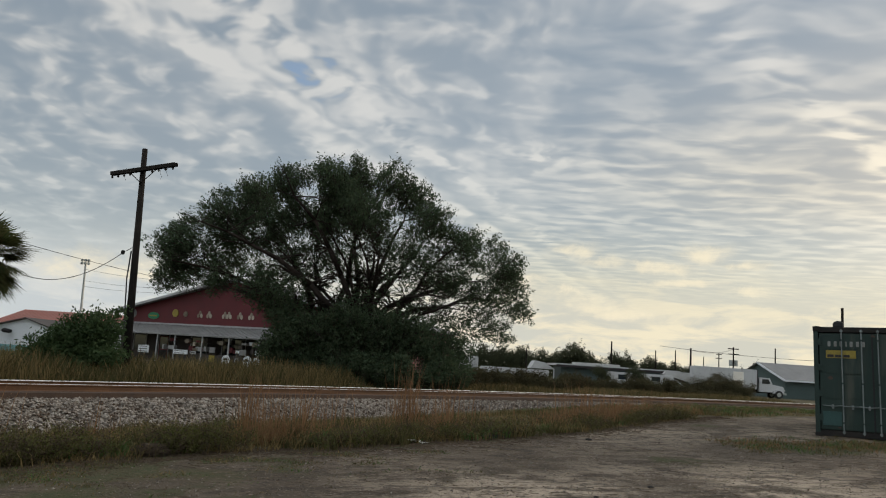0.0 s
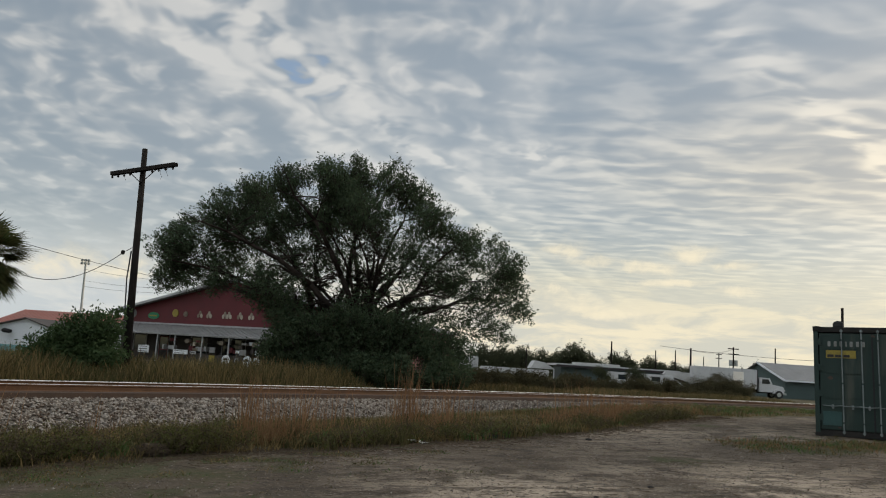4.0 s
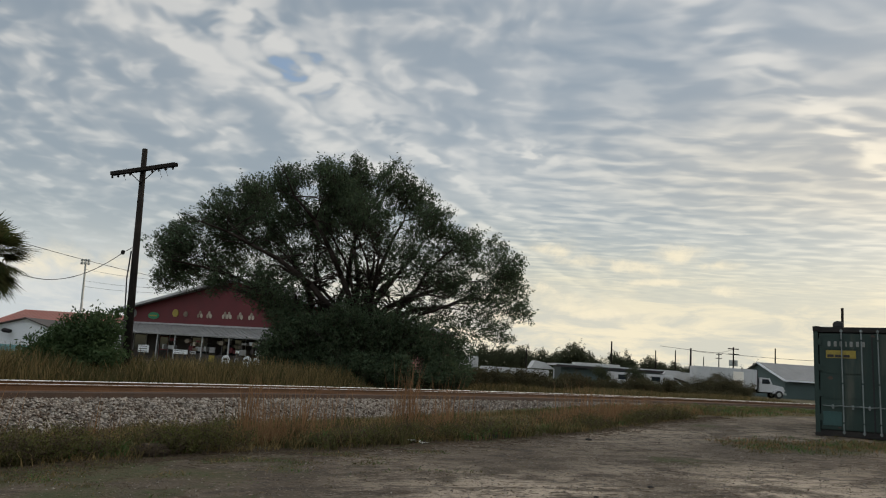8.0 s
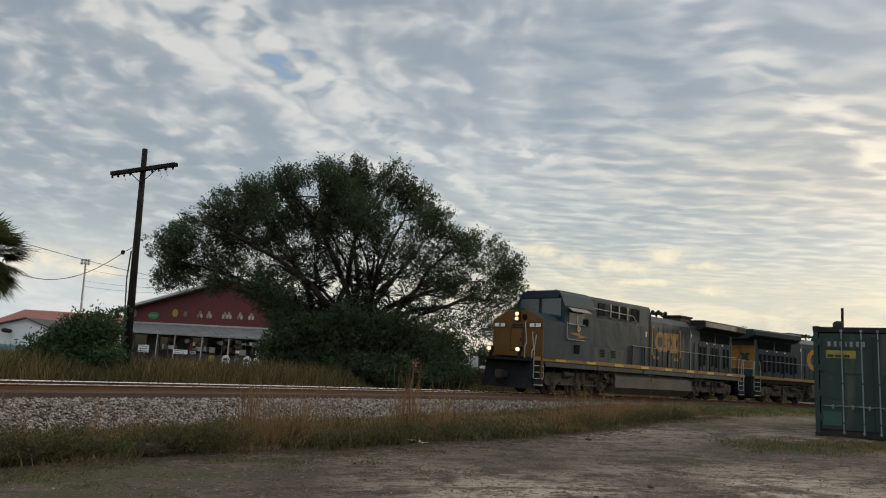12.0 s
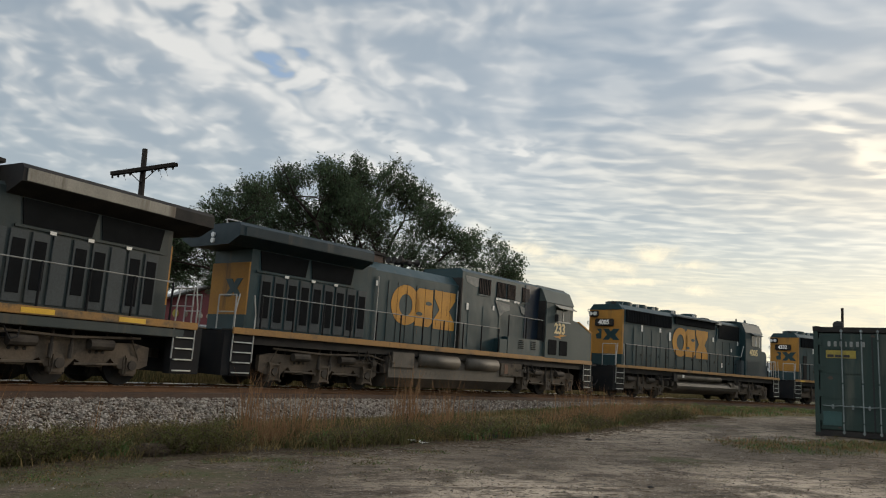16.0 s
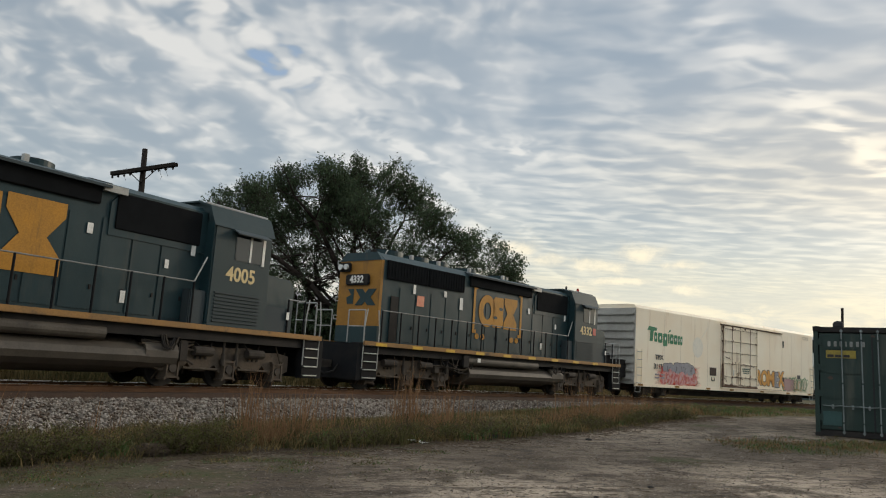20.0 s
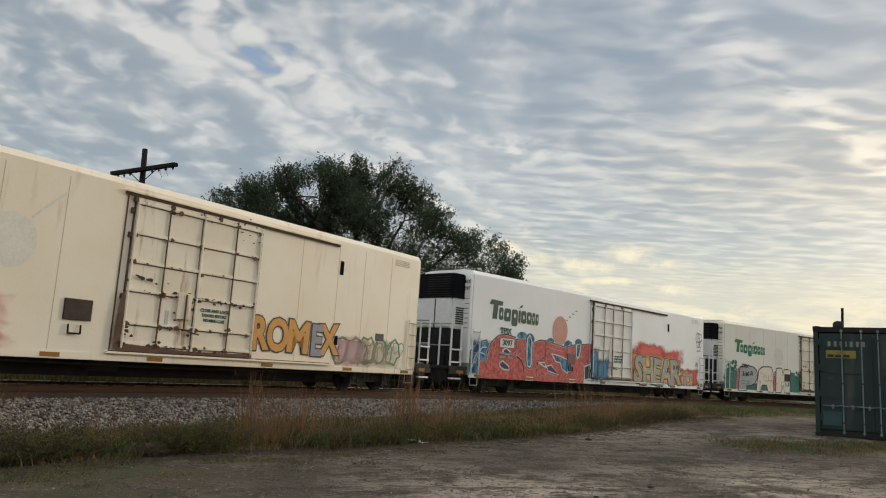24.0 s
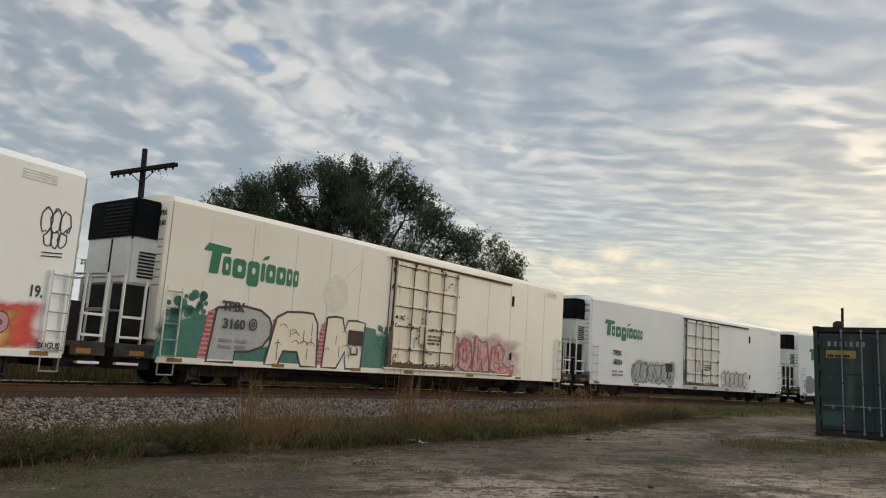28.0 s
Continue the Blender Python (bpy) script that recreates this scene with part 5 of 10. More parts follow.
def build_line_pole():
    pole = thing("utility_pole", "leaning weathered timber pole with one crossarm", "utility pole")
    base, top = Vector((-12.0, 30, -0.6)), Vector((-12.36, 30, 8.92))
    bm = B()
    rod(bm, base, top, 0.17, 0.105, 12)
    part("shaft", bm, M["pole"], pole, smooth=True)
    at = base.lerp(top, (8.12 + 0.6) / 9.52)
    a, b = Vector((-13.70, 30.35, 7.83)), Vector((-10.80, 29.65, 8.24))
    bm = box(box(B(), -1.46, 1.46, -0.075, -0.005, -0.08, 0.08, 0.01), -1.42, 1.50, 0.03, 0.10, -0.08, 0.08, 0.01)
    d = (b - a).normalized()
    bm.transform(Matrix.Translation((a + b) / 2 + Vector((0, -0.2, 0))) @ Matrix((d, Vector((0, 0, 1)).cross(d).normalized(), d.cross(Vector((0, 0, 1)).cross(d)).normalized())).transposed().to_4x4())
    part("crossarm", bm, M["pole"], pole)
    for t in (0.04, 0.13, 0.22, 0.31, 0.64, 0.74, 0.84, 0.95):
        p = a.lerp(b, t) + Vector((0, -0.2, -0.06))
        part("insulator_pin", rod(rod(B(), p, p + Vector((0, 0, -0.10)), 0.03, 0.045, 6), p + Vector((0, 0, -0.10)), p + Vector((0, 0, -0.14)), 0.045, 0.02, 6), M["black"], pole)
    for t in (0.30, 0.72):
        part("brace", rod(B(), a.lerp(b, t) + Vector((0, -0.2, -0.05)), at + Vector((0.03, -0.15, -0.65)), 0.018, seg=5), M["pole"], pole)
    for x, n in ((-12.9, 5), (-11.5, 6), (-11.25, 5)):
        z = 7.9 + 0.18 * (x + 13.6)
        part("loose_wire", path(B(), [(x + 0.05 * math.sin(i * 1.9), 29.75, z - 0.13 * i) for i in range(n)], 0.006, 4), M["wire"], pole)
    part("conduit", path(B(), [(-12.32, 29.85, 4.7), (-12.36, 29.85, 3.6), (-12.20, 29.83, 1.5)], 0.03), M["wire"], pole)
    part("splice_box", box(B(), -12.75, -12.62, 29.9, 30.0, 4.55, 4.72, 0.02), M["black"], pole)
    part("service_drop", path(B(), [(-12.2, 30, 4.95), (-12.6, 30.0, 4.7)], 0.012), M["wire"], pole)


def wire(a, b, sag, r=0.012, label="thin black overhead wire"):
    w = new("overhead_wire")
    pts = []
    for i in range(15):
        t = i / 14
        p = Vector(a).lerp(Vector(b), t)
        pts.append((p.x, p.y, p.z - sag * 4 * t * (1 - t)))
    me = bpy.data.meshes.new("overhead_wire")
    bm = path(B(), pts, r, 4)
    bm.to_mesh(me)
    bm.free()
    me.materials.append(M["wire"])
    bpy.data.objects.remove(w)
    tagged(new("overhead_wire", me), label, "wire", "overhead wires")


def far_pole(tx, ty0, y, arm=0.0, can=False):
    """A bare pole whose top is seen at the tangents tx, ty0 (thousandths)."""
    ob = thing("street_pole", "thin bare timber utility pole in the distance", "utility pole", "distant utility poles")
    x, z = tx * y / 1000, 1.02 + ty0 * y / 1000
    part("shaft", rod(B(), (x, y, -0.4), (x, y, z), 0.16, 0.11, 8), M["pole"], ob)
    if arm:
        for k in (0.3, 1.2):
            part("crossarm", box(B(), x - arm, x + arm, y - 0.08, y + 0.08, z - k - 0.08, z - k + 0.08), M["pole"], ob)
    if can:
        for dx in (-0.45, 0.45):
            part("transformer", rod(B(), (x + dx, y, z - 3.2), (x + dx, y, z - 2.2), 0.3, seg=10), M["galv"], ob)


def build_mast():
    ob = thing("floodlight_mast", "tall slim mast with a cluster of floodlights", "light mast")
    x, y = -0.4705 * 80, 80.0
    part("shaft", rod(B(), (x + 0.35, y, -0.4), (x, y, 9.2), 0.17, 0.10, 8), M["galv"], ob)
    for dx in (-0.35, 0.0, 0.35):
        for dz in (0, 0.32):
            part("floodlight", box(B(), x + dx - 0.13, x + dx + 0.13, y - 0.2, y, 9.1 + dz, 9.36 + dz, 0.03), M["galv"], ob)


# Porch white greyed: the shade over the shop front is in the colour.
M["porchgrey"] = mat("shaded_porch_white", (0.36, 0.36, 0.36), 0.7, 0, (0.24, 0.24, 0.24), 0.8, 15, 0.1)
# Ornament colour is dimmed for the shade that lies on the shop front.
M["ornament"] = mat("dimmed_ornament", (0.28, 0.22, 0.15), 0.7, 0, (0.16, 0.10, 0.07), 3, 20, 0.1, vary=0.5)


def build_shop():
    shop = thing("shop_building", "red gabled shop with a metal porch roof and signs", "shop", m=pose(-26.75, 65, -0.35, 0, 0, -25))
    W, H, P, D = 23.4, 4.3, 7.0, 16.0
    part("gable_wall", prism(B(), [(0, 3.25), (W, 3.25), (W, H), (W / 2, P - 0.1), (0, H)], 0, 0.2, "y"), M["redwall"], shop)
    # Under the porch the wall's dark colour stands for the porch shade.
    part("front_wall", box(B(), 0, W, 0.03, 0.2, 0, 3.25), M["darkwood"], shop)
    for x in (0.0, W - 0.2):
        part("side_wall", box(B(), x, x + 0.2, 0.2, D, 0, H), M["redwall"], shop)
    part("back_wall", prism(B(), [(0, 0), (W, 0), (W, H), (W / 2, P - 0.1), (0, H)], D, D + 0.2, "y"), M["redwall"], shop)
    for sx in (0, 1):
        e, r = (-0.7, H - 0.18) if sx == 0 else (W + 0.7, H - 0.18), (W / 2, P)
        part("roof_slope", prism(B(), [e, r, (r[0], r[1] + 0.16), (e[0], e[1] + 0.16)], -0.6, D + 0.6, "y"), M["metalroof"], shop)
        part("fascia", prism(B(), [(e[0], e[1] - 0.05), (r[0], r[1] - 0.05), (r[0], r[1] + 0.15), (e[0], e[1] + 0.15)], -0.66, -0.6, "y"), M["porchgrey"], shop)
    part("porch_trim", box(B(), 0, W, -0.05, 0.0, 3.22, 3.36), M["porchgrey"], shop)
    part("porch_roof", prism(B(), [(0.0, 3.2), (0.0, 3.12), (-2.8, 2.35), (-2.8, 2.45)], -0.2, W + 0.2), M["metalroof"], shop)
    for i in range(60):
        x = -0.1 + i * (W + 0.2) / 59
        part("roof_rib", prism(B(), [(-0.02, 3.24), (-0.02, 3.18), (-2.8, 2.43), (-2.8, 2.49)], x - 0.03, x + 0.03), M["metalroof"], shop)
    for x in (0.3, 3.6, 6.8, 8.6, 11.3, 13.85, 16.6, 19.4, 22.8):
        part("porch_post", box(B(), x - 0.045, x + 0.045, -2.75, -2.66, 0, 2.42), M["porchgrey"], shop)
    part("porch_floor", box(B(), -0.2, W + 0.2, -2.8, 0, -0.1, 0.25), M["darkwood"], shop)
    for x, w in ((1.6, 1.3), (7.8, 1.6), (11.0, 2.2), (14.4, 2.0), (17.6, 2.2)):
        win = part("window", box(B(), x, x + w, -0.03, 0.03, 1.1, 2.3), M["glass"], shop)
        part("frame", box(B(), x - 0.08, x, -0.06, 0.0, 1.02, 2.38), M["porchgrey"], win)
        part("frame", box(B(), x + w, x + w + 0.08, -0.06, 0.0, 1.02, 2.38), M["porchgrey"], win)
    part("door", box(B(), 4.4, 5.4, -0.05, 0.0, 0.25, 2.3), M["redwall"], shop)
    for x in (4.32, 5.4):
        part("door_frame", box(B(), x, x + 0.08, -0.07, 0.0, 0.25, 2.38), M["porchgrey"], shop)
    part("counter", box(B(), 8.5, 22.5, -2.6, -2.4, 0.25, 1.05), M["darkwood"], shop)
    for x, z, w, h, mt in ((5.05, 0.9, 1.1, 0.55, "whitewall"), (8.7, 0.95, 1.4, 0.32, "whitewall"), (10.4, 1.0, 0.5, 0.22, "porchgrey"), (12.2, 1.2, 0.5, 0.4, "metalroof"), (15.0, 1.15, 0.6, 0.4, "metalroof"), (17.0, 1.2, 0.5, 0.3, "metalroof"), (0.6, 1.2, 0.35, 0.5, "teal")):
        part("notice_board", box(B(), x, x + w, -2.84, -2.80, z, z + h), M[mt], shop)
    for x, z, r, mt in ((1.1, 4.05, 0.36, "metalroof"), (5.75, 4.2, 0.32, "signyellow"), (6.85, 4.15, 0.22, "ornament")):
        part("round_sign", prism(B(), oval(x, z, r, r), -0.06, 0.0, "y"), M[mt], shop)
    part("oval_sign", prism(B(), oval(3.4, 3.92, 0.6, 0.28), -0.06, 0, "y"), M["green"], shop)
    part("sign_band", box(B(), 3.0, 3.8, -0.09, -0.06, 3.87, 3.97), M["signyellow"], shop)
    for x in (8.35, 9.3, 10.9, 11.3, 12.4, 13.5):
        for k in range(3):
            part("wall_ornament", prism(B(), oval(x + (k - 1) * 0.16, 4.15 + (0.14 if k == 1 else -0.08), 0.12, 0.18, 8), -0.05, 0, "y"), M["ornament"], shop)
    for x, r, mt in ((13.85, 0.36, "whitewall"), (14.85, 0.2, "metalroof"), (15.8, 0.38, "whitewall"), (16.6, 0.3, "whitewall")):
        s = part("round_board", prism(B(), oval(x, 0.75, r, r), -2.90, -2.84, "y"), M[mt], shop)
        part("dark_emblem", prism(B(), oval(x, 0.72, r * 0.55, r * 0.5, 9, 0, 180), -2.92, -2.90, "y"), M["shopdark"], s)
    rnd = random.Random(17)
    for i in range(44):
        x, z = rnd.uniform(6.2, 21.5), rnd.choice((0.3, 0.9, 1.25, 1.6, 1.9))
        w, h = rnd.uniform(0.18, 0.6), rnd.uniform(0.15, 0.42)
        part("porch_stock", box(B(), x, x + w, -2.3, -1.9, z, z + h, 0.02), M[rnd.choice(("redwall", "darkwood", "ornament", "porchgrey", "shopdark", "redroof", "whitewall"))], shop)
    for x, z, w, h, n in ((5.05, 0.9, 1.1, 0.55, 3), (8.7, 0.95, 1.4, 0.32, 2), (10.4, 1.0, 0.5, 0.22, 1)):
        for k in range(n):
            part("board_line", box(B(), x + 0.08, x + w * rnd.uniform(0.75, 0.93), -2.85, -2.84, z + h * (k + 0.35) / n, z + h * (k + 0.62) / n), M["shopdark"], shop)
    for x in (9.6, 12.9, 16.0):
        part("hanging_basket", prism(B(), oval(x, 1.95, 0.24, 0.17, 10), -2.5, -2.1, "y"), M["ornament"], shop)
        part("basket_cord", rod(B(), (x, -2.3, 2.1), (x, -2.3, 2.45), 0.01, seg=4), M["shopdark"], shop)
    part("door_panel", box(B(), 4.5, 5.3, -0.06, -0.05, 0.4, 1.15), M["shopdark"], shop)
    part("door_glass", box(B(), 4.5, 5.3, -0.06, -0.05, 1.3, 2.2), M["glass"], shop)
    part("yellow_panel", box(B(), 12.25, 12.75, -2.9, -2.84, 0.5, 1.0), M["signyellow"], shop)


def build_white_house():
    ob = thing("white_building", "long white building with a faded red metal roof", "building", m=pose(-39.2, 78, -0.35, 0, 0, -8))
    part("wall", box(B(), -6, 16, 0, 9, 0, 2.9), M["whitewall"], ob)
    part("roof", prism(B(), [(-0.6, 2.8), (4.5, 4.45), (9.6, 2.8), (9.6, 2.7), (4.5, 4.3), (-0.6, 2.7)], -6.6, 16.6), M["redroof"], ob)
    for i in range(56):
        part("roof_seam", prism(B(), [(-0.62, 2.83), (4.5, 4.49), (4.5, 4.44), (-0.62, 2.78)], -6.5 + i * 0.41, -6.46 + i * 0.41), M["redroof"], ob)
    wing = part("wing_wall", prism(B(), [(-1.5, 0), (5.5, 0), (5.5, 2.15), (2.2, 3.15), (-1.5, 2.2)], -7, 0, "y"), M["whitewall"], ob)
    for e, r in (((-1.9, 2.1), (2.2, 3.17)), ((5.9, 2.05), (2.2, 3.17))):
        part("wing_roof", prism(B(), [e, r, (r[0], r[1] + 0.1), (e[0], e[1] + 0.1)], -7.3, 0.2, "y"), M["darkwood"], ob)
    part("wall_base", box(B(), -1.52, 5.52, -7.03, -6.99, 0, 0.7), M["teal"], wing)
    part("wall_lamp", rod(rod(B(), (-0.2, -7.05, 1.95), (0.5, -7.5, 1.98), 0.05), (0.4, -7.5, 1.98), (1.2, -7.6, 1.9), 0.22, 0.16), M["black"], ob)
    part("yard_pole", rod(B(), (-0.55, -8.2, 0), (0.05, -8.2, 3.5), 0.09, 0.07, 6), M["pole"], ob)


def build_truck():
    ob = thing("box_truck", "white bonneted truck with a long box body", "truck", m=pose(31.1, 95, -0.32, 0, 0, 2))
    part("box_body", box(B(), 0.9, 8.4, -1.25, 1.25, 1.0, 3.38, 0.05), M["truckwhite"], ob)
    for i in range(12):
        part("body_rib", box(B(), 1.2 + i * 0.6, 1.24 + i * 0.6, -1.27, -1.25, 1.05, 3.3), M["truckwhite"], ob)
    part("side_door", box(B(), 5.4, 6.7, -1.29, -1.25, 1.4, 3.0, 0.01), M["car_door"], ob)
    part("bulkhead", box(B(), 8.4, 8.5, -1.2, 1.2, 1.0, 3.36), M["black"], ob)
    cab = part("cab", prism(B(), [(8.75, 0.75), (10.4, 0.75), (10.4, 1.75), (10.05, 2.45), (8.75, 2.5)], -1.05, 1.05, "y"), M["truckwhite"], ob)
    part("window", prism(B(), [(9.1, 1.75), (10.15, 1.75), (9.92, 2.3), (9.1, 2.3)], -1.07, -1.04, "y"), M["glass"], cab)
    part("bonnet", prism(B(), [(10.4, 0.75), (11.9, 0.75), (12.0, 1.3), (11.8, 1.5), (10.4, 1.7)], -0.8, 0.8, "y"), M["truckwhite"], ob)
    part("mudguard", prism(B(), oval(11.2, 0.62, 0.72, 0.6, 12, 0, 180), -1.1, -0.8, "y"), M["truckwhite"], ob)
    part("bumper", box(B(), 12.0, 12.15, -1.1, 1.1, 0.5, 0.75, 0.03), M["galv"], ob)
    part("headlight", box(B(), 11.9, 12.02, -1.0, -0.75, 0.95, 1.15, 0.02), M["lens"], ob)
    part("chassis", box(B(), 0.3, 11.8, -0.5, 0.5, 0.6, 1.0), M["black"], ob)
    for x in (1.8, 2.9, 11.2):
        for y in (-1.0, 1.0):
            w = part("wheel", rod(B(), (x, y - 0.14, 0.5), (x, y + 0.14, 0.5), 0.5, seg=18), M["rubber"], ob)
            part("rim", rod(B(), (x, y - 0.16, 0.5), (x, y + 0.16, 0.5), 0.27, seg=12), M["galv"], w)


def build_yard():
    shed = thing("metal_shed", "blue-green metal shed with a pale ridged roof", "shed", m=pose(46.6, 110, -0.4, 0, 0, 8))
    part("end_wall", prism(B(), [(-6.2, 0), (6.2, 0), (6.2, 2.6), (0, 4.75), (-6.2, 2.6)], 0, 0.2), M["shed"], shed)
    part("front_wall", box(B(), 0.2, 22, -6.2, -6.0, 0, 2.6), M["shed"], shed)
    part("back_wall", box(B(), 0.2, 22, 6.0, 6.2, 0, 2.6), M["shed"], shed)
    for e in (-6.7, 6.7):
        part("roof_slope", prism(B(), [(e, 2.42), (0, 4.78), (0, 4.9), (e, 2.55)], -0.4, 22.4), M["metalroof"], shed)
    part("barge_board", prism(B(), [(-6.75, 2.35), (0, 4.7), (0, 4.95), (-6.75, 2.6)], -0.5, -0.4), M["whitewall"], shed)
    part("gutter", box(B(), -0.4, 22.4, -6.8, -6.66, 2.35, 2.55), M["whitewall"], shed)
    part("parked_car_panel", box(B(), 9.2, 10.6, -7.4, -6.4, 0.1, 1.0, 0.1), M["truckwhite"], shed)
    hut = thing("flat_roofed_hut", "long dark green hut with a white flat roof", "hut", m=pose(16.0, 100, -0.4, 0, 0, 3))
    part("wall", box(B(), 0.4, 15.2, 0, 5, 0, 2.35), M["shed"], hut)
    part("roof", box(B(), -0.4, 16.0, -0.8, 5.5, 2.5, 2.75), M["roofwhite"], hut)
    part("fascia", box(B(), -0.4, 16.0, -0.86, -0.8, 2.3, 2.6), M["shopdark"], hut)
    part("roof_vent", box(B(), 2.5, 8.5, 1, 3, 2.75, 3.05), M["roofwhite"], hut)
    cara = thing("mobile_home", "white mobile home with small dark windows", "mobile home", m=pose(22.0, 97.5, -0.4))
    part("body", box(B(), 0, 8.0, -1.2, 1.2, 0.6, 2.1, 0.12), M["truckwhite"], cara)
    for x in (1.0, 2.6, 5.2):
        w = part("window", box(B(), x, x + 1.1, -1.24, -1.18, 1.2, 1.8), M["glass"], cara)
        part("frame", box(B(), x - 0.06, x + 1.16, -1.22, -1.19, 1.12, 1.2), M["whitewall"], w)
    part("stair_rail", path(B(), [(7.6, -1.5, 1.9), (9.4, -1.5, 0.7), (9.4, -1.5, 0)], 0.04), M["whitewall"], cara)
    part("stair_rail", path(B(), [(7.6, -1.5, 1.2), (9.4, -1.5, 0.1)], 0.04), M["whitewall"], cara)
    part("chassis", box(B(), 0.3, 7.7, -1, 1, 0.0, 0.6), M["black"], cara)
    tr1 = thing("long_trailer", "long low white trailer among shrubs", "trailer", m=pose(5.8, 98, -0.4))
    part("body", box(B(), 0, 8.6, -1.2, 1.2, 0.9, 1.75, 0.1), M["truckwhite"], tr1)
    part("chassis", box(B(), 0.3, 8.3, -1, 1, 0, 0.9), M["black"], tr1)
    tr2 = thing("cargo_trailer", "white boxy cargo trailer behind shrubs", "trailer", m=pose(1.0, 62, -0.4))
    part("body", box(B(), 0, 2.4, -1.0, 1.0, 0.6, 2.35, 0.08), M["truckwhite"], tr2)
    part("chassis", box(B(), 0.2, 2.2, -0.8, 0.8, 0, 0.6), M["black"], tr2)
    tent = thing("white_canopy", "small white peaked canopy roof", "canopy", m=pose(14.0, 102, -0.4))
    part("cover", prism(B(), [(-1.6, 1.9), (1.6, 1.9), (0.3, 2.7), (-1.0, 2.9)], -2, 2, "y"), M["roofwhite"], tent)
    for x in (-1.5, 1.5):
        part("leg", rod(B(), (x, -1.9, 0), (x, -1.9, 1.95), 0.05), M["whitewall"], tent)
    tent2 = thing("white_awning", "sloping white awning beside a truck", "awning", m=pose(31.0, 101, -0.4))
    part("cover", prism(B(), [(-1.5, 2.2), (2.2, 1.3), (3.2, 2.6), (-1.2, 2.6)], -2, 2, "y"), M["roofwhite"], tent2)
    for x in (-1.3, 2.1):
        part("leg", rod(B(), (x, -1.9, 0), (x, -1.9, 2.0), 0.05), M["galv"], tent2)
    # bearing and rise of each crown's top, its half width, its depth: tangents times 1000 and metres
    for i, (cx, cz, r, y) in enumerate(((62, 34, 20, 185), (88, 33, 22, 195), (112, 35, 20, 200), (138, 31, 20, 190), (158, 30, 14, 200), (180, 43, 27, 180), (204, 28, 12, 190), (232, 35, 19, 185), (250, 33, 14, 195), (280, 31, 20, 190), (312, 26, 14, 200), (333, 23, 14, 210), (356, 21, 16, 215), (381, 21, 14, 220), (402, 24, 10, 210), (419, 34, 7, 132), (296, 22, 16, 215))):
        t = thing("distant_tree", "dark distant tree against the pale horizon", "tree", "distant trees")
        top, x = 1.02 + cz * y / 1000, cx * y / 1000
        part("trunk", rod(B(), (x, y, -0.4), (x, y, top * 0.8), 0.3, 0.1, 6), M["bark"], t)
        R, h = r * y / 1000, (top + 0.4) * 0.5
        lobes = [((x, y, top - h * 0.75), (R * 0.62, R * 0.6, h * 0.72), 1.0), ((x - R * 0.5, y + 0.5, top - h * 1.05), (R * 0.52, R * 0.5, h * 0.6), 1.0), ((x + R * 0.5, y - 0.5, top - h * 1.0), (R * 0.52, R * 0.5, h * 0.62), 1.0), ((x, y, top - h * 1.4), (R * 0.9, R * 0.6, h * 0.62), 0.8)]
        sprigs("crown", crown_spots(lobes, 70, 100 + i, Vector((x, y, 0)), 0.35, -0.45, 0.5), 0.22, 7, 100 + i, M["farleaf"], t)
    wood = leaf_cloud([px(-700 + 40 * i, -2, 30, 260 + 14 * (i % 3), 0.6, 7 + 3 * (i % 2)) for i in range(40)], 130, 0.9, 222, 0.2, None, "far_woods", M["farleaf"])
    tagged(wood, "low dark belt of distant woods", "woods", kind="stuff")
    for args in ((229, 46, 120), (333, 44, 100), (389, 49, 130, 0.9, True), (444, 51, 140), (287, 38, 160), (313, 40, 170), (370, 40, 175, 0.7), (350, 34, 200), (118, 30, 150)):
        far_pole(*args)
    wire((38, 130, 6.8), (70, 125, 6.0), 0.5, 0.03)
    wire((33.3, 100, 5.2), (50.5, 130, 7.0), 0.5, 0.03)
    for z0, z1 in ((8.6, 6.3), (7.4, 5.9), (6.8, 5.6)):
        wire((-37.5, 80, z0), (-16.9, 60.2, z1), 0.3, 0.012)
    wire((-12.62, 30.0, 4.7), (-17.0, 31.0, 3.55), 0.55, 0.014, "drooping black service cable")
    wire((-17.6, 30.5, 4.95), (-10.6, 44, 4.4), 0.25, 0.011)


M["dark_rust"] = mat("dark_rust", (0.055, 0.038, 0.030), 0.8, 0.1, (0.09, 0.055, 0.04), 5, 40, 0.3)
M["rodgrey"] = mat("dull_rod", (0.20, 0.22, 0.22), 0.6, 0.2, (0.12, 0.14, 0.14), 4, 30, 0.2)


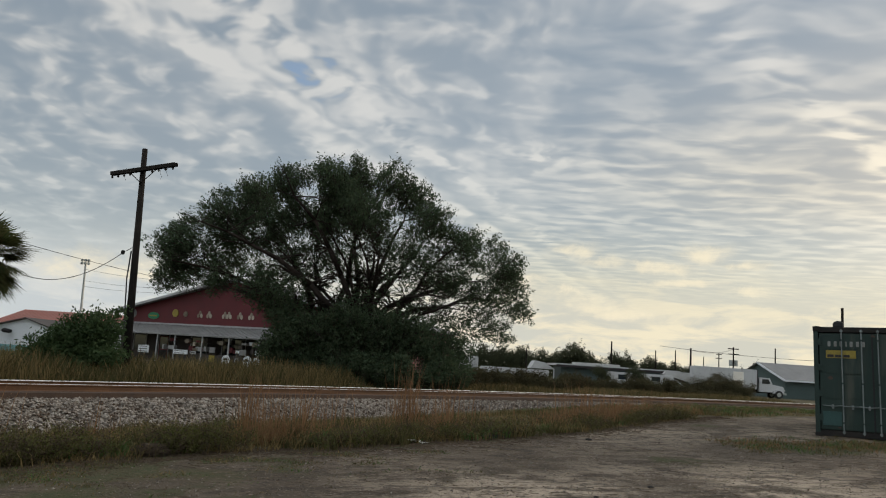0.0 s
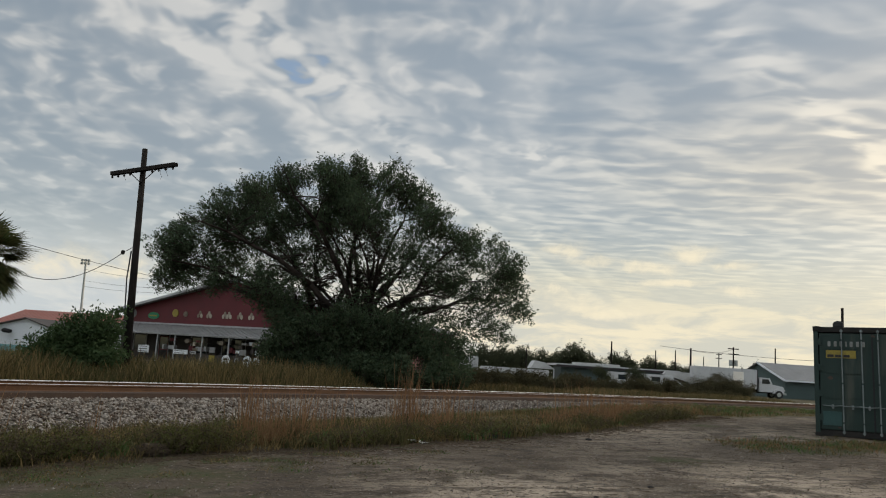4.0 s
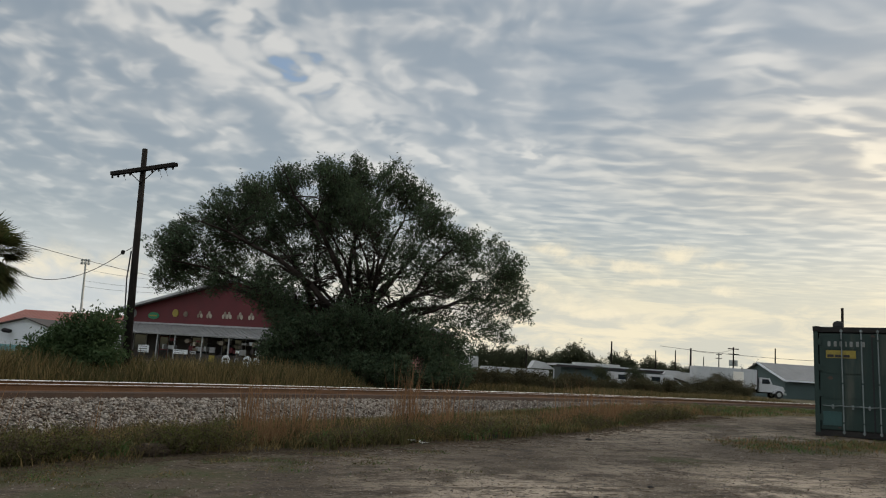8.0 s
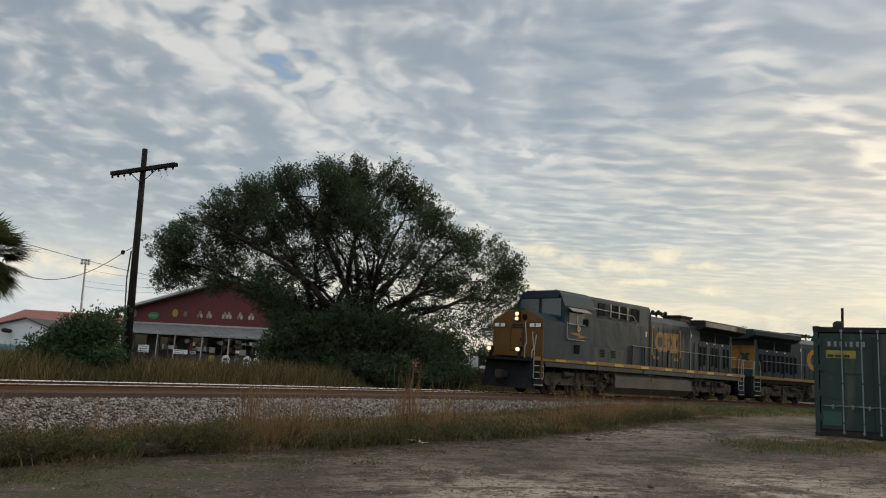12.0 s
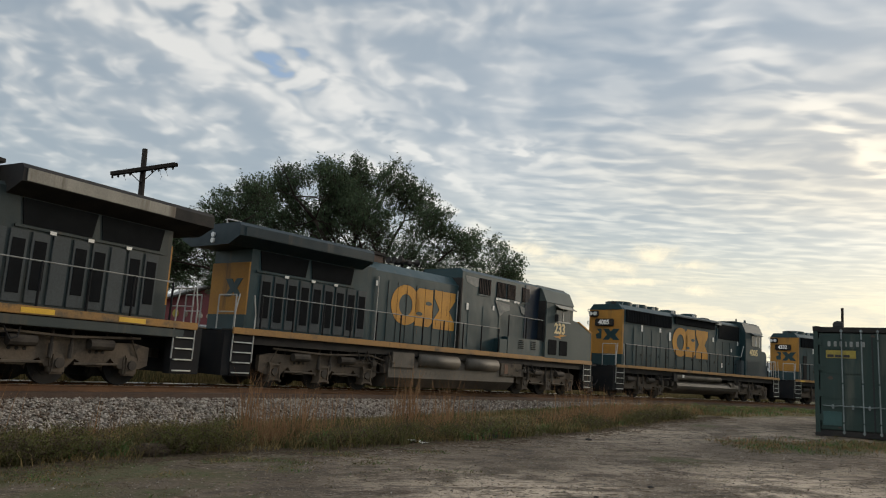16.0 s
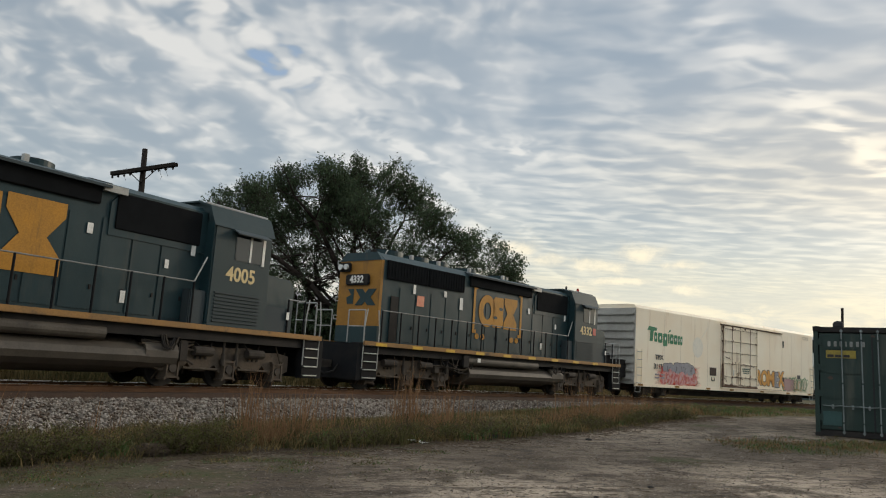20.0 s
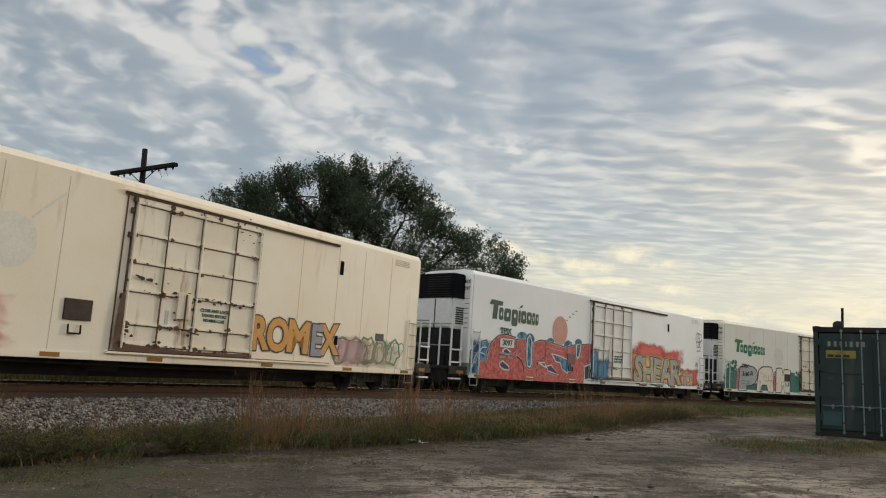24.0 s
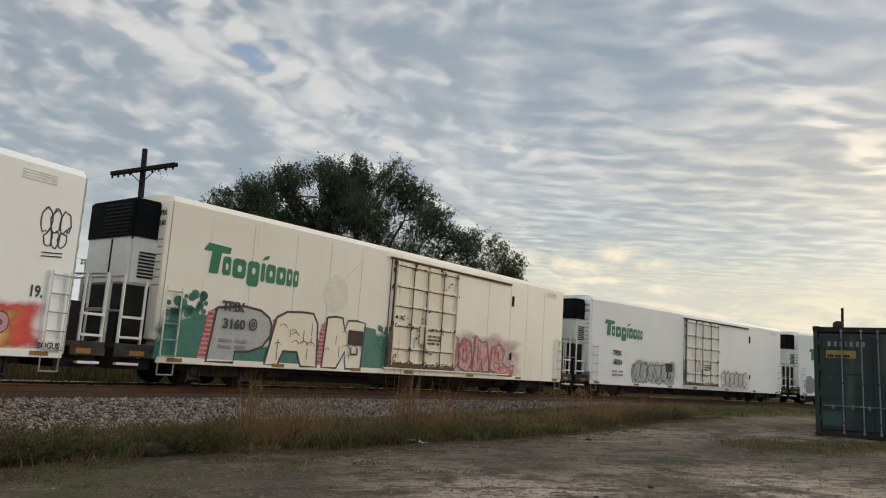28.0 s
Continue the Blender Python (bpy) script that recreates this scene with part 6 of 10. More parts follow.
def build_container():
    c = thing("shipping_container", "dark green steel shipping container with closed doors", "container", m=pose(8.99, 18.10, -0.034, 0, -1.0, -29))
    W, H, L = 2.44, 2.56, 6.06
    part("roof", box(B(), 0, W, 0.05, L, H - 0.06, H), M["contgreen"], c)
    part("floor", box(B(), 0, W, 0.05, L, 0.05, 0.2), M["black"], c)
    for x in (0.0, W - 0.06):
        bm = B()
        n = 44
        pts = []
        for i in range(n + 1):
            off = 0.0 if (i // 2) % 2 == 0 else 0.035
            pts.append((x + off, 0.2 + (L - 0.3) * i / n))
        lo = [bm.verts.new((p[0], p[1], 0.2)) for p in pts]
        hi = [bm.verts.new((p[0], p[1], H - 0.05)) for p in pts]
        for i in range(n):
            bm.faces.new((lo[i], lo[i + 1], hi[i + 1], hi[i]))
        bmesh.ops.solidify(bm, geom=bm.faces[:], thickness=0.02)
        part("side_wall", bm, M["contgreen"], c)
    part("end_wall", box(B(), 0, W, L - 0.05, L, 0.1, H), M["contgreen"], c)
    for x in (0.0, W - 0.1):
        part("corner_post", box(B(), x, x + 0.1, -0.02, 0.12, 0.1, H - 0.1, 0.01), M["contgreen"], c)
        for z in (0.0, H - 0.1):
            part("corner_casting", box(B(), x - 0.01, x + 0.15, -0.04, 0.14, z, z + 0.11, 0.01), M["black"], c)
    part("header", box(B(), 0.1, W - 0.1, -0.02, 0.1, H - 0.13, H - 0.01, 0.01), M["black"], c)
    part("sill_beam", box(B(), 0.1, W - 0.1, -0.02, 0.1, 0.03, 0.16, 0.01), M["black"], c)
    for i, x in enumerate((0.12, W / 2 + 0.015)):
        w = W / 2 - 0.135
        d = part("door", box(B(), x, x + w, 0.0, 0.05, 0.18, H - 0.15, 0.012), M["contgreen"], c)
        for z0, z1 in ((0.30, 0.78), (0.90, 1.35), (1.47, 1.92), (2.04, 2.34)):
            part("recessed_panel", box(B(), x + 0.08, x + w - 0.08, -0.012, 0.0, z0, z1, 0.01), M["contgreen"], d)
        for rx in (0.47, 0.88) if i == 0 else (0.10, 0.52):
            part("lock_rod", rod(B(), (x + rx, -0.05, 0.10), (x + rx, -0.05, H - 0.06), 0.015, seg=8), M["rodgrey"], d)
            for z in (0.14, 0.35, 1.25, 2.25, H - 0.10):
                part("rod_bracket", box(B(), x + rx - 0.032, x + rx + 0.032, -0.066, 0.0, z - 0.025, z + 0.025, 0.008), M["contgreen"] if 0.2 < z < 2.4 else M["rodgrey"], d)
            part("lock_handle", path(B(), [(x + rx, -0.06, 0.74), (x + rx - 0.2, -0.07, 0.72), (x + rx - 0.42, -0.07, 0.73)], 0.009), M["rodgrey"], d)
            part("handle_catch", box(B(), x + rx - 0.24, x + rx - 0.19, -0.06, 0.0, 0.66, 0.76, 0.01), M["rodgrey"], d)
        for z in (0.45, 1.0, 1.6, 2.2):
            hx = x if i == 0 else x + w
            part("hinge", box(B(), hx - 0.05, hx + 0.05, -0.03, 0.02, z - 0.08, z + 0.08, 0.01), M["contgreen"], d)
    part("gasket", box(B(), W / 2 - 0.02, W / 2 + 0.015, -0.015, 0.03, 0.18, H - 0.15), M["rubber"], c)
    for x, w in ((0.30, 0.10), (0.43, 0.10), (0.55, 0.09), (0.67, 0.05), (0.76, 0.10), (0.89, 0.10), (1.02, 0.08)):
        part("faded_lettering", box(B(), x, x + w * 0.62, -0.018, -0.012, 2.10, 2.22, 0.006), M["railgrey"], c)
    sign = part("phone_sign", box(B(), 0.26, 0.88, -0.020, -0.012, 1.83, 2.01), M["signyellow"], c)
    for x in (0.29, 0.45, 0.62):
        part("dark_bar", box(B(), x, x + 0.13, -0.026, -0.020, 1.85, 1.91), M["shopdark"], sign)
    rnd = random.Random(23)
    for k in range(9):
        x, z = rnd.uniform(0.14, 2.3), rnd.choice((0.24, 0.3, 0.85, 1.4, 1.98, 2.36)) + rnd.uniform(-0.05, 0.05)
        q = rnd.uniform(0.015, 0.06)
        flat("rust_spot", [(x + q * rnd.uniform(0.5, 1.5) * math.cos(a), z + q * rnd.uniform(0.3, 0.9) * math.sin(a)) for a in (0, 1.0, 2.1, 3.1, 4.2, 5.2)], M["dark_rust"], c, -0.0135, -1, "", 0.002)
    part("paint_patch", box(B(), 0.16, 0.55, -0.016, -0.012, 0.28, 0.60), M["contpatch"], c)
    for z in (1.35, 1.22, 1.10):
        part("data_lines", box(B(), 1.62, 1.9, -0.018, -0.012, z, z + 0.06), M["galv"], c)
    post = thing("thin_post", "thin dark post behind a container", "post")
    part("shaft", rod(B(), (0.533 * 26, 26, -0.3), (0.533 * 26, 26, 1.02 + 0.110 * 26), 0.045, seg=8), M["pole"], post)
    cap = thing("roof_drum", "small dark rounded drum on a container", "drum")
    p = c.matrix_basis @ Vector((0.52, 0.8, H))
    bm = rod(B(), p, p + Vector((0, 0, 0.12)), 0.125, seg=16)
    bmesh.ops.create_uvsphere(bm, u_segments=16, v_segments=8, radius=0.125, matrix=Matrix.Translation(p + Vector((0, 0, 0.12))) @ Matrix.Diagonal((1, 1, 0.7, 1)))
    part("drum_body", bm, M["black"], cap, smooth=True)


build_line_pole()
build_mast()
build_shop()
build_white_house()
build_truck()
build_yard()
build_container()


# ---- the train; every unit has its origin over its middle at rail height, x along the train, the camera's side at -y ----
WHEELS = []


def bogie(unit, x, axles, spread):
    """A truck with side frames, wheels and springs."""
    bg = part("bogie", box(box(B(), x - spread - 0.4, x + spread + 0.4, -0.5, 0.5, 0.45, 0.85), x - 0.4, x + 0.4, -1.0, 1.0, 0.5, 0.95), M["under"], unit)
    r = 0.51 if axles == 3 else 0.46
    for i in range(axles):
        ax = x - spread + 2 * spread * i / (axles - 1)
        w = rod(B(), (0, -0.85, 0), (0, 0.85, 0), 0.09, seg=8)
        for y in (-0.75, 0.75):
            rod(w, (0, y - 0.065, 0), (0, y + 0.065, 0), r, seg=24)
            rod(w, (0, y - 0.02, 0), (0, y + 0.08 if y > 0 else y - 0.08, 0), r * 0.6, seg=16)
        ws = part("wheelset", w, M["black"], bg)
        ws.matrix_basis = pose(ax, 0, r)
        WHEELS.append((ws, ax, r, unit))
        if axles == 3:
            d = 0.42 if ax <= x else -0.42
            part("traction_motor", box(B(), ax + min(d, 0) * 1.9, ax + max(d, 0) * 1.9, -0.62, 0.62, 0.20, 1.0, 0.08), M["black"], bg)
            for sy in (-1, 1):
                part("brake_shoe", box(B(), ax + r + 0.0, ax + r + 0.09, sy * 0.75 - 0.06, sy * 0.75 + 0.06, 0.38, 0.74, 0.02), M["under"], bg)
                part("brake_hanger", rod(B(), (ax + r + 0.12, sy * 0.9, 0.35), (ax + r + 0.12, sy * 0.9, 1.1), 0.03, seg=5), M["under"], bg)
    for sy in (-1, 1):
        y0, y1 = sy * 0.98, sy * 1.14
        e = spread + 0.55
        if axles == 3:
            q = spread / 2
            prof = [(x - e, 0.52), (x - e, 0.98), (x - e + 0.45, 1.06), (x - q - 0.25, 1.04), (x - q + 0.15, 1.16), (x - 0.35, 1.12), (x + 0.35, 1.12), (x + q - 0.15, 1.16), (x + q + 0.25, 1.04), (x + e - 0.45, 1.06), (x + e, 0.98), (x + e, 0.52),
                    (x + spread + 0.30, 0.42), (x + spread - 0.30, 0.42), (x + q + 0.42, 0.66), (x + q + 0.2, 0.44), (x + q - 0.2, 0.44), (x + 0.45, 0.62), (x + 0.28, 0.42), (x - 0.28, 0.42), (x - 0.45, 0.62), (x - q + 0.2, 0.44), (x - q - 0.2, 0.44), (x - q - 0.42, 0.66), (x - spread + 0.30, 0.42), (x - spread - 0.30, 0.42)]
        else:
            prof = [(x - e, 0.48), (x - e, 0.66), (x - 0.55, 0.82), (x + 0.55, 0.82), (x + e, 0.66), (x + e, 0.48), (x + 0.45, 0.30), (x - 0.45, 0.30)]
        part("side_frame", prism(B(), prof, y0, y1, "y"), M["frame"] if axles == 3 else M["under"], bg)
        for i in range(axles):
            ax = x - spread + 2 * spread * i / (axles - 1)
            part("axle_box", box(B(), ax - 0.2, ax + 0.2, y0, y1 + sy * 0.08, r - 0.26, r + 0.24, 0.05), M["frame"] if axles == 3 else M["under"], bg)
            part("axle_cap", rod(B(), (ax, y1, r), (ax, y1 + sy * 0.14, r), 0.12, seg=12), M["under"], bg)
        if axles == 3:
            for dx in (-spread / 2, spread / 2):
                part("brake_cylinder", rod(B(), (x + dx - 0.35, y1 + sy * 0.1, 0.98), (x + dx + 0.3, y1 + sy * 0.1, 0.98), 0.13, seg=10), M["under"], bg)
                part("brake_rod", rod(B(), (x + dx - 0.6, y1 + sy * 0.05, 0.52), (x + dx + 0.6, y1 + sy * 0.05, 0.50), 0.035, seg=6), M["truck"], bg)
                part("sand_pipe", path(B(), [(x + dx * 1.9, y1 + sy * 0.06, 1.25), (x + dx * 2.2, y1 + sy * 0.04, 0.7), (x + dx * 2.35, y1 - sy * 0.25, 0.2)], 0.022, 5), M["truck"], bg)
                part("shock_absorber", rod(rod(B(), (x + dx * 0.25, y1 + sy * 0.09, 0.62), (x + dx * 0.25, y1 + sy * 0.09, 0.95), 0.06, seg=8), (x + dx * 0.25, y1 + sy * 0.09, 0.95), (x + dx * 0.25, y1 + sy * 0.09, 1.3), 0.035, seg=8), M["under"], bg)
                part("cable_loop", path(B(), [(x + dx * 0.6, y1 - sy * 0.05, 1.3), (x + dx * 0.75, y1 + sy * 0.1, 1.02), (x + dx * 1.1, y1 + sy * 0.1, 1.06), (x + dx * 1.3, y1 - sy * 0.05, 1.3)], 0.028, 5), M["black"], bg)
                for k in (-0.18, 0.0, 0.18):
                    part("frame_hole", rod(B(), (x + dx + k, y1 - sy * 0.01, 0.80), (x + dx + k, y1 + sy * 0.012, 0.80), 0.045, seg=8), M["black"], bg)
        else:
            for k in (-0.22, 0.0, 0.22):
                part("spring", rod(B(), (x + k, y1 - sy * 0.04, 0.36), (x + k, y1 - sy * 0.04, 0.62), 0.09, seg=10), M["truck"], bg)
    return bg


def underside(unit, x0, x1, side, seed, busy=True):
    """Pipes, valves and dark ducting hung below the deck between x0 and x1."""
    rnd = random.Random(seed)
    if not busy:
        part("underdeck_duct", box(B(), x0, x1, -0.8, 0.8, 0.95, 1.32, 0.04), M["pilot"], unit)
        return
    duct = part("underdeck_duct", box(box(B(), x0, x1, -0.85, 0.85, 0.62, 1.30, 0.04), x0 + 0.1, x1 - 0.1, -1.15, 1.15, 1.0, 1.34, 0.03), M["pilot"], unit)
    for k in range(4):
        y, z = side * rnd.uniform(1.12, 1.34), rnd.uniform(0.62, 1.3)
        xs = [x0 + (x1 - x0) * q for q in (0.0, rnd.uniform(0.15, 0.4), rnd.uniform(0.5, 0.8), 1.0)]
        part("air_pipe", path(B(), [(xs[0], y, z), (xs[1], y, z + rnd.uniform(-0.05, 0.05)), (xs[2], y, z + rnd.uniform(-0.2, 0.1)), (xs[3], y, z + rnd.uniform(-0.2, 0.1))], rnd.uniform(0.018, 0.034), 5), M["truck" if k % 2 else "under"], duct)
    for k in range(3):
        x = rnd.uniform(x0, x1 - 0.25)
        part("valve_box", box(B(), x, x + rnd.uniform(0.15, 0.3), min(side * 1.1, side * 1.33), max(side * 1.1, side * 1.33), rnd.uniform(0.6, 0.85), rnd.uniform(0.95, 1.25), 0.03), M["under"], duct)
    for k in range(3):
        x = rnd.uniform(x0, x1)
        part("hanging_hose", path(B(), [(x, side * 1.38, 1.35), (x + 0.08, side * 1.42, 1.05), (x + 0.25, side * 1.42, 0.98), (x + 0.42, side * 1.38, 1.3)], 0.02, 5), M["truck" if k == 1 else "black"], duct)


def coupler(unit, x, d):
    bm = box(B(), min(x, x + d * 0.75), max(x, x + d * 0.75), -0.13, 0.13, 0.72, 0.98)
    box(bm, min(x + d * 0.55, x + d * 0.85), max(x + d * 0.55, x + d * 0.85), -0.2, 0.2, 0.66, 1.04, 0.04)
    c = part("coupler", bm, M["under"], unit)
    part("air_hose", path(B(), [(x, -0.45, 0.95), (x + d * 0.25, -0.42, 0.6), (x + d * 0.55, -0.3, 0.5), (x + d * 0.8, -0.1, 0.62)], 0.035), M["black"], c)


def steps(unit, x, d, side, z1):
    """A stairwell with open treads at a corner of the deck; d points to the unit's end."""
    y = side * 1.42
    well = part("step_well", box(B(), min(x, x + d * 0.72), max(x, x + d * 0.72), min(y, y - side * 0.25), max(y, y - side * 0.25), 0.35, z1), M["pilot"], unit)
    for k in range(5):
        z = 0.42 + k * (z1 - 0.5) / 4
        part("tread", box(B(), min(x + d * 0.06, x + d * 0.68), max(x + d * 0.06, x + d * 0.68), min(y, y + side * 0.05), max(y, y + side * 0.05), z, z + 0.035), M["galv"], well)
    for dx in (0.0, 0.72):
        part("grab_iron", path(B(), [(x + d * dx, y, 0.75), (x + d * dx, y, z1 + 0.5), (x + d * (dx - 0.10 if dx else 0.1), y, z1 + 1.05)], 0.022), M["handrail"], unit)


def railing(unit, x0, x1, side, z0, z1, n, lines=1):
    y = side * 1.42
    for k in range(lines):
        part("handrail", rod(B(), (x0, y, z1 - k * 0.45), (x1, y, z1 - k * 0.45), 0.017, seg=6), M["railgrey"], unit)
    for i in range(n):
        x = x0 + (x1 - x0) * i / (n - 1)
        part("stanchion", rod(B(), (x, y, z0), (x, y, z1), 0.030, seg=6), M["pilot"], unit)


def end_railing(unit, x, d, z0):
    for y0, y1 in ((-1.3, -0.45), (0.45, 1.3)):
        part("end_rail", path(B(), [(x, y0, z0), (x, y0, z0 + 1.0), (x, y1, z0 + 1.0), (x, y1, z0)], 0.022), M["handrail"], unit)
        part("end_rail", path(B(), [(x, y0, z0 + 0.5), (x, y1, z0 + 0.5)], 0.018), M["handrail"], unit)


def hood_prof(h, zt, ch=0.28, z0=1.68):
    return [(-h, z0), (-h, zt - ch), (-h + ch, zt), (h - ch, zt), (h, zt - ch), (h, z0)]


def emblem(unit, x0, x1, z0, z1, y, side, brackets, mt="yellow"):
    """The three bold yellow shapes of the owner's mark: a broken ring, a notched slab and a waisted block."""
    w, h = x1 - x0, z1 - z0
    s = 1 if side < 0 else -1
    cx = x0 + 0.21 * w if s > 0 else x1 - 0.21 * w
    X = (lambda u: x0 + u * w) if s > 0 else (lambda u: x1 - u * w)
    ring("mark_ring", cx, (z0 + z1) / 2, 0.215 * w, 0.5 * h, 0.10 * w, 0.27 * h, M[mt], unit, y, side)
    Z = lambda v: z0 + v * h
    flat("mark_slab", [(X(0.36), Z(0.02)), (X(0.58), Z(0.02)), (X(0.63), Z(0.14)), (X(0.62), Z(0.98)), (X(0.40), Z(0.98)), (X(0.35), Z(0.86))], M[mt], unit, y, side)
    for v in (0.33, 0.62):
        flat("mark_slot", oval(X(0.42 if v < 0.5 else 0.56), Z(v), 0.05 * w, 0.05 * h, 12), M["blue"], unit, y + side * 0.007, side)
    flat("mark_block", [(X(0.65), Z(0.0)), (X(1.0), Z(0.0)), (X(1.0), Z(0.22)), (X(0.90), Z(0.5)), (X(1.0), Z(0.80)), (X(1.0), Z(1.0)), (X(0.65), Z(1.0)), (X(0.65), Z(0.80)), (X(0.74), Z(0.5)), (X(0.65), Z(0.22))], M[mt], unit, y, side)
    if brackets:
        for u, d in ((-0.14, 1), (1.14, -1)):
            flat("mark_bracket", [(X(u), Z(-0.22)), (X(u + d * 0.09), Z(-0.22)), (X(u + d * 0.09), Z(-0.12)), (X(u + d * 0.05), Z(-0.12)), (X(u + d * 0.05), Z(1.12)), (X(u + d * 0.09), Z(1.12)), (X(u + d * 0.09), Z(1.22)), (X(u), Z(1.22))], M[mt], unit, y, side)
        for u in (-0.02, 0.12, 0.88, 1.02):
            flat("mark_dot", oval(X(u), Z(-0.32), 0.05 * w, 0.09 * h, 12), M[mt], unit, y, side)


def stretch(unit, z0, k):
    """Raises all that stands above z0 on a unit."""
    seen = set()
    for ob in unit.children_recursive:
        if ob.matrix_basis.translation.length > 0.01:
            z = max(z0, ob.matrix_basis.translation.z)
            ob.matrix_basis = Matrix.Translation((0, 0, (z - z0) * (k - 1))) @ ob.matrix_basis
        elif ob.type == "MESH" and ob.data.name not in seen:
            seen.add(ob.data.name)
            for v in ob.data.vertices:
                if v.co.z > z0:
                    v.co.z = z0 + (v.co.z - z0) * k


def widen(unit, names, k):
    """Spreads the named parts of a unit sideways; what stands out at the sill stays."""
    seen = set()
    for ob in unit.children_recursive:
        if ob.name.split(".")[0] not in names:
            continue
        if ob.matrix_basis.translation.length > 0.01:
            ob.matrix_basis.translation.y *= k
        elif ob.data.name not in seen:
            seen.add(ob.data.name)
            if max(abs(v.co.y) for v in ob.data.vertices) < 1.2:
                for v in ob.data.vertices:
                    v.co.y *= k


def slide(obs, dx):
    """Moves finished parts along their unit."""
    for ob in obs:
        if ob.matrix_basis.translation.length > 0.01:
            ob.matrix_basis = Matrix.Translation((dx, 0, 0)) @ ob.matrix_basis
        else:
            for v in ob.data.vertices:
                v.co.x += dx


def decals(unit, spots, side, y):
    for x, z, w, h in spots:
        part("decal", box(B(), x, x + w, y - 0.004, y + 0.004, z, z + h), M["white"], unit)


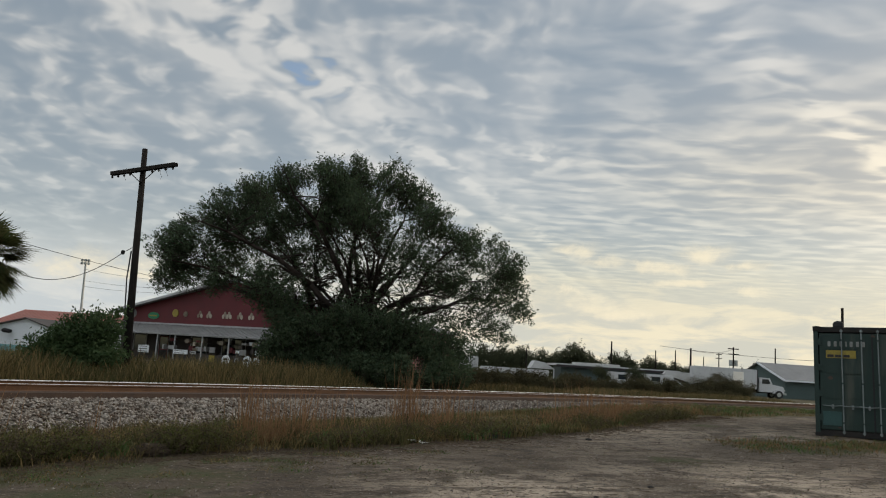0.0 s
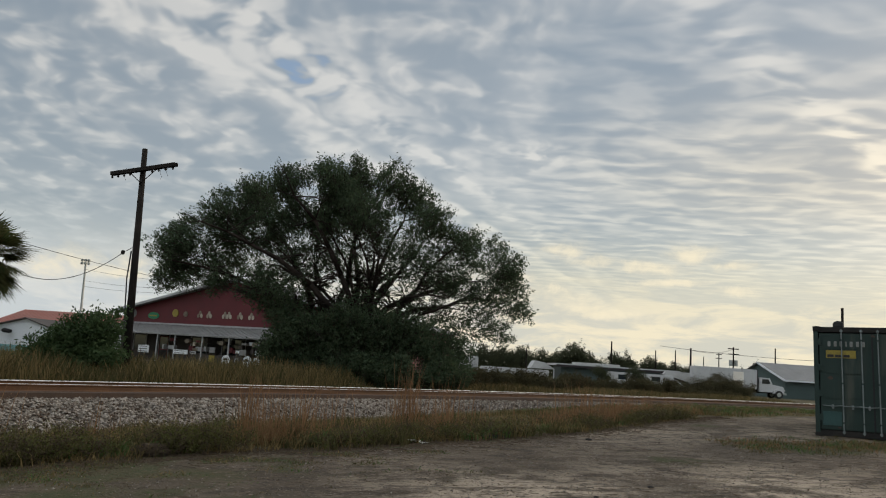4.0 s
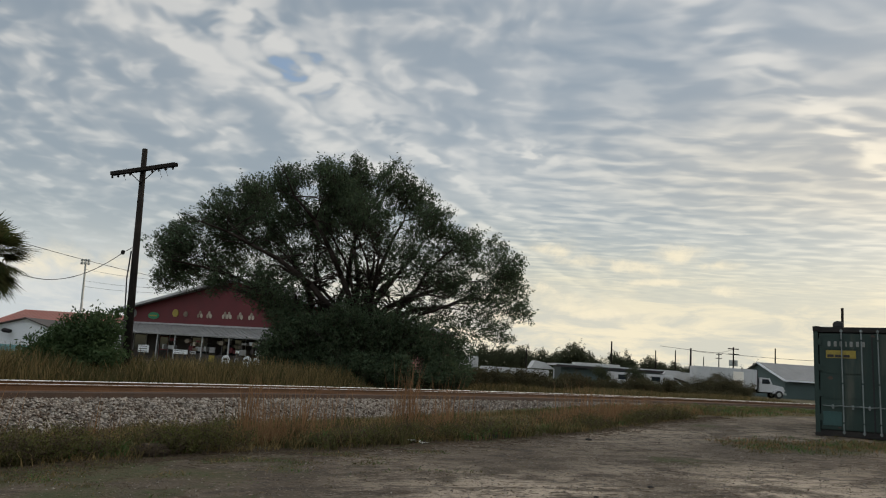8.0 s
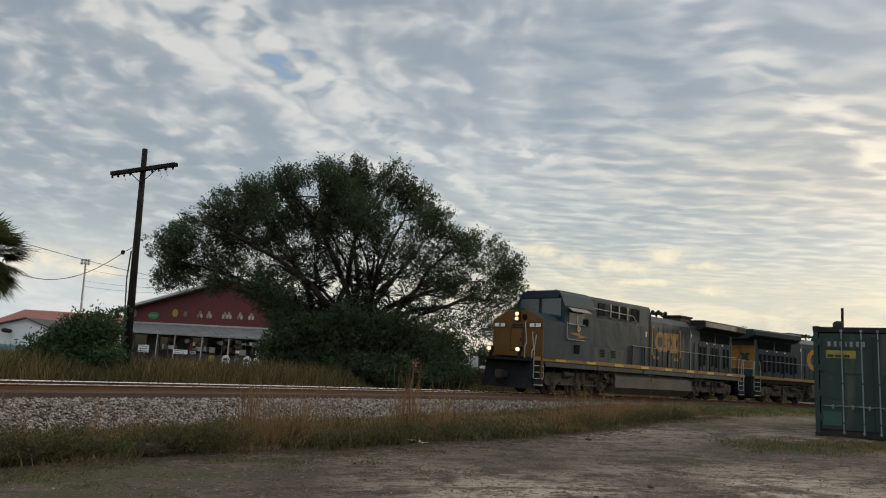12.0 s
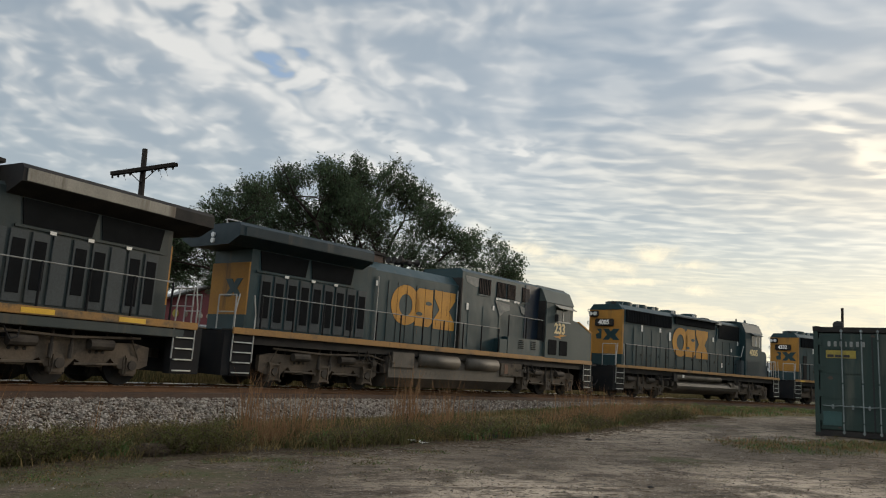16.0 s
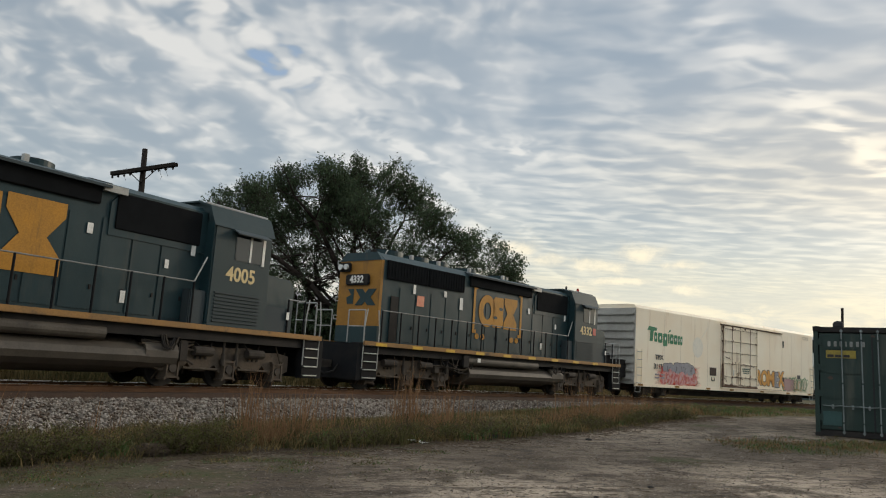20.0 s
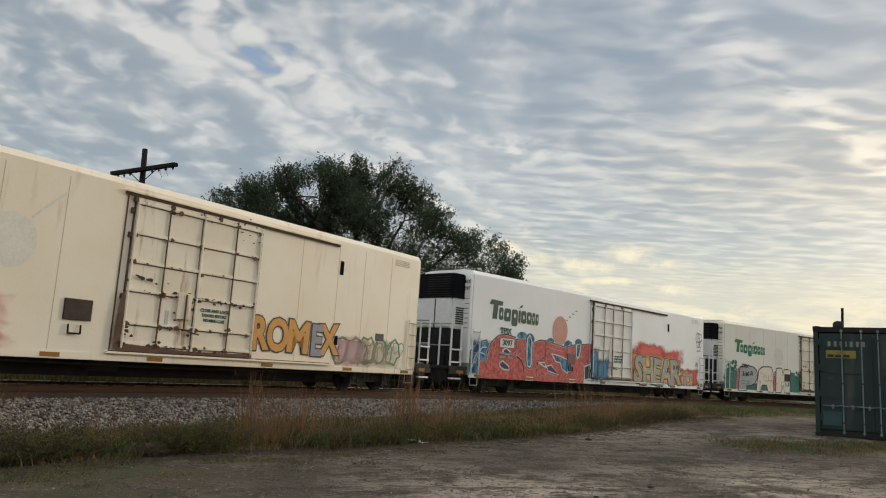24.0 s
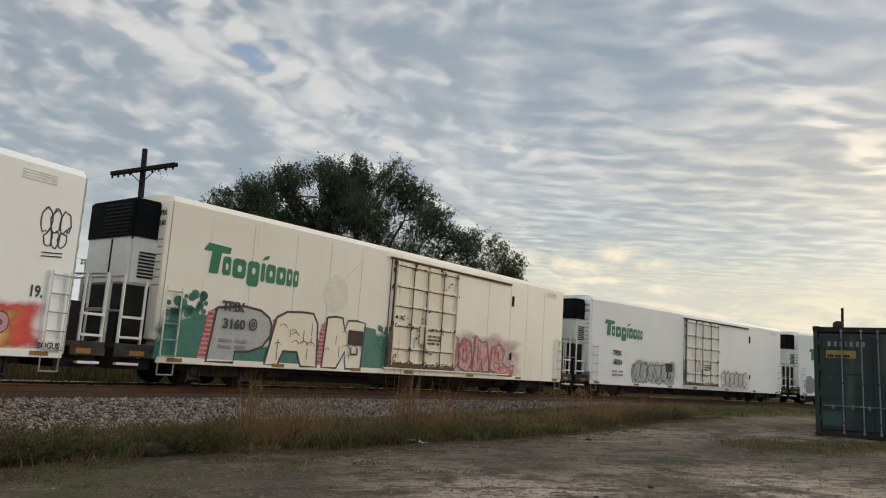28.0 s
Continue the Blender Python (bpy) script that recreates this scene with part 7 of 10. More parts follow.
def road_loco(number, plain, side):
    """A six-axle road diesel with a wide nose at +x and a radiator overhang at -x."""
    u = thing("locomotive", "weathered dark blue and yellow road diesel locomotive" if plain else "grimy dark grey-blue locomotive with a yellow nose", "locomotive", "locomotives of the train")
    hull = M["blue"] if plain else M["leadhull"]
    lite = M["blue"] if plain else M["leadgrey"]
    part("underframe", box(B(), -11.1, 10.55, -1.35, 1.35, 1.28, 1.62), M["black"], u)
    for sy in (-1, 1):
        part("side_sill", box(B(), -11.05, 10.5, sy * 1.45 - 0.04, sy * 1.45 + 0.04, 1.54, 1.73, 0.01), M["sill"] if plain else M["leadsill"], u)
        part("walkway", box(B(), -11.05, 10.5, min(sy * 0.9, sy * 1.42), max(sy * 0.9, sy * 1.42), 1.62, 1.68), M["black"], u)
    for i in range(0 if plain else 8):
        x = -9.3 + i * 2.5
        part("sill_reflector", box(B(), x, x + 0.8, side * 1.495 - 0.003, side * 1.495 + 0.003, 1.57, 1.69), M["reflector"], u)
    if not plain:
        for x0, x1 in ((-10.6, -4.4), (-4.35, 1.2), (1.25, 5.5), (5.55, 9.7)):
            part("deck_skirt", box(B(), x0, x1, side * 1.44 - 0.03, side * 1.44 + 0.03, 1.30, 1.515, 0.01), M["leadgrey"], u)
    # hoods from the radiator end to the cab
    part("rear_hood", prism(B(), hood_prof(0.95, 4.42, 0.1), -10.3, -4.9), lite, u)
    part("engine_hood", prism(B(), hood_prof(0.95, 4.60, 0.34), -4.9, 0.0), lite, u)
    part("equipment_hood", prism(B(), hood_prof(1.08, 5.02, 0.12), 0.0, 5.95), lite, u)
    part("hood_seam", box(B(), -0.06, 0.02, -1.1, 1.1, 1.7, 4.62), M["black"], u)
    # radiator overhang
    part("radiator_wing", prism(B(), [(-1.5, 4.40), (-1.5, 4.70), (-1.42, 4.80), (1.42, 4.80), (1.5, 4.70), (1.5, 4.40), (0.97, 4.16), (-0.97, 4.16)], -11.2, -5.6), M["leadhull"] if plain else M["black"], u)
    for sy in (-1, 1):
        for x0, x1 in ((-10.0, -8.05), (-7.95, -6.0)):
            part("radiator_screen", prism(B(), [(x0, 4.14), (x1, 4.14), (x1 - 0.1, 3.55), (x0 + 0.1, 3.55)], sy * 0.945, sy * 0.975, "y"), M["grille"], u)
        part("screen_frame", box(B(), -10.1, -5.9, min(sy * 0.95, sy * 0.99), max(sy * 0.95, sy * 0.99), 3.47, 3.53), lite, u)
        part("wing_panel", box(B(), -11.0 if plain else -9.8, -5.7, sy * 1.51 - 0.012, sy * 1.51 + 0.012, 4.42, 4.70), M["leadhull"] if plain else M["wingtan"], u)
        n = 9
        for i in range(n):
            x = -9.9 + i * 0.52
            dd = part("vent_door", box(B(), x, x + 0.44, min(sy * 0.955, sy * 0.985), max(sy * 0.955, sy * 0.985), 1.80, 3.42, 0.012), M["doorgrey"], u)
            if plain or i % 3 != 2:
                part("louvre", box(B(), x + 0.07, x + 0.37, min(sy * 0.985, sy * 0.995), max(sy * 0.985, sy * 0.995), 2.0 if i % 2 else 2.1, 3.22), M["grille"], dd)
        for i in range(8):
            x = -4.2 + i * 0.52
            part("hood_door", box(B(), x, x + 0.49, min(sy * 0.952, sy * 0.968), max(sy * 0.952, sy * 0.968), 1.78, 3.98, 0.008), hull, u)
        for x in (-4.78, -0.14):
            part("drain_pipe", rod(B(), (x, sy * 1.0, 1.75), (x, sy * 1.0, 4.05), 0.022, seg=6), M["handrail"], u)
        for x, w in ((1.15, 0.85), (2.45, 0.70), (3.24, 0.66), (4.45, 0.62)):
            g = part("louvred_intake", box(B(), x, x + w, min(sy * 1.07, sy * 1.10), max(sy * 1.07, sy * 1.10), 4.1, 4.76), M["grille"], u)
            for k in range(7):
                q = x + 0.06 + k * (w - 0.12) / 6
                part("louvre_blade", box(B(), q - 0.012, q + 0.012, min(sy * 1.095, sy * 1.112), max(sy * 1.095, sy * 1.112), 4.13, 4.73), M["dark_rust"], g)
            part("intake_frame", box(B(), x - 0.04, x + w + 0.04, min(sy * 1.075, sy * 1.105), max(sy * 1.075, sy * 1.105), 4.03, 4.09), lite, g)
        for x0, x1 in ((0.5, 1.4), (1.5, 2.5), (2.7, 3.9)):
            part("access_door", box(B(), x0, x1, min(sy * 1.08, sy * 1.095), max(sy * 1.08, sy * 1.095), 1.85, 3.6, 0.01), hull, u)
        for x in (3.85, 4.85):
            for k in range(5):
                part("vent_slot", box(B(), x, x + 0.40, min(sy * 1.40, sy * 1.43), max(sy * 1.40, sy * 1.43), 2.0 + k * 0.08, 2.03 + k * 0.08), M["grille"], u)
        part("battery_box", box(B(), 3.0, 5.9, min(sy * 1.05, sy * 1.41), max(sy * 1.05, sy * 1.41), 1.7, 2.45, 0.02), lite, u)
        part("walk_panel", box(B(), 2.4, 2.98, min(sy * 1.05, sy * 1.41), max(sy * 1.05, sy * 1.41), 1.7, 2.32, 0.02), hull, u) if plain else None
    # roof gear
    part("exhaust_duct", prism(B(), [(-5.65, 4.15), (-4.15, 4.15), (-4.25, 4.86), (-5.55, 4.86)], -0.6, 0.6, "y"), M["dark_rust"], u)
    part("exhaust_rim", box(B(), -5.68, -4.12, -0.66, 0.66, 4.86, 4.97, 0.02), M["black"], u)
    bm = B()
    for k in range(3):
        y = -0.3 + 0.3 * k
        rod(bm, (-2.75, y, 4.92), (-2.15 - 0.12 * k, y, 4.94), 0.04, 0.05, 8)
        rod(bm, (-2.15 - 0.12 * k, y, 4.94), (-1.95 - 0.12 * k, y, 4.95), 0.05, 0.14, 12)
        rod(bm, (-2.75, y, 4.92), (-3.0, y, 4.95), 0.06, 0.13, 12)
    rod(bm, (-2.5, 0, 4.58), (-2.5, 0, 4.92), 0.05, seg=6)
    box(bm, -2.62, -2.38, -0.42, 0.42, 4.84, 4.92)
    part("air_horn", bm, M["black"], u)
    part("antenna_plate", box(B(), 6.8, 7.5, -0.3, 0.3, 5.0, 5.08, 0.02), M["black"], u)
    # cab and nose
    cabm = M["cabgrey"] if plain else M["leadcab"]
    cab = part("cab", prism(B(), [(-1.5, 1.7), (-1.5, 4.25), (-1.22, 4.84), (-0.9, 4.99), (0.9, 4.99), (1.22, 4.84), (1.5, 4.25), (1.5, 1.7)], 6.5, 8.95), cabm, u)
    part("cab_roof", prism(B(), [(-1.52, 4.26), (-1.24, 4.86), (-0.9, 5.03), (0.9, 5.03), (1.24, 4.86), (1.52, 4.26), (1.2, 4.82), (0.9, 4.98), (-0.9, 4.98), (-1.2, 4.82)], 6.45, 9.02), M["cabgrey"] if plain else M["grey"], cab)
    for sy in (-1, 1):
        part("roof_edge", rod(B(), (6.45, sy * 0.9, 5.04), (9.02, sy * 0.9, 5.04), 0.025, seg=5), M["handrail"], cab)
    for sy in (-1, 1):
        w = part("side_window", box(B(), 7.35, 8.65, min(sy * 1.49, sy * 1.515), max(sy * 1.49, sy * 1.515), 3.45, 4.05, 0.02), M["glass"], cab)
        part("window_bar", box(B(), 7.95, 8.03, min(sy * 1.49, sy * 1.53), max(sy * 1.49, sy * 1.53), 3.465, 4.05), M["handrail"], w)
        part("window_sill", box(B(), 7.3, 8.7, min(sy * 1.49, sy * 1.53), max(sy * 1.49, sy * 1.53), 3.40, 3.46), M["handrail"], w)
        part("sun_visor", prism(B(), [(sy * 1.5, 4.22), (sy * 1.82, 4.04), (sy * 1.82, 4.01), (sy * 1.5, 4.18)], 7.2, 8.75), M["wingtan"], cab)
        part("mirror", box(B(), 7.25, 7.30, min(sy * 1.5, sy * 1.68), max(sy * 1.5, sy * 1.68), 3.4, 3.75), M["black"], cab)
        for x, w, z0, z1 in ((6.75, 0.75, 1.85, 2.55), (7.75, 0.75, 1.85, 2.55)) if plain else ((7.7, 0.45, 2.02, 2.45),):
            part("cab_vent", box(B(), x, x + w, min(sy * 1.49, sy * 1.52), max(sy * 1.49, sy * 1.52), z0, z1, 0.015), M["grille"], cab)
    part("rear_corner", box(B(), 6.42, 6.5, -1.45, 1.45, 2.4, 4.3), M["black"], cab)
    slide([cab] + list(cab.children_recursive), -0.56)
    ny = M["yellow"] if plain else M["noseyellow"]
    if plain:
        part("nose", prism(B(), [(8.39, 1.7), (10.45, 1.7), (10.45, 3.08), (9.2, 3.52), (8.39, 3.66)], -1.40, 1.40, "y"), cabm, u)
        for sy in (-1, 1):
            part("nose_cheek", prism(B(), [(8.39, sy * 1.5), (8.39, sy * 1.2), (10.44, sy * 1.2), (10.44, sy * 1.44)], 1.7, 3.12, "z"), cabm, u)
        for y in (-0.62, 0.62):
            part("windscreen", prism(B(), [(8.38, 3.72), (8.43, 3.72), (8.43, 4.45), (8.38, 4.45)], y - 0.5, y + 0.5, "y"), M["glass"], cab)
        face = part("nose_front", box(B(), 10.44, 10.50, -1.46, 1.46, 1.75, 3.16, 0.02), ny, u)
        part("nose_brow", prism(B(), [(10.50, 3.10), (10.50, 3.17), (9.21, 3.60), (9.21, 3.53)], -1.42, 1.42, "y"), ny, face)
        part("nose_door", box(B(), 10.50, 10.53, -0.38, 0.38, 1.8, 2.75, 0.02), ny, face)
        for y in (-1.28, 0.98):
            part("number_board", box(B(), 10.44, 10.52, y - 0.05, y + 0.35, 2.86, 3.06, 0.01), M["white"], face)
        for z in (3.02, 3.24):
            part("headlight", rod(B(), (10.60, 0, z), (10.66, 0, z), 0.075, seg=14), M["lens"], face)
        part("headlight_box", box(B(), 10.3, 10.60, -0.16, 0.16, 2.88, 3.38, 0.02), ny, face)
    else:
        # hipped nose: a wide face that rises to the headlights, slate behind
        hip = [(-1.53, 1.7), (-1.53, 3.42), (-0.62, 3.86), (0.62, 3.86), (1.53, 3.42), (1.53, 1.7)]
        part("nose", prism(B(), hip, 8.39, 10.02), cabm, u)
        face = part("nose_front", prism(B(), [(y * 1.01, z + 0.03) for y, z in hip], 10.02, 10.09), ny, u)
        for y in (-0.68, 0.68):
            part("windscreen", prism(B(), [(8.38, 3.66), (8.43, 3.66), (8.43, 4.62), (8.38, 4.62)], y - 0.58, y + 0.58, "y"), M["glass"], cab)
        part("windscreen_brow", box(B(), 8.39, 8.47, -1.15, 1.15, 4.64, 4.98, 0.02), M["navy"], cab)
        part("door_gasket", box(B(), 10.085, 10.10, -0.42, 0.42, 1.95, 3.08, 0.02), M["black"], face)
        door = part("nose_door", box(B(), 10.09, 10.125, -0.37, 0.37, 2.0, 3.02, 0.02), ny, face)
        part("door_catch", box(B(), 10.125, 10.16, side * 0.26 - 0.03, side * 0.26 + 0.03, 2.42, 2.56), M["black"], door)
        part("brake_wheel_slot", box(B(), 10.085, 10.11, -0.34, 0.34, 3.12, 3.22, 0.02), M["black"], face)
        part("front_vent", rod(B(), (10.08, side * 0.42, 3.56), (10.11, side * 0.42, 3.56), 0.15, seg=16), M["grille"], face)
        for y in (-1.1, 1.1):
            plate = part("number_board", box(B(), 10.085, 10.12, y - 0.37, y + 0.37, 3.06, 3.31, 0.01), M["black"], face)
            part("board_glass", box(B(), 10.12, 10.13, y - 0.33, y + 0.33, 3.10, 3.27), M["white"], plate, "white number board glass")
            part("board_bar", box(B(), 10.13, 10.134, y - 0.05, y + 0.05, 3.12, 3.25), M["black"], plate)
        part("headlight_box", box(B(), 10.05, 10.17, -0.17, 0.17, 3.36, 3.84, 0.02), M["black"], face)
        for z in (3.48, 3.71):
            part("headlight", rod(B(), (10.17, 0, z), (10.23, 0, z), 0.085, seg=14), M["lamp"], face)
        for pts in ([(10.12, 0.55, 3.35), (10.2, 0.56, 3.3), (10.3, 0.78, 2.35), (10.5, 0.85, 2.2), (10.5, 0.85, 1.3)], [(10.12, 1.0, 2.85), (10.2, 1.02, 2.8), (10.3, 1.22, 2.1), (10.5, 1.28, 1.95), (10.5, 1.28, 0.75)]):
            part("nose_handrail", path(B(), [(x, side * y, z) for x, y, z in pts], 0.022), M["handrail"], u)
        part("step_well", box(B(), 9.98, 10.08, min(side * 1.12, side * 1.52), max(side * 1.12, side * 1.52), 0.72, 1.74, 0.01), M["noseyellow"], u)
        part("side_grab", path(B(), [(8.25, side * 1.53, 3.5), (8.25, side * 1.56, 2.8), (8.15, side * 1.56, 2.68), (6.75, side * 1.56, 2.68), (6.7, side * 1.53, 2.8)], 0.02), M["handrail"], u)
    for y in (-0.88, 0.88):
        part("ditch_light", rod(B(), (11.02, y, 2.0), (11.10, y, 2.0), 0.085, seg=14), M["lamp"] if not plain else M["lens"], face)
        part("ditch_light_box", box(B(), 10.84, 11.02, y - 0.13, y + 0.13, 1.87, 2.13, 0.02), M["pilot"], face)
        part("ditch_light_post", box(B(), 10.86, 10.98, y - 0.05, y + 0.05, 1.55, 1.88), M["pilot"], face)
    part("front_deck", box(B(), 10.4, 11.12, -1.4, 1.4, 1.50, 1.60, 0.01), M["pilot"], u)
    part("plow", prism(B(), [(10.3, 0.25), (10.9, 0.25), (10.75, 0.75), (10.6, 1.62), (10.3, 1.62)], -1.4, 1.4, "y"), M["pilot"], u)
    part("rear_pilot", box(B(), -11.3, -11.0, -1.4, 1.4, 0.35, 1.62), M["pilot"], u)
    tail = part("hood_end", prism(B(), [(-0.95, 2.15), (-0.95, 3.75), (0.95, 3.75), (0.95, 2.15)], -10.35, -10.3), M["endyellow"], u)
    part("end_stripe", box(B(), -10.35, -10.3, -0.95, 0.95, 1.7, 2.15), M["blue"], tail)
    part("end_mark", prism(B(), [(-0.7, 2.7), (-0.45, 2.95), (-0.7, 3.25), (-0.4, 3.25), (-0.28, 3.1), (-0.16, 3.25), (0.15, 3.25), (-0.1, 2.95), (0.15, 2.7), (-0.16, 2.7), (-0.28, 2.85), (-0.4, 2.7)], -10.37, -10.35), M["blue"], tail)
    for z in (4.30, 4.48):
        part("rear_light", rod(B(), (-11.2, -0.2, z), (-11.26, -0.2, z), 0.08, seg=12), M["lens"], u)
    part("rear_grab", path(B(), [(-11.0, -0.5, 4.78), (-11.0, -0.5, 4.98), (-10.5, -0.5, 4.98), (-10.5, -0.5, 4.78)], 0.02), M["handrail"], u)
    # railings on both sides, steps on the camera's side
    railing(u, -10.1, 2.3, side, 1.7, 2.74, 11)
    if plain:
        railing(u, 3.0, 5.8, side, 2.45, 3.38, 3)
    else:
        part("high_handrail", path(B(), [(5.8, side * 1.2, 4.42), (1.9, side * 1.2, 4.34), (1.05, side * 1.25, 3.35), (1.05, side * 1.25, 2.95)], 0.024), M["handrail"], u)
        for x in (5.5, 4.2, 2.7):
            part("rail_bracket", rod(B(), (x, side * 1.08, 4.2), (x, side * 1.2, 4.38), 0.02, seg=5), M["black"], u)
        for x in (2.36, 3.16, 3.95):
            part("intake_post", box(B(), x, x + 0.07, side * 1.13 - 0.02, side * 1.13 + 0.02, 4.1, 4.78), M["handrail"], u)
        part("lower_panel", box(B(), 0.9, 5.9, min(side * 1.05, side * 1.38), max(side * 1.05, side * 1.38), 1.7, 3.85, 0.03), hull, u)
    end_railing(u, -10.95, -1, 1.68)
    if plain:
        end_railing(u, 10.35, 1, 1.68)
    steps(u, -10.3, -1, side, 1.66)
    steps(u, 9.78, 1, side, 1.66)
    # underbody
    tank = part("fuel_tank", prism(B(), [(-1.0, 0.16), (-1.35, 0.50), (-1.35, 1.05), (-1.2, 1.25), (1.2, 1.25), (1.35, 1.05), (1.35, 0.50), (1.0, 0.16)], -4.3, 3.7), M["tank"], u)
    if plain:
        for x0, x1 in ((-2.7, -0.4), (0.2, 2.3)):
            part("air_reservoir", rod(B(), (x0, side * 1.3, 1.16), (x1, side * 1.3, 1.16), 0.26, seg=16), M["tank"], u, smooth=True)
        part("tank_end_box", box(B(), -4.2, -3.0, min(side * 1.1, side * 1.42), max(side * 1.1, side * 1.42), 0.85, 1.4, 0.02), M["tank"], u)
        part("filter_box", box(B(), 2.6, 4.2, min(side * 1.1, side * 1.42), max(side * 1.1, side * 1.42), 0.75, 1.3, 0.02), M["truck"], u)
        part("red_tank_mark", box(B(), 2.85, 3.1, side * 1.43 - 0.005, side * 1.43 + 0.005, 0.85, 1.25), M["rust"], u)
    else:
        part("tank_red_mark", box(B(), -0.1, 0.2, side * 1.36 - 0.01, side * 1.36 + 0.01, 0.85, 1.05), M["rust"], tank)
    part("pipe_run", path(B(), [(-9.4, side * 1.25, 1.2), (-7.4, side * 1.3, 1.12), (-5.2, side * 1.3, 1.2), (-4.4, side * 1.25, 1.05)], 0.035), M["truck"], u)
    part("bell", rod(B(), (4.6, side * 1.25, 0.95), (4.6, side * 1.25, 1.2), 0.14, 0.05, 10), M["tank"], u)
    underside(u, -6.2, -4.1, side, 5 + len(number))
    underside(u, 3.6, 5.6, side, 9 + len(number))
    underside(u, -9.6, -6.2, side, 15, False)
    underside(u, 5.6, 9.4, side, 19, False)
    bogie(u, -7.25, 3, 2.0)
    bogie(u, 6.75, 3, 2.0)
    coupler(u, -10.75, -1)
    coupler(u, 10.5, 1)
    yl = side * 0.972
    emblem(u, -4.0, -0.25, 2.42, 3.92, yl, side, False) if plain else emblem(u, -3.3, -0.75, 2.62, 3.75, yl, side, True, "fadedmark")
    rs = random.Random(12 + len(number))
    for i in range(9):
        x = -4.215 + i * 0.52
        part("door_gap", box(B(), x - 0.006, x + 0.006, side * 0.978 - 0.004, side * 0.978 + 0.004, 1.80, 3.96), M["black"], u)
    for i in range(9):
        x, z = rs.uniform(-4.1, -0.3), rs.uniform(2.3, 3.9)
        part("rust_streak", box(B(), x - 0.005, x + 0.005, side * 0.981 - 0.003, side * 0.981 + 0.003, z - rs.uniform(0.1, 0.45), z), M["rust"], u)
    if plain:
        part("navy_panel", box(B(), 4.72, 5.90, side * 1.09 - 0.012, side * 1.09 + 0.012, 2.46, 4.92), M["navy"], u)
        flat("bare_patch", [(2.35, 3.95), (3.45, 3.86), (3.5, 3.62), (3.1, 3.52), (2.75, 3.30)], M["bare"], u, side * 1.102, side)
        flat("bare_patch", [(4.3, 3.9), (4.7, 3.85), (4.68, 3.5), (4.42, 3.6)], M["bare"], u, side * 1.102, side)
        flat("bare_patch", [(0.2, 4.75), (1.9, 4.70), (1.6, 4.45), (0.9, 4.35), (0.3, 4.5)], M["bare"], u, side * 1.085, side, thick=0.002)
        for i in range(10):
            x = 2.42 + i * 0.15 + (0.35 if i > 6 else 0)
            flat("torn_label", [(x, 4.07), (x + 0.10, 4.06), (x + 0.11, 4.0), (x + 0.05, 3.95 + rs.uniform(0, 0.03)), (x, 4.0)], M["white"], u, side * 1.105, side)
        lettering("cab_number", number, 0.66, M["numcream"], u, 7.19, side * 1.506, 3.08, side, 0.02, 1.02)
        flat("lightning_stripe", [(6.62, 2.70), (7.22, 2.79), (7.10, 2.86), (7.82, 2.82), (7.24, 2.71), (7.36, 2.64)], M["yellow"], u, side * 1.506, side)
    else:
        lettering("cab_number", number, 0.58, M["numcream"], u, 7.25, side * 1.506, 3.28, side, 0.014)
        flat("lightning_stripe", [(6.45, 2.86), (7.2, 2.94), (7.07, 3.04), (8.05, 2.99), (7.2, 2.86), (7.35, 2.76)], M["fadedmark"], u, side * 1.503, side)
    decals(u, [(-6.9, 3.42, 0.16, 0.08), (-7.9, 3.42, 0.16, 0.08), (-4.9, 3.7, 0.10, 0.18), (-9.0, 3.42, 0.16, 0.08)], side, side * 1.0)
    decals(u, [(0.35, 3.35, 0.14, 0.28), (2.2, 3.5, 0.12, 0.2), (3.7, 2.05, 0.12, 0.25), (5.5, 1.85, 0.12, 0.25)], side, side * 1.10)
    decals(u, [(9.2, 1.95, 0.55, 0.32)], side, side * 1.43)
    return u


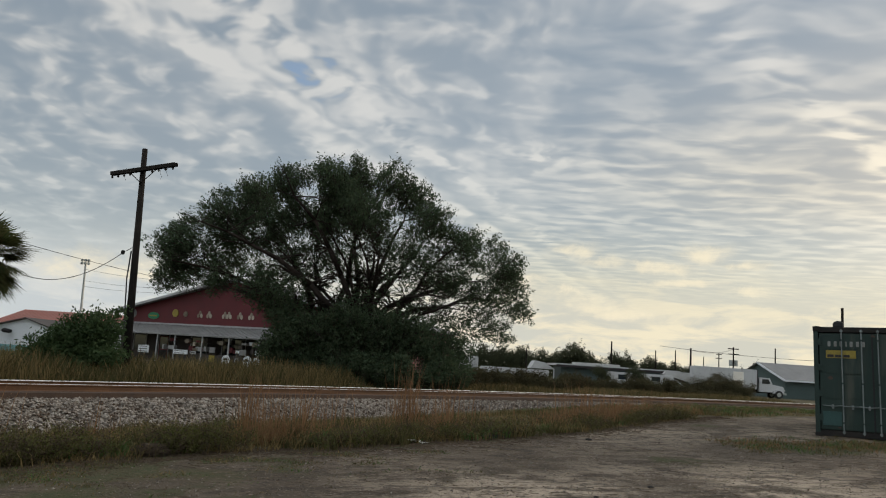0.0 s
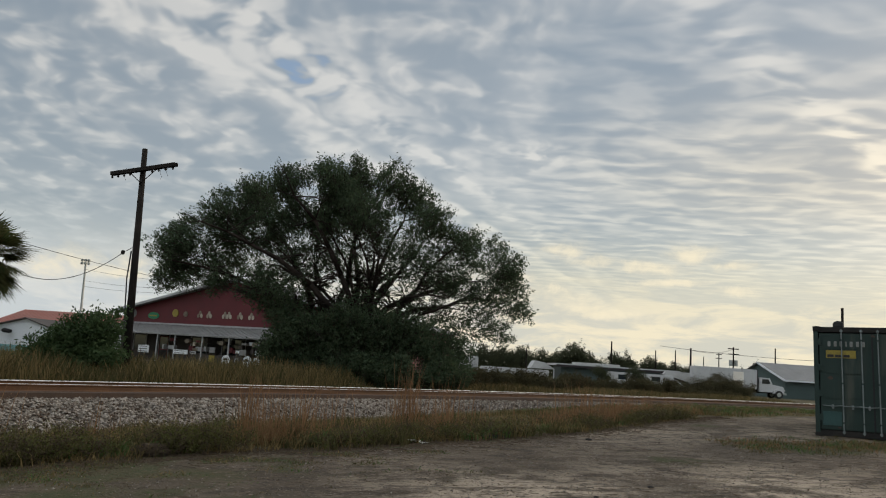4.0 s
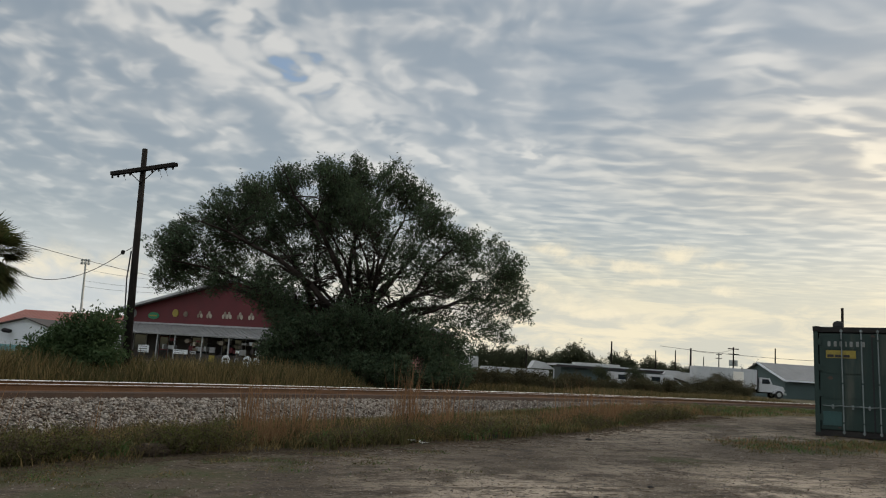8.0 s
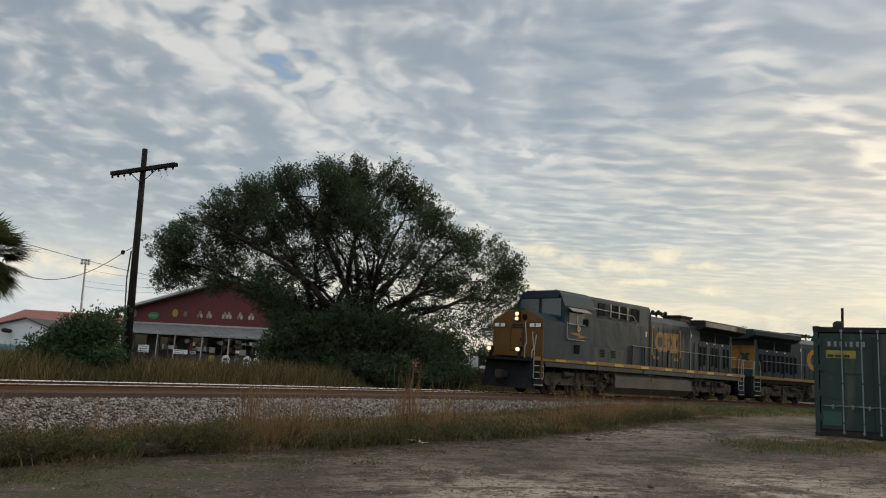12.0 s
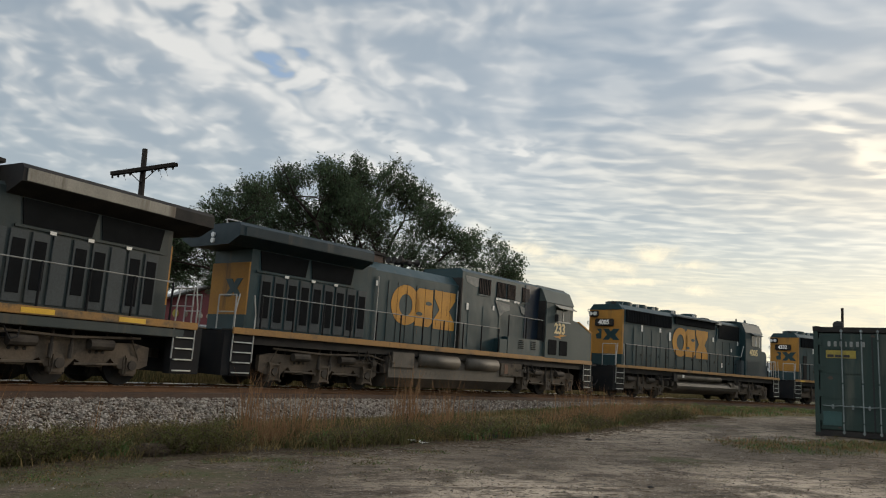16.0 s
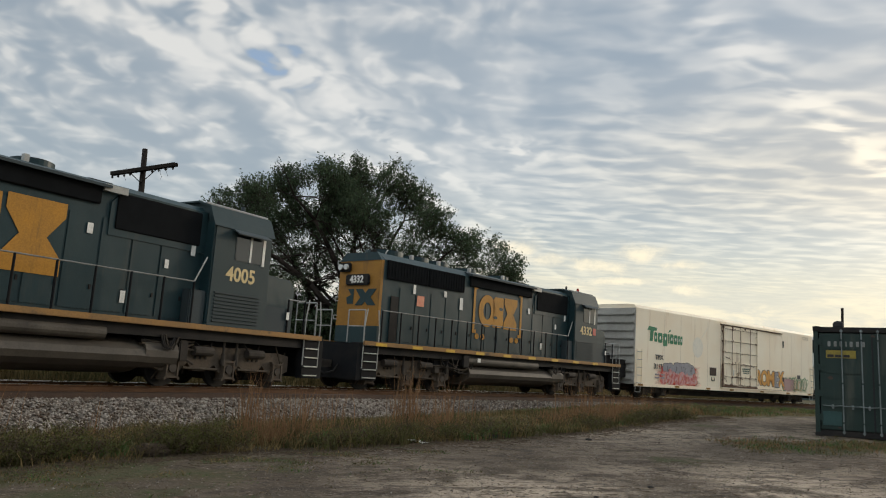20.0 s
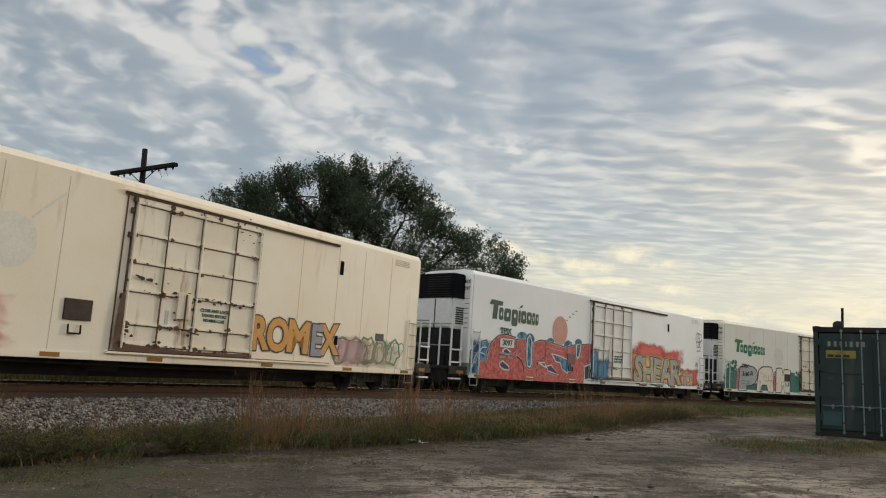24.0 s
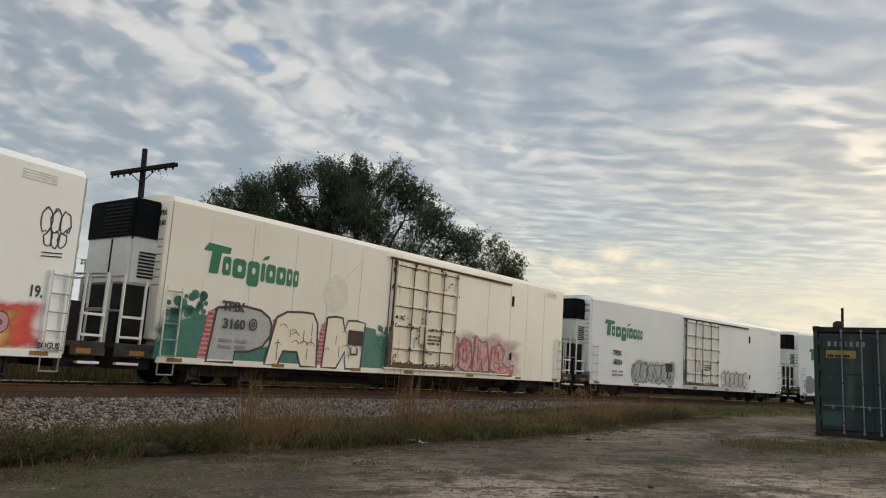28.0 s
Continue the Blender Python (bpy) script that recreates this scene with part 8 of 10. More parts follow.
def hood_loco(number, brackets):
    """A six-axle hood unit with its long hood at -x, low nose at +x, camera's side -y."""
    u = thing("locomotive", "dark blue-green hood locomotive with a yellow hood end", "locomotive", "locomotives of the train")
    hull = M["blue"]
    side = -1
    part("underframe", box(B(), -8.85, 9.9, -1.35, 1.35, 1.28, 1.58), M["black"], u)
    for sy in (-1, 1):
        part("side_sill", box(B(), -8.85, 9.9, sy * 1.47 - 0.04, sy * 1.47 + 0.04, 1.55, 1.70, 0.01), M["sill"], u)
        part("walkway", box(B(), -8.85, 9.9, min(sy * 0.85, sy * 1.44), max(sy * 0.85, sy * 1.44), 1.58, 1.64), M["black"], u)
    for i in range(9 if brackets else 0):
        x = -8.3 + i * 1.9
        part("sill_reflector", box(B(), x, x + 0.55, -1.518, -1.512, 1.55, 1.66), M["reflector"], u)
    part("long_hood", prism(B(), hood_prof(0.88, 4.55, 0.22, 1.64), -7.8, 5.1), hull, u)
    end = part("hood_end", prism(B(), [(-0.88, 2.2), (-0.88, 4.3), (0.88, 4.3), (0.88, 2.2)], -7.72, -7.6), M["endyellow"], u)
    part("end_stripe", box(B(), -7.72, -7.6, -0.88, 0.88, 1.66, 2.2), M["blue"], end)
    part("hood_brow", prism(B(), [(-0.88, 4.3), (-0.66, 4.57), (0.66, 4.57), (0.88, 4.3)], -7.74, -7.6), M["blue"], end)
    nb = part("number_board", box(B(), -7.82, -7.72, -0.46, 0.54, 3.50, 3.86, 0.04), M["black"], end)
    me = text_mesh(number, 0.36, 0.012)
    me.materials.append(M["white"])
    ob = new("board_number", me)
    ob.parent = nb
    ob.matrix_basis = pose(-7.826, 0.04, 3.68, 90, 0, -90)
    part("light_box", box(B(), -7.86, -7.72, 0.36, 0.84, 3.95, 4.25, 0.04), M["black"], end)
    for y in (0.48, 0.72):
        part("rear_light", rod(B(), (-7.86, y, 4.10), (-7.93, y, 4.10), 0.09, seg=14), M["lens"], end)
    for z in (2.4, 3.0, 3.6, 4.2):
        part("end_grab", path(B(), [(-7.72, 0.86, z), (-7.84, 0.90, z), (-7.84, 0.90, z + 0.12), (-7.72, 0.86, z + 0.12)], 0.018), M["handrail"], end)
    part("end_mark", prism(B(), [(-0.75, 2.85), (-0.52, 3.1), (-0.75, 3.38), (-0.42, 3.38), (-0.3, 3.24), (-0.18, 3.38), (0.12, 3.38), (-0.1, 3.1), (0.12, 2.85), (-0.18, 2.85), (-0.3, 2.98), (-0.42, 2.85)], -7.74, -7.72), M["blue"], end)
    part("end_mark", prism(B(), [(0.2, 2.9), (0.45, 2.9), (0.5, 3.1), (0.3, 3.2), (0.45, 3.38), (0.2, 3.38)], -7.74, -7.72), M["blue"], end)
    slide([end] + list(end.children_recursive), -0.2)
    # radiator section, dynamic-brake hatch, intakes
    for sy in (-1, 1):
        for x0, x1 in ((-7.65, -5.4), (-5.35, -3.15)):
            g = part("radiator_grille", box(B(), x0, x1, min(sy * 0.88, sy * 0.93), max(sy * 0.88, sy * 0.93), 3.72, 4.33, 0.015), M["grille"], u)
            for k in range(14):
                xx = x0 + 0.08 + k * (x1 - x0 - 0.16) / 13
                part("grille_bar", box(B(), xx - 0.012, xx + 0.012, min(sy * 0.93, sy * 0.945), max(sy * 0.93, sy * 0.945), 3.75, 4.30), M["grille"], g)
        part("brake_intake", box(B(), -2.8, 1.75, min(sy * 0.88, sy * 0.95), max(sy * 0.88, sy * 0.95), 4.0, 4.42, 0.02), M["grille"], u)
        part("brake_hatch", prism(B(), [(sy * 0.6, 4.55), (sy * 1.06, 4.42), (sy * 1.06, 4.36), (sy * 0.6, 4.40)], -2.9, 1.9), M["grey"], u)
        part("inertial_intake", box(B(), 2.2, 4.85, min(sy * 0.88, sy * 0.94), max(sy * 0.88, sy * 0.94), 3.55, 4.35, 0.02), M["grille"], u)
        part("blower_duct", prism(B(), [(2.05, 3.4), (5.05, 3.4), (5.05, 4.4), (2.35, 4.4), (2.05, 4.1)], sy * 0.86, sy * 0.915, "y"), hull, u)
        for i in range(13):
            x = -6.9 + i * 0.88
            part("hood_door", box(B(), x, x + 0.83, min(sy * 0.882, sy * 0.897), max(sy * 0.882, sy * 0.897), 1.78, 3.5 if x < -2.9 else 3.75, 0.008), hull, u)
            part("door_latch", box(B(), x + 0.72, x + 0.77, min(sy * 0.897, sy * 0.915), max(sy * 0.897, sy * 0.915), 2.2, 2.3), M["black"], u)
    for x, r in ((-6.75, 0.74), (-5.15, 0.66), (-3.85, 0.60), (-1.8, 0.5), (0.6, 0.5)):
        f = part("roof_fan", rod(B(), (x, 0, 4.55), (x, 0, 4.74), r, seg=28), M["blue"], u)
        part("fan_grille", rod(B(), (x, 0, 4.74), (x, 0, 4.76), r * 0.9, seg=24), M["black"], f)
    for x in (-6.0, -4.4, -2.4, 0.0):
        part("lifting_lug", box(B(), x, x + 0.12, -0.75, -0.63, 4.53, 4.72), M["handrail"], u)
    part("exhaust_duct", box(B(), 1.9, 2.6, -0.3, 0.3, 4.55, 4.68, 0.02), M["black"], u)
    part("hatch_light", box(B(), 1.75, 2.4, -1.0, -0.9, 4.3, 4.45), M["handrail"], u)
    part("bell_bracket", box(B(), -7.6, -7.35, -0.3, -0.1, 4.55, 4.72, 0.02), M["black"], u)
    part("hood_grab", path(B(), [(-7.3, -0.6, 4.55), (-7.2, -0.6, 4.72), (-6.7, -0.6, 4.72)], 0.02), M["handrail"], u)
    # cab
    cab = part("cab", prism(B(), [(-1.5, 1.64), (-1.5, 4.10), (-1.25, 4.58), (-0.75, 4.70), (0.75, 4.70), (1.25, 4.58), (1.5, 4.10), (1.5, 1.64)], 5.6, 7.75), M["hoodcab"], u)
    part("cab_back", box(B(), 5.55, 5.6, -1.47, 1.47, 1.66, 4.2), M["blue"], cab)
    part("cab_roof", prism(B(), [(-1.53, 4.10), (-1.27, 4.60), (-0.75, 4.73), (0.75, 4.73), (1.27, 4.60), (1.53, 4.10), (1.25, 4.56), (0.75, 4.69), (-0.75, 4.69), (-1.25, 4.56)], 5.5, 7.85), M["hoodcab"], cab)
    for sy in (-1, 1):
        part("roof_edge", rod(B(), (5.5, sy * 1.1, 4.66), (7.85, sy * 1.1, 4.66), 0.03, seg=5), M["handrail"], cab)
    for sy in (-1, 1):
        w = part("side_window", box(B(), 6.35, 7.45, min(sy * 1.49, sy * 1.515), max(sy * 1.49, sy * 1.515), 3.35, 3.98, 0.02), M["glass"], cab)
        part("window_bar", box(B(), 6.88, 6.95, min(sy * 1.49, sy * 1.53), max(sy * 1.49, sy * 1.53), 3.35, 3.98), M["white"], w)
        part("window_bar", box(B(), 7.38, 7.48, min(sy * 1.49, sy * 1.53), max(sy * 1.49, sy * 1.53), 3.32, 4.0), M["white"], w)
        part("sun_visor", prism(B(), [(sy * 1.5, 4.12), (sy * 1.75, 4.0), (sy * 1.75, 3.97), (sy * 1.5, 4.08)], 6.2, 7.5), M["grey"], cab)
        for k in range(9):
            part("louvre", box(B(), 5.75, 7.45, min(sy * 1.5, sy * 1.53), max(sy * 1.5, sy * 1.53), 1.80 + k * 0.085, 1.84 + k * 0.085), M["grey"], cab)
    slide([cab] + list(cab.children_recursive), -0.5)
    part("cab_corner_box", box(B(), 4.5, 5.05, -1.42, -0.9, 1.64, 2.5, 0.03), M["grey"], u)
    part("low_nose", prism(B(), [(7.25, 1.64), (8.85, 1.64), (8.85, 2.95), (8.65, 3.15), (7.25, 3.22)], -0.85, 0.85, "y"), M["blue"], u)
    part("nose_locker", box(B(), 7.28, 8.5, -1.4, -0.86, 1.64, 2.35, 0.02), M["grey"], u)
    part("antenna", rod(B(), (6.1, -0.3, 4.7), (6.1, -0.3, 4.95), 0.05, seg=8), M["black"], u)
    part("beacon", rod(B(), (6.9, -0.5, 4.73), (6.9, -0.5, 4.93), 0.09, 0.06, 10), M["red"] if brackets else M["grey"], u)
    lettering("cab_number", number, 0.56, M["numcream"], u, 6.15, -1.506, 2.98, -1, 0.014)
    emblem(u, -3.0, 0.95, 2.36, 3.84, -0.905, -1, False) if not brackets else emblem(u, -2.1, 0.65, 2.62, 3.80, -0.905, -1, True)
    railing(u, -8.0, 4.6, -1, 1.66, 2.68, 14)
    part("handrail_end", path(B(), [(4.6, -1.42, 2.68), (4.95, -1.42, 3.3)], 0.021), M["handrail"], u)
    end_railing(u, -8.72, -1, 1.64)
    end_railing(u, 9.75, 1, 1.64)
    railing(u, 8.3, 9.05, -1, 1.66, 2.6, 2)
    steps(u, -8.1, -1, -1, 1.62)
    steps(u, 9.15, 1, -1, 1.62)
    part("rear_pilot", box(B(), -9.05, -8.8, -1.4, 1.4, 0.35, 1.6), M["pilot"], u)
    part("front_pilot", box(B(), 9.85, 10.1, -1.4, 1.4, 0.35, 1.6), M["pilot"], u)
    part("fuel_tank", prism(B(), oval(0, 0.78, 1.38, 0.5, 20), -2.75, 3.4), M["tank"], u, smooth=False)
    part("air_reservoir", rod(B(), (-2.9, -1.25, 1.28), (2.2, -1.25, 1.28), 0.17, seg=14), M["tank"], u)
    part("tank_cap", rod(B(), (3.4, -1.0, 0.85), (4.4, -1.0, 0.85), 0.38, seg=14), M["tank"], u)
    part("filler", box(B(), -3.3, -2.9, -1.45, -1.2, 1.0, 1.5, 0.03), M["black"], u)
    decals(u, [(-6.2, 3.38, 0.14, 0.30), (-4.4, 3.45, 0.16, 0.20), (-3.4, 3.1, 0.2, 0.42), (1.5, 3.35, 0.15, 0.22), (2.6, 2.0, 0.14, 0.26), (4.6, 3.3, 0.14, 0.24), (3.8, 2.9, 0.12, 0.2)], -1, -0.915)
    if brackets:
        part("orange_placard", box(B(), -5.95, -5.55, -0.915, -0.905, 3.0, 3.35), M["g_coral"], u)
        part("side_door_recess", box(B(), -7.35, -6.95, -0.91, -0.90, 1.75, 3.2), M["black"], u)
        part("cab_placard", box(B(), 6.8, 7.1, -1.515, -1.508, 2.85, 3.15), M["red"], u)
    decals(u, [(8.2, 2.05, 0.12, 0.2), (-2.4, 1.25, 0.2, 0.16)], -1, -1.46)
    underside(u, -4.9, -2.7, -1, int(number))
    underside(u, 3.3, 5.0, -1, int(number) + 1)
    underside(u, -8.3, -4.9, -1, 2, False)
    underside(u, 5.0, 8.6, -1, 3, False)
    bogie(u, -6.3, 3, 1.95)
    bogie(u, 6.3, 3, 1.95)
    coupler(u, -8.95, -1)
    coupler(u, 10.0, 1)
    widen(u, ("long_hood", "hood_end", "end_stripe", "hood_brow", "number_board", "board_number", "light_box", "rear_light", "end_grab", "end_mark", "radiator_grille", "grille_bar", "brake_intake", "brake_hatch", "inertial_intake", "blower_duct", "hood_door", "door_latch", "mark_ring", "mark_slab", "mark_slot", "mark_block", "mark_bracket", "mark_dot", "decal", "orange_placard", "side_door_recess", "low_nose", "hatch_light"), 1.26)
    stretch(u, 1.72, 1.145)
    return u


def spray(name, cols, col2s=None):
    return mat(name, cols, 0.55, 0, col2s, 5.0, 14, 0.0, grit=0.15)


def mottled(name, cols, scale=1.6):
    """Sprayed paint that runs from colour to colour in soft clouds."""
    m = bpy.data.materials.new(name)
    m.use_nodes = True
    nt = m.node_tree
    bs = nt.nodes["Principled BSDF"]
    tc = nt.nodes.new("ShaderNodeTexCoord").outputs["Object"]
    n1, n2 = noise_at(nt, tc, scale, 3), noise_at(nt, tc, scale * 1.7, 2, (1.0, 1.0, 0.6))
    out = mix_rgb(nt, ramp(nt, n1, 0.42, 0.58), cols[0], cols[1])
    for k, c in enumerate(cols[2:]):
        out = mix_rgb(nt, ramp(nt, n2 if k % 2 == 0 else n1, 0.48 + 0.03 * k, 0.58 + 0.03 * k), out, c)
    nt.links.new(out, bs.inputs["Base Color"])
    bs.inputs["Roughness"].default_value = 0.6
    bs.inputs["Specular IOR Level"].default_value = 0.3
    return m


def mist(name, col, col2, most=1.0):
    """Sprayed paint that thins out towards the rim of its patch."""
    m = bpy.data.materials.new(name)
    m.use_nodes = True
    nt = m.node_tree
    bs = nt.nodes["Principled BSDF"]
    tc = nt.nodes.new("ShaderNodeTexCoord").outputs["Object"]
    att = nt.nodes.new("ShaderNodeVertexColor")
    att.layer_name = "spray"
    sep = nt.nodes.new("ShaderNodeSeparateColor")
    nt.links.new(att.outputs[0], sep.inputs[0])
    n = noise_at(nt, tc, 2.6, 4)
    add = nt.nodes.new("ShaderNodeMath")
    add.operation = "MULTIPLY_ADD"
    nt.links.new(n, add.inputs[0])
    add.inputs[1].default_value = 0.7
    nt.links.new(sep.outputs[0], add.inputs[2])
    thick = ramp(nt, add.outputs[0], 0.28, 1.15)
    nt.links.new(mix_rgb(nt, ramp(nt, add.outputs[0], 0.75, 1.3), col, col2), bs.inputs["Base Color"])
    bs.inputs["Roughness"].default_value = 0.6
    bs.inputs["Specular IOR Level"].default_value = 0.3
    top = nt.nodes.new("ShaderNodeMath")
    top.operation = "MULTIPLY"
    nt.links.new(thick, top.inputs[0])
    top.inputs[1].default_value = most
    nt.links.new(top.outputs[0], bs.inputs["Alpha"])
    return m


M["g_red"] = mottled("spray_red", ((0.57, 0.105, 0.085), (0.48, 0.075, 0.065), (0.62, 0.17, 0.14), (0.44, 0.06, 0.055)), 7.0)
M["g_rainbow"] = mottled("spray_rainbow", ((0.38, 0.40, 0.26), (0.24, 0.33, 0.30), (0.38, 0.30, 0.44), (0.64, 0.30, 0.18), (0.62, 0.50, 0.20)), 2.0)
M["g_pinkmix"] = mottled("spray_pink_mix", ((0.60, 0.26, 0.26), (0.55, 0.36, 0.34), (0.48, 0.12, 0.11)), 4.0)
M["m_coral"] = mist("mist_coral", (0.66, 0.055, 0.05), (0.70, 0.10, 0.06))
M["m_orange"] = mist("mist_orange", (0.68, 0.30, 0.10), (0.72, 0.48, 0.14))
M["m_blue"] = mist("mist_blue", (0.03, 0.06, 0.16), (0.03, 0.20, 0.32))
M["m_teal"] = mist("mist_teal", (0.04, 0.17, 0.13), (0.035, 0.15, 0.115))
M["m_pink"] = mist("mist_pink", (0.50, 0.25, 0.28), (0.56, 0.34, 0.36), 0.55)
M["m_grey"] = mist("mist_grey", (0.42, 0.40, 0.38), (0.36, 0.35, 0.34), 0.35)
M["m_green"] = mist("mist_green", (0.36, 0.44, 0.30), (0.48, 0.46, 0.34), 0.4)
M["g_green"] = spray("spray_green", (0.10, 0.24, 0.11), (0.16, 0.28, 0.15))
M["seam_white"] = mat("seam_white", (0.80, 0.78, 0.74), 0.6, 0, (0.55, 0.52, 0.47), 2, 20, 0.05)
M["seam_cream"] = mat("seam_cream", (0.62, 0.53, 0.41), 0.6, 0, (0.44, 0.35, 0.25), 2, 20, 0.05)
M["g_pink"] = spray("spray_pink", (0.58, 0.28, 0.30), (0.50, 0.33, 0.33))
M["g_teal"] = spray("spray_teal", (0.055, 0.20, 0.15), (0.045, 0.165, 0.125))
M["g_orange"] = spray("spray_orange", (0.66, 0.33, 0.06), (0.60, 0.25, 0.05))
M["g_coral"] = spray("spray_coral", (0.62, 0.19, 0.11), (0.66, 0.30, 0.18))
M["g_grey"] = spray("spray_grey", (0.30, 0.29, 0.31), (0.24, 0.23, 0.26))
M["g_black"] = spray("spray_black", (0.03, 0.03, 0.035), (0.06, 0.06, 0.06))
M["g_silver"] = spray("spray_silver", (0.48, 0.48, 0.45), (0.40, 0.40, 0.37))
M["g_white"] = spray("spray_white", (0.76, 0.74, 0.70), (0.7, 0.68, 0.63))
M["g_ball"] = spray("orange_fruit", (0.62, 0.25, 0.17), (0.60, 0.32, 0.24))


def wordmark(u, x0, z0, w, mt):
    """The green fruit-company mark as plain shapes: a tall capped block, a row of rounded blocks and a leaf."""
    y = -1.505
    flat("mark_cap", [(x0, z0 + 0.80), (x0 + 0.04 * w, z0 + 1.02), (x0 + 0.26 * w, z0 + 0.98), (x0 + 0.25 * w, z0 + 0.80), (x0 + 0.17 * w, z0 + 0.80), (x0 + 0.15 * w, z0 + 0.2), (x0 + 0.065 * w, z0 + 0.2), (x0 + 0.08 * w, z0 + 0.80)], M[mt], u, y)
    for a, b, lo, hi in ((0.19, 0.27, 0.2, 0.72), (0.29, 0.42, 0.17, 0.72), (0.44, 0.56, 0.0, 0.72), (0.58, 0.62, 0.18, 0.72), (0.635, 0.735, 0.17, 0.72), (0.75, 0.85, 0.17, 0.70), (0.865, 0.925, 0.17, 0.69), (0.94, 1.0, 0.17, 0.67)):
        c, q = 0.16 * (b - a), 0.07
        blk = flat("mark_block", [((x0 + (a + c) * w), z0 + lo), (x0 + (b - c) * w, z0 + lo), (x0 + b * w, z0 + lo + q), (x0 + b * w, z0 + hi - q), (x0 + (b - c) * w, z0 + hi), (x0 + (a + c) * w, z0 + hi), (x0 + a * w, z0 + hi - q), (x0 + a * w, z0 + lo + q)], M[mt], u, y)
        if b - a > 0.055:
            flat("mark_slot", oval(x0 + (a + b) / 2 * w, z0 + 0.44, 0.16 * (b - a) * w, 0.10, 12), M["g_white"], blk, y - 0.008)
    flat("mark_leaf", [(x0 + 0.58 * w, z0 + 0.79), (x0 + 0.61 * w, z0 + 0.92), (x0 + 0.66 * w, z0 + 0.98), (x0 + 0.645 * w, z0 + 0.86)], M[mt], u, y)


def reefer(number, unit_end, cream, mt, labels, code_z=2.27, box_x=-3.75, wide_door=0.0, rusty=False):
    """A long insulated boxcar; body from -10.6 to 10.6, plug door right of the middle."""
    u = thing("refrigerator_car", labels, "railway car", "refrigerator cars of the train")
    white = (M["car_pale"] if number == "3160" else M["car_cream"]) if cream else M["car_white"]
    L = 10.6
    part("underframe", box(B(), -L - 0.1, L + 0.1, -0.25, 0.25, 0.55, 0.95), M["under"], u)
    bm = prism(B(), [(-1.5, 0.72), (-1.5, 4.86), (-1.40, 5.02), (-0.9, 5.08), (0.9, 5.08), (1.40, 5.02), (1.5, 4.86), (1.5, 0.72)], -L, L)
    part("body", bm, white, u)
    part("side_sill", box(B(), -L, L, -1.515, -1.44, 0.62, 0.80, 0.01), white, u)
    part("side_sill", box(B(), -L, L, 1.44, 1.515, 0.62, 0.80, 0.01), white, u)
    # Added deep black beam stands in for the shade under the car.
    part("centre_beam", box(B(), -L + 3.4, L - 3.4, -0.7, 0.7, 0.22, 0.72), M["black"], u)
    for x in (-7.9, -6.25, -4.8, -3.35, 4.3, 6.0, 7.35, 8.85) if cream else ():
        part("panel_seam", box(B(), x - 0.008, x + 0.008, -1.5035, -1.499, 0.82, 4.72), M["seam_cream" if cream else "seam_white"], u)
    for k in range(4):
        part("vent_louvre", box(B(), 9.05, 9.9, -1.512, -1.499, 4.50 + k * 0.06, 4.53 + k * 0.06), M["seam_cream" if cream else "seam_white"], u)
    # plug door with its frame, bars and track
    dm = M["car_door_rusty"] if rusty and cream else M["car_door"]
    rw = 0.017 if rusty else 0.012
    d0, d1 = -1.65, 2.08 + wide_door
    door = part("plug_door", box(B(), d0, d1, -1.545, -1.49, 0.95, 4.62, 0.01), dm, u)
    for x in (d0 + 0.05, d0 + 1.0, (d0 + d1) / 2, d1 - 0.95, d1 - 0.05):
        part("door_bar", rod(B(), (x, -1.575, 0.95), (x, -1.575, 4.6), 0.020 if x in (d0 + 1.0, d1 - 0.95) else 0.035, seg=6), M["rust"] if x in (d0 + 1.0, d1 - 0.95) else dm, door)
    for z in (1.05, 1.55, 2.35, 3.05, 3.75, 4.5):
        part("door_rib", box(B(), d0, d1, -1.585, -1.545, z - 0.04, z + 0.04, 0.01), dm, door)
        part("rust_line", box(B(), d0, d1, -1.560, -1.548, z - 0.042 - rw, z - 0.042), M["rust"], door)
    for x in (d0 - 0.02, d1 + 0.0, (d0 + d1) / 2 - 0.05):
        part("rust_edge", box(B(), x, x + rw, -1.562, -1.50, 0.92, 4.64), M["rust"], door)
    rr = random.Random(int(number or 7))
    for k in range(90 if rusty else 20):
        z = rr.choice((1.0, 1.05, 1.5, 1.55, 2.3, 2.35, 3.0, 3.7, 4.45)) + rr.uniform(-0.05, 0.05)
        x = rr.choice((d0 + 0.05, d0 + 1.0, (d0 + d1) / 2, d1 - 0.95, d1 - 0.1, rr.uniform(d0, d1))) + rr.gauss(0, 0.06)
        q = rr.uniform(0.02, 0.09 if rusty else 0.05)
        flat("rust_spot", [(x + q * rr.uniform(0.6, 1.4) * math.cos(a), z + q * rr.uniform(0.4, 1.1) * math.sin(a)) for a in (0, 1.0, 2.1, 3.1, 4.2, 5.2)], M["rust"], door, -1.588, -1, "", 0.003)
    if rusty:
        for pts in ([(d0 - 0.17, 0.92), (d0 - 0.02, 0.92), (d0 + 0.03, 1.6), (d0 - 0.03, 2.3), (d0 - 0.13, 2.1), (d0 - 0.17, 1.5)], [(d0 - 0.1, 0.87), (d1, 0.88), (d1, 0.98), (d0 + 2.2, 0.94), (d0 + 1.0, 1.0), (d0, 1.06)]):
            flat("rust_bloom", pts, M["rust"], door, -1.589, -1, "", 0.002)
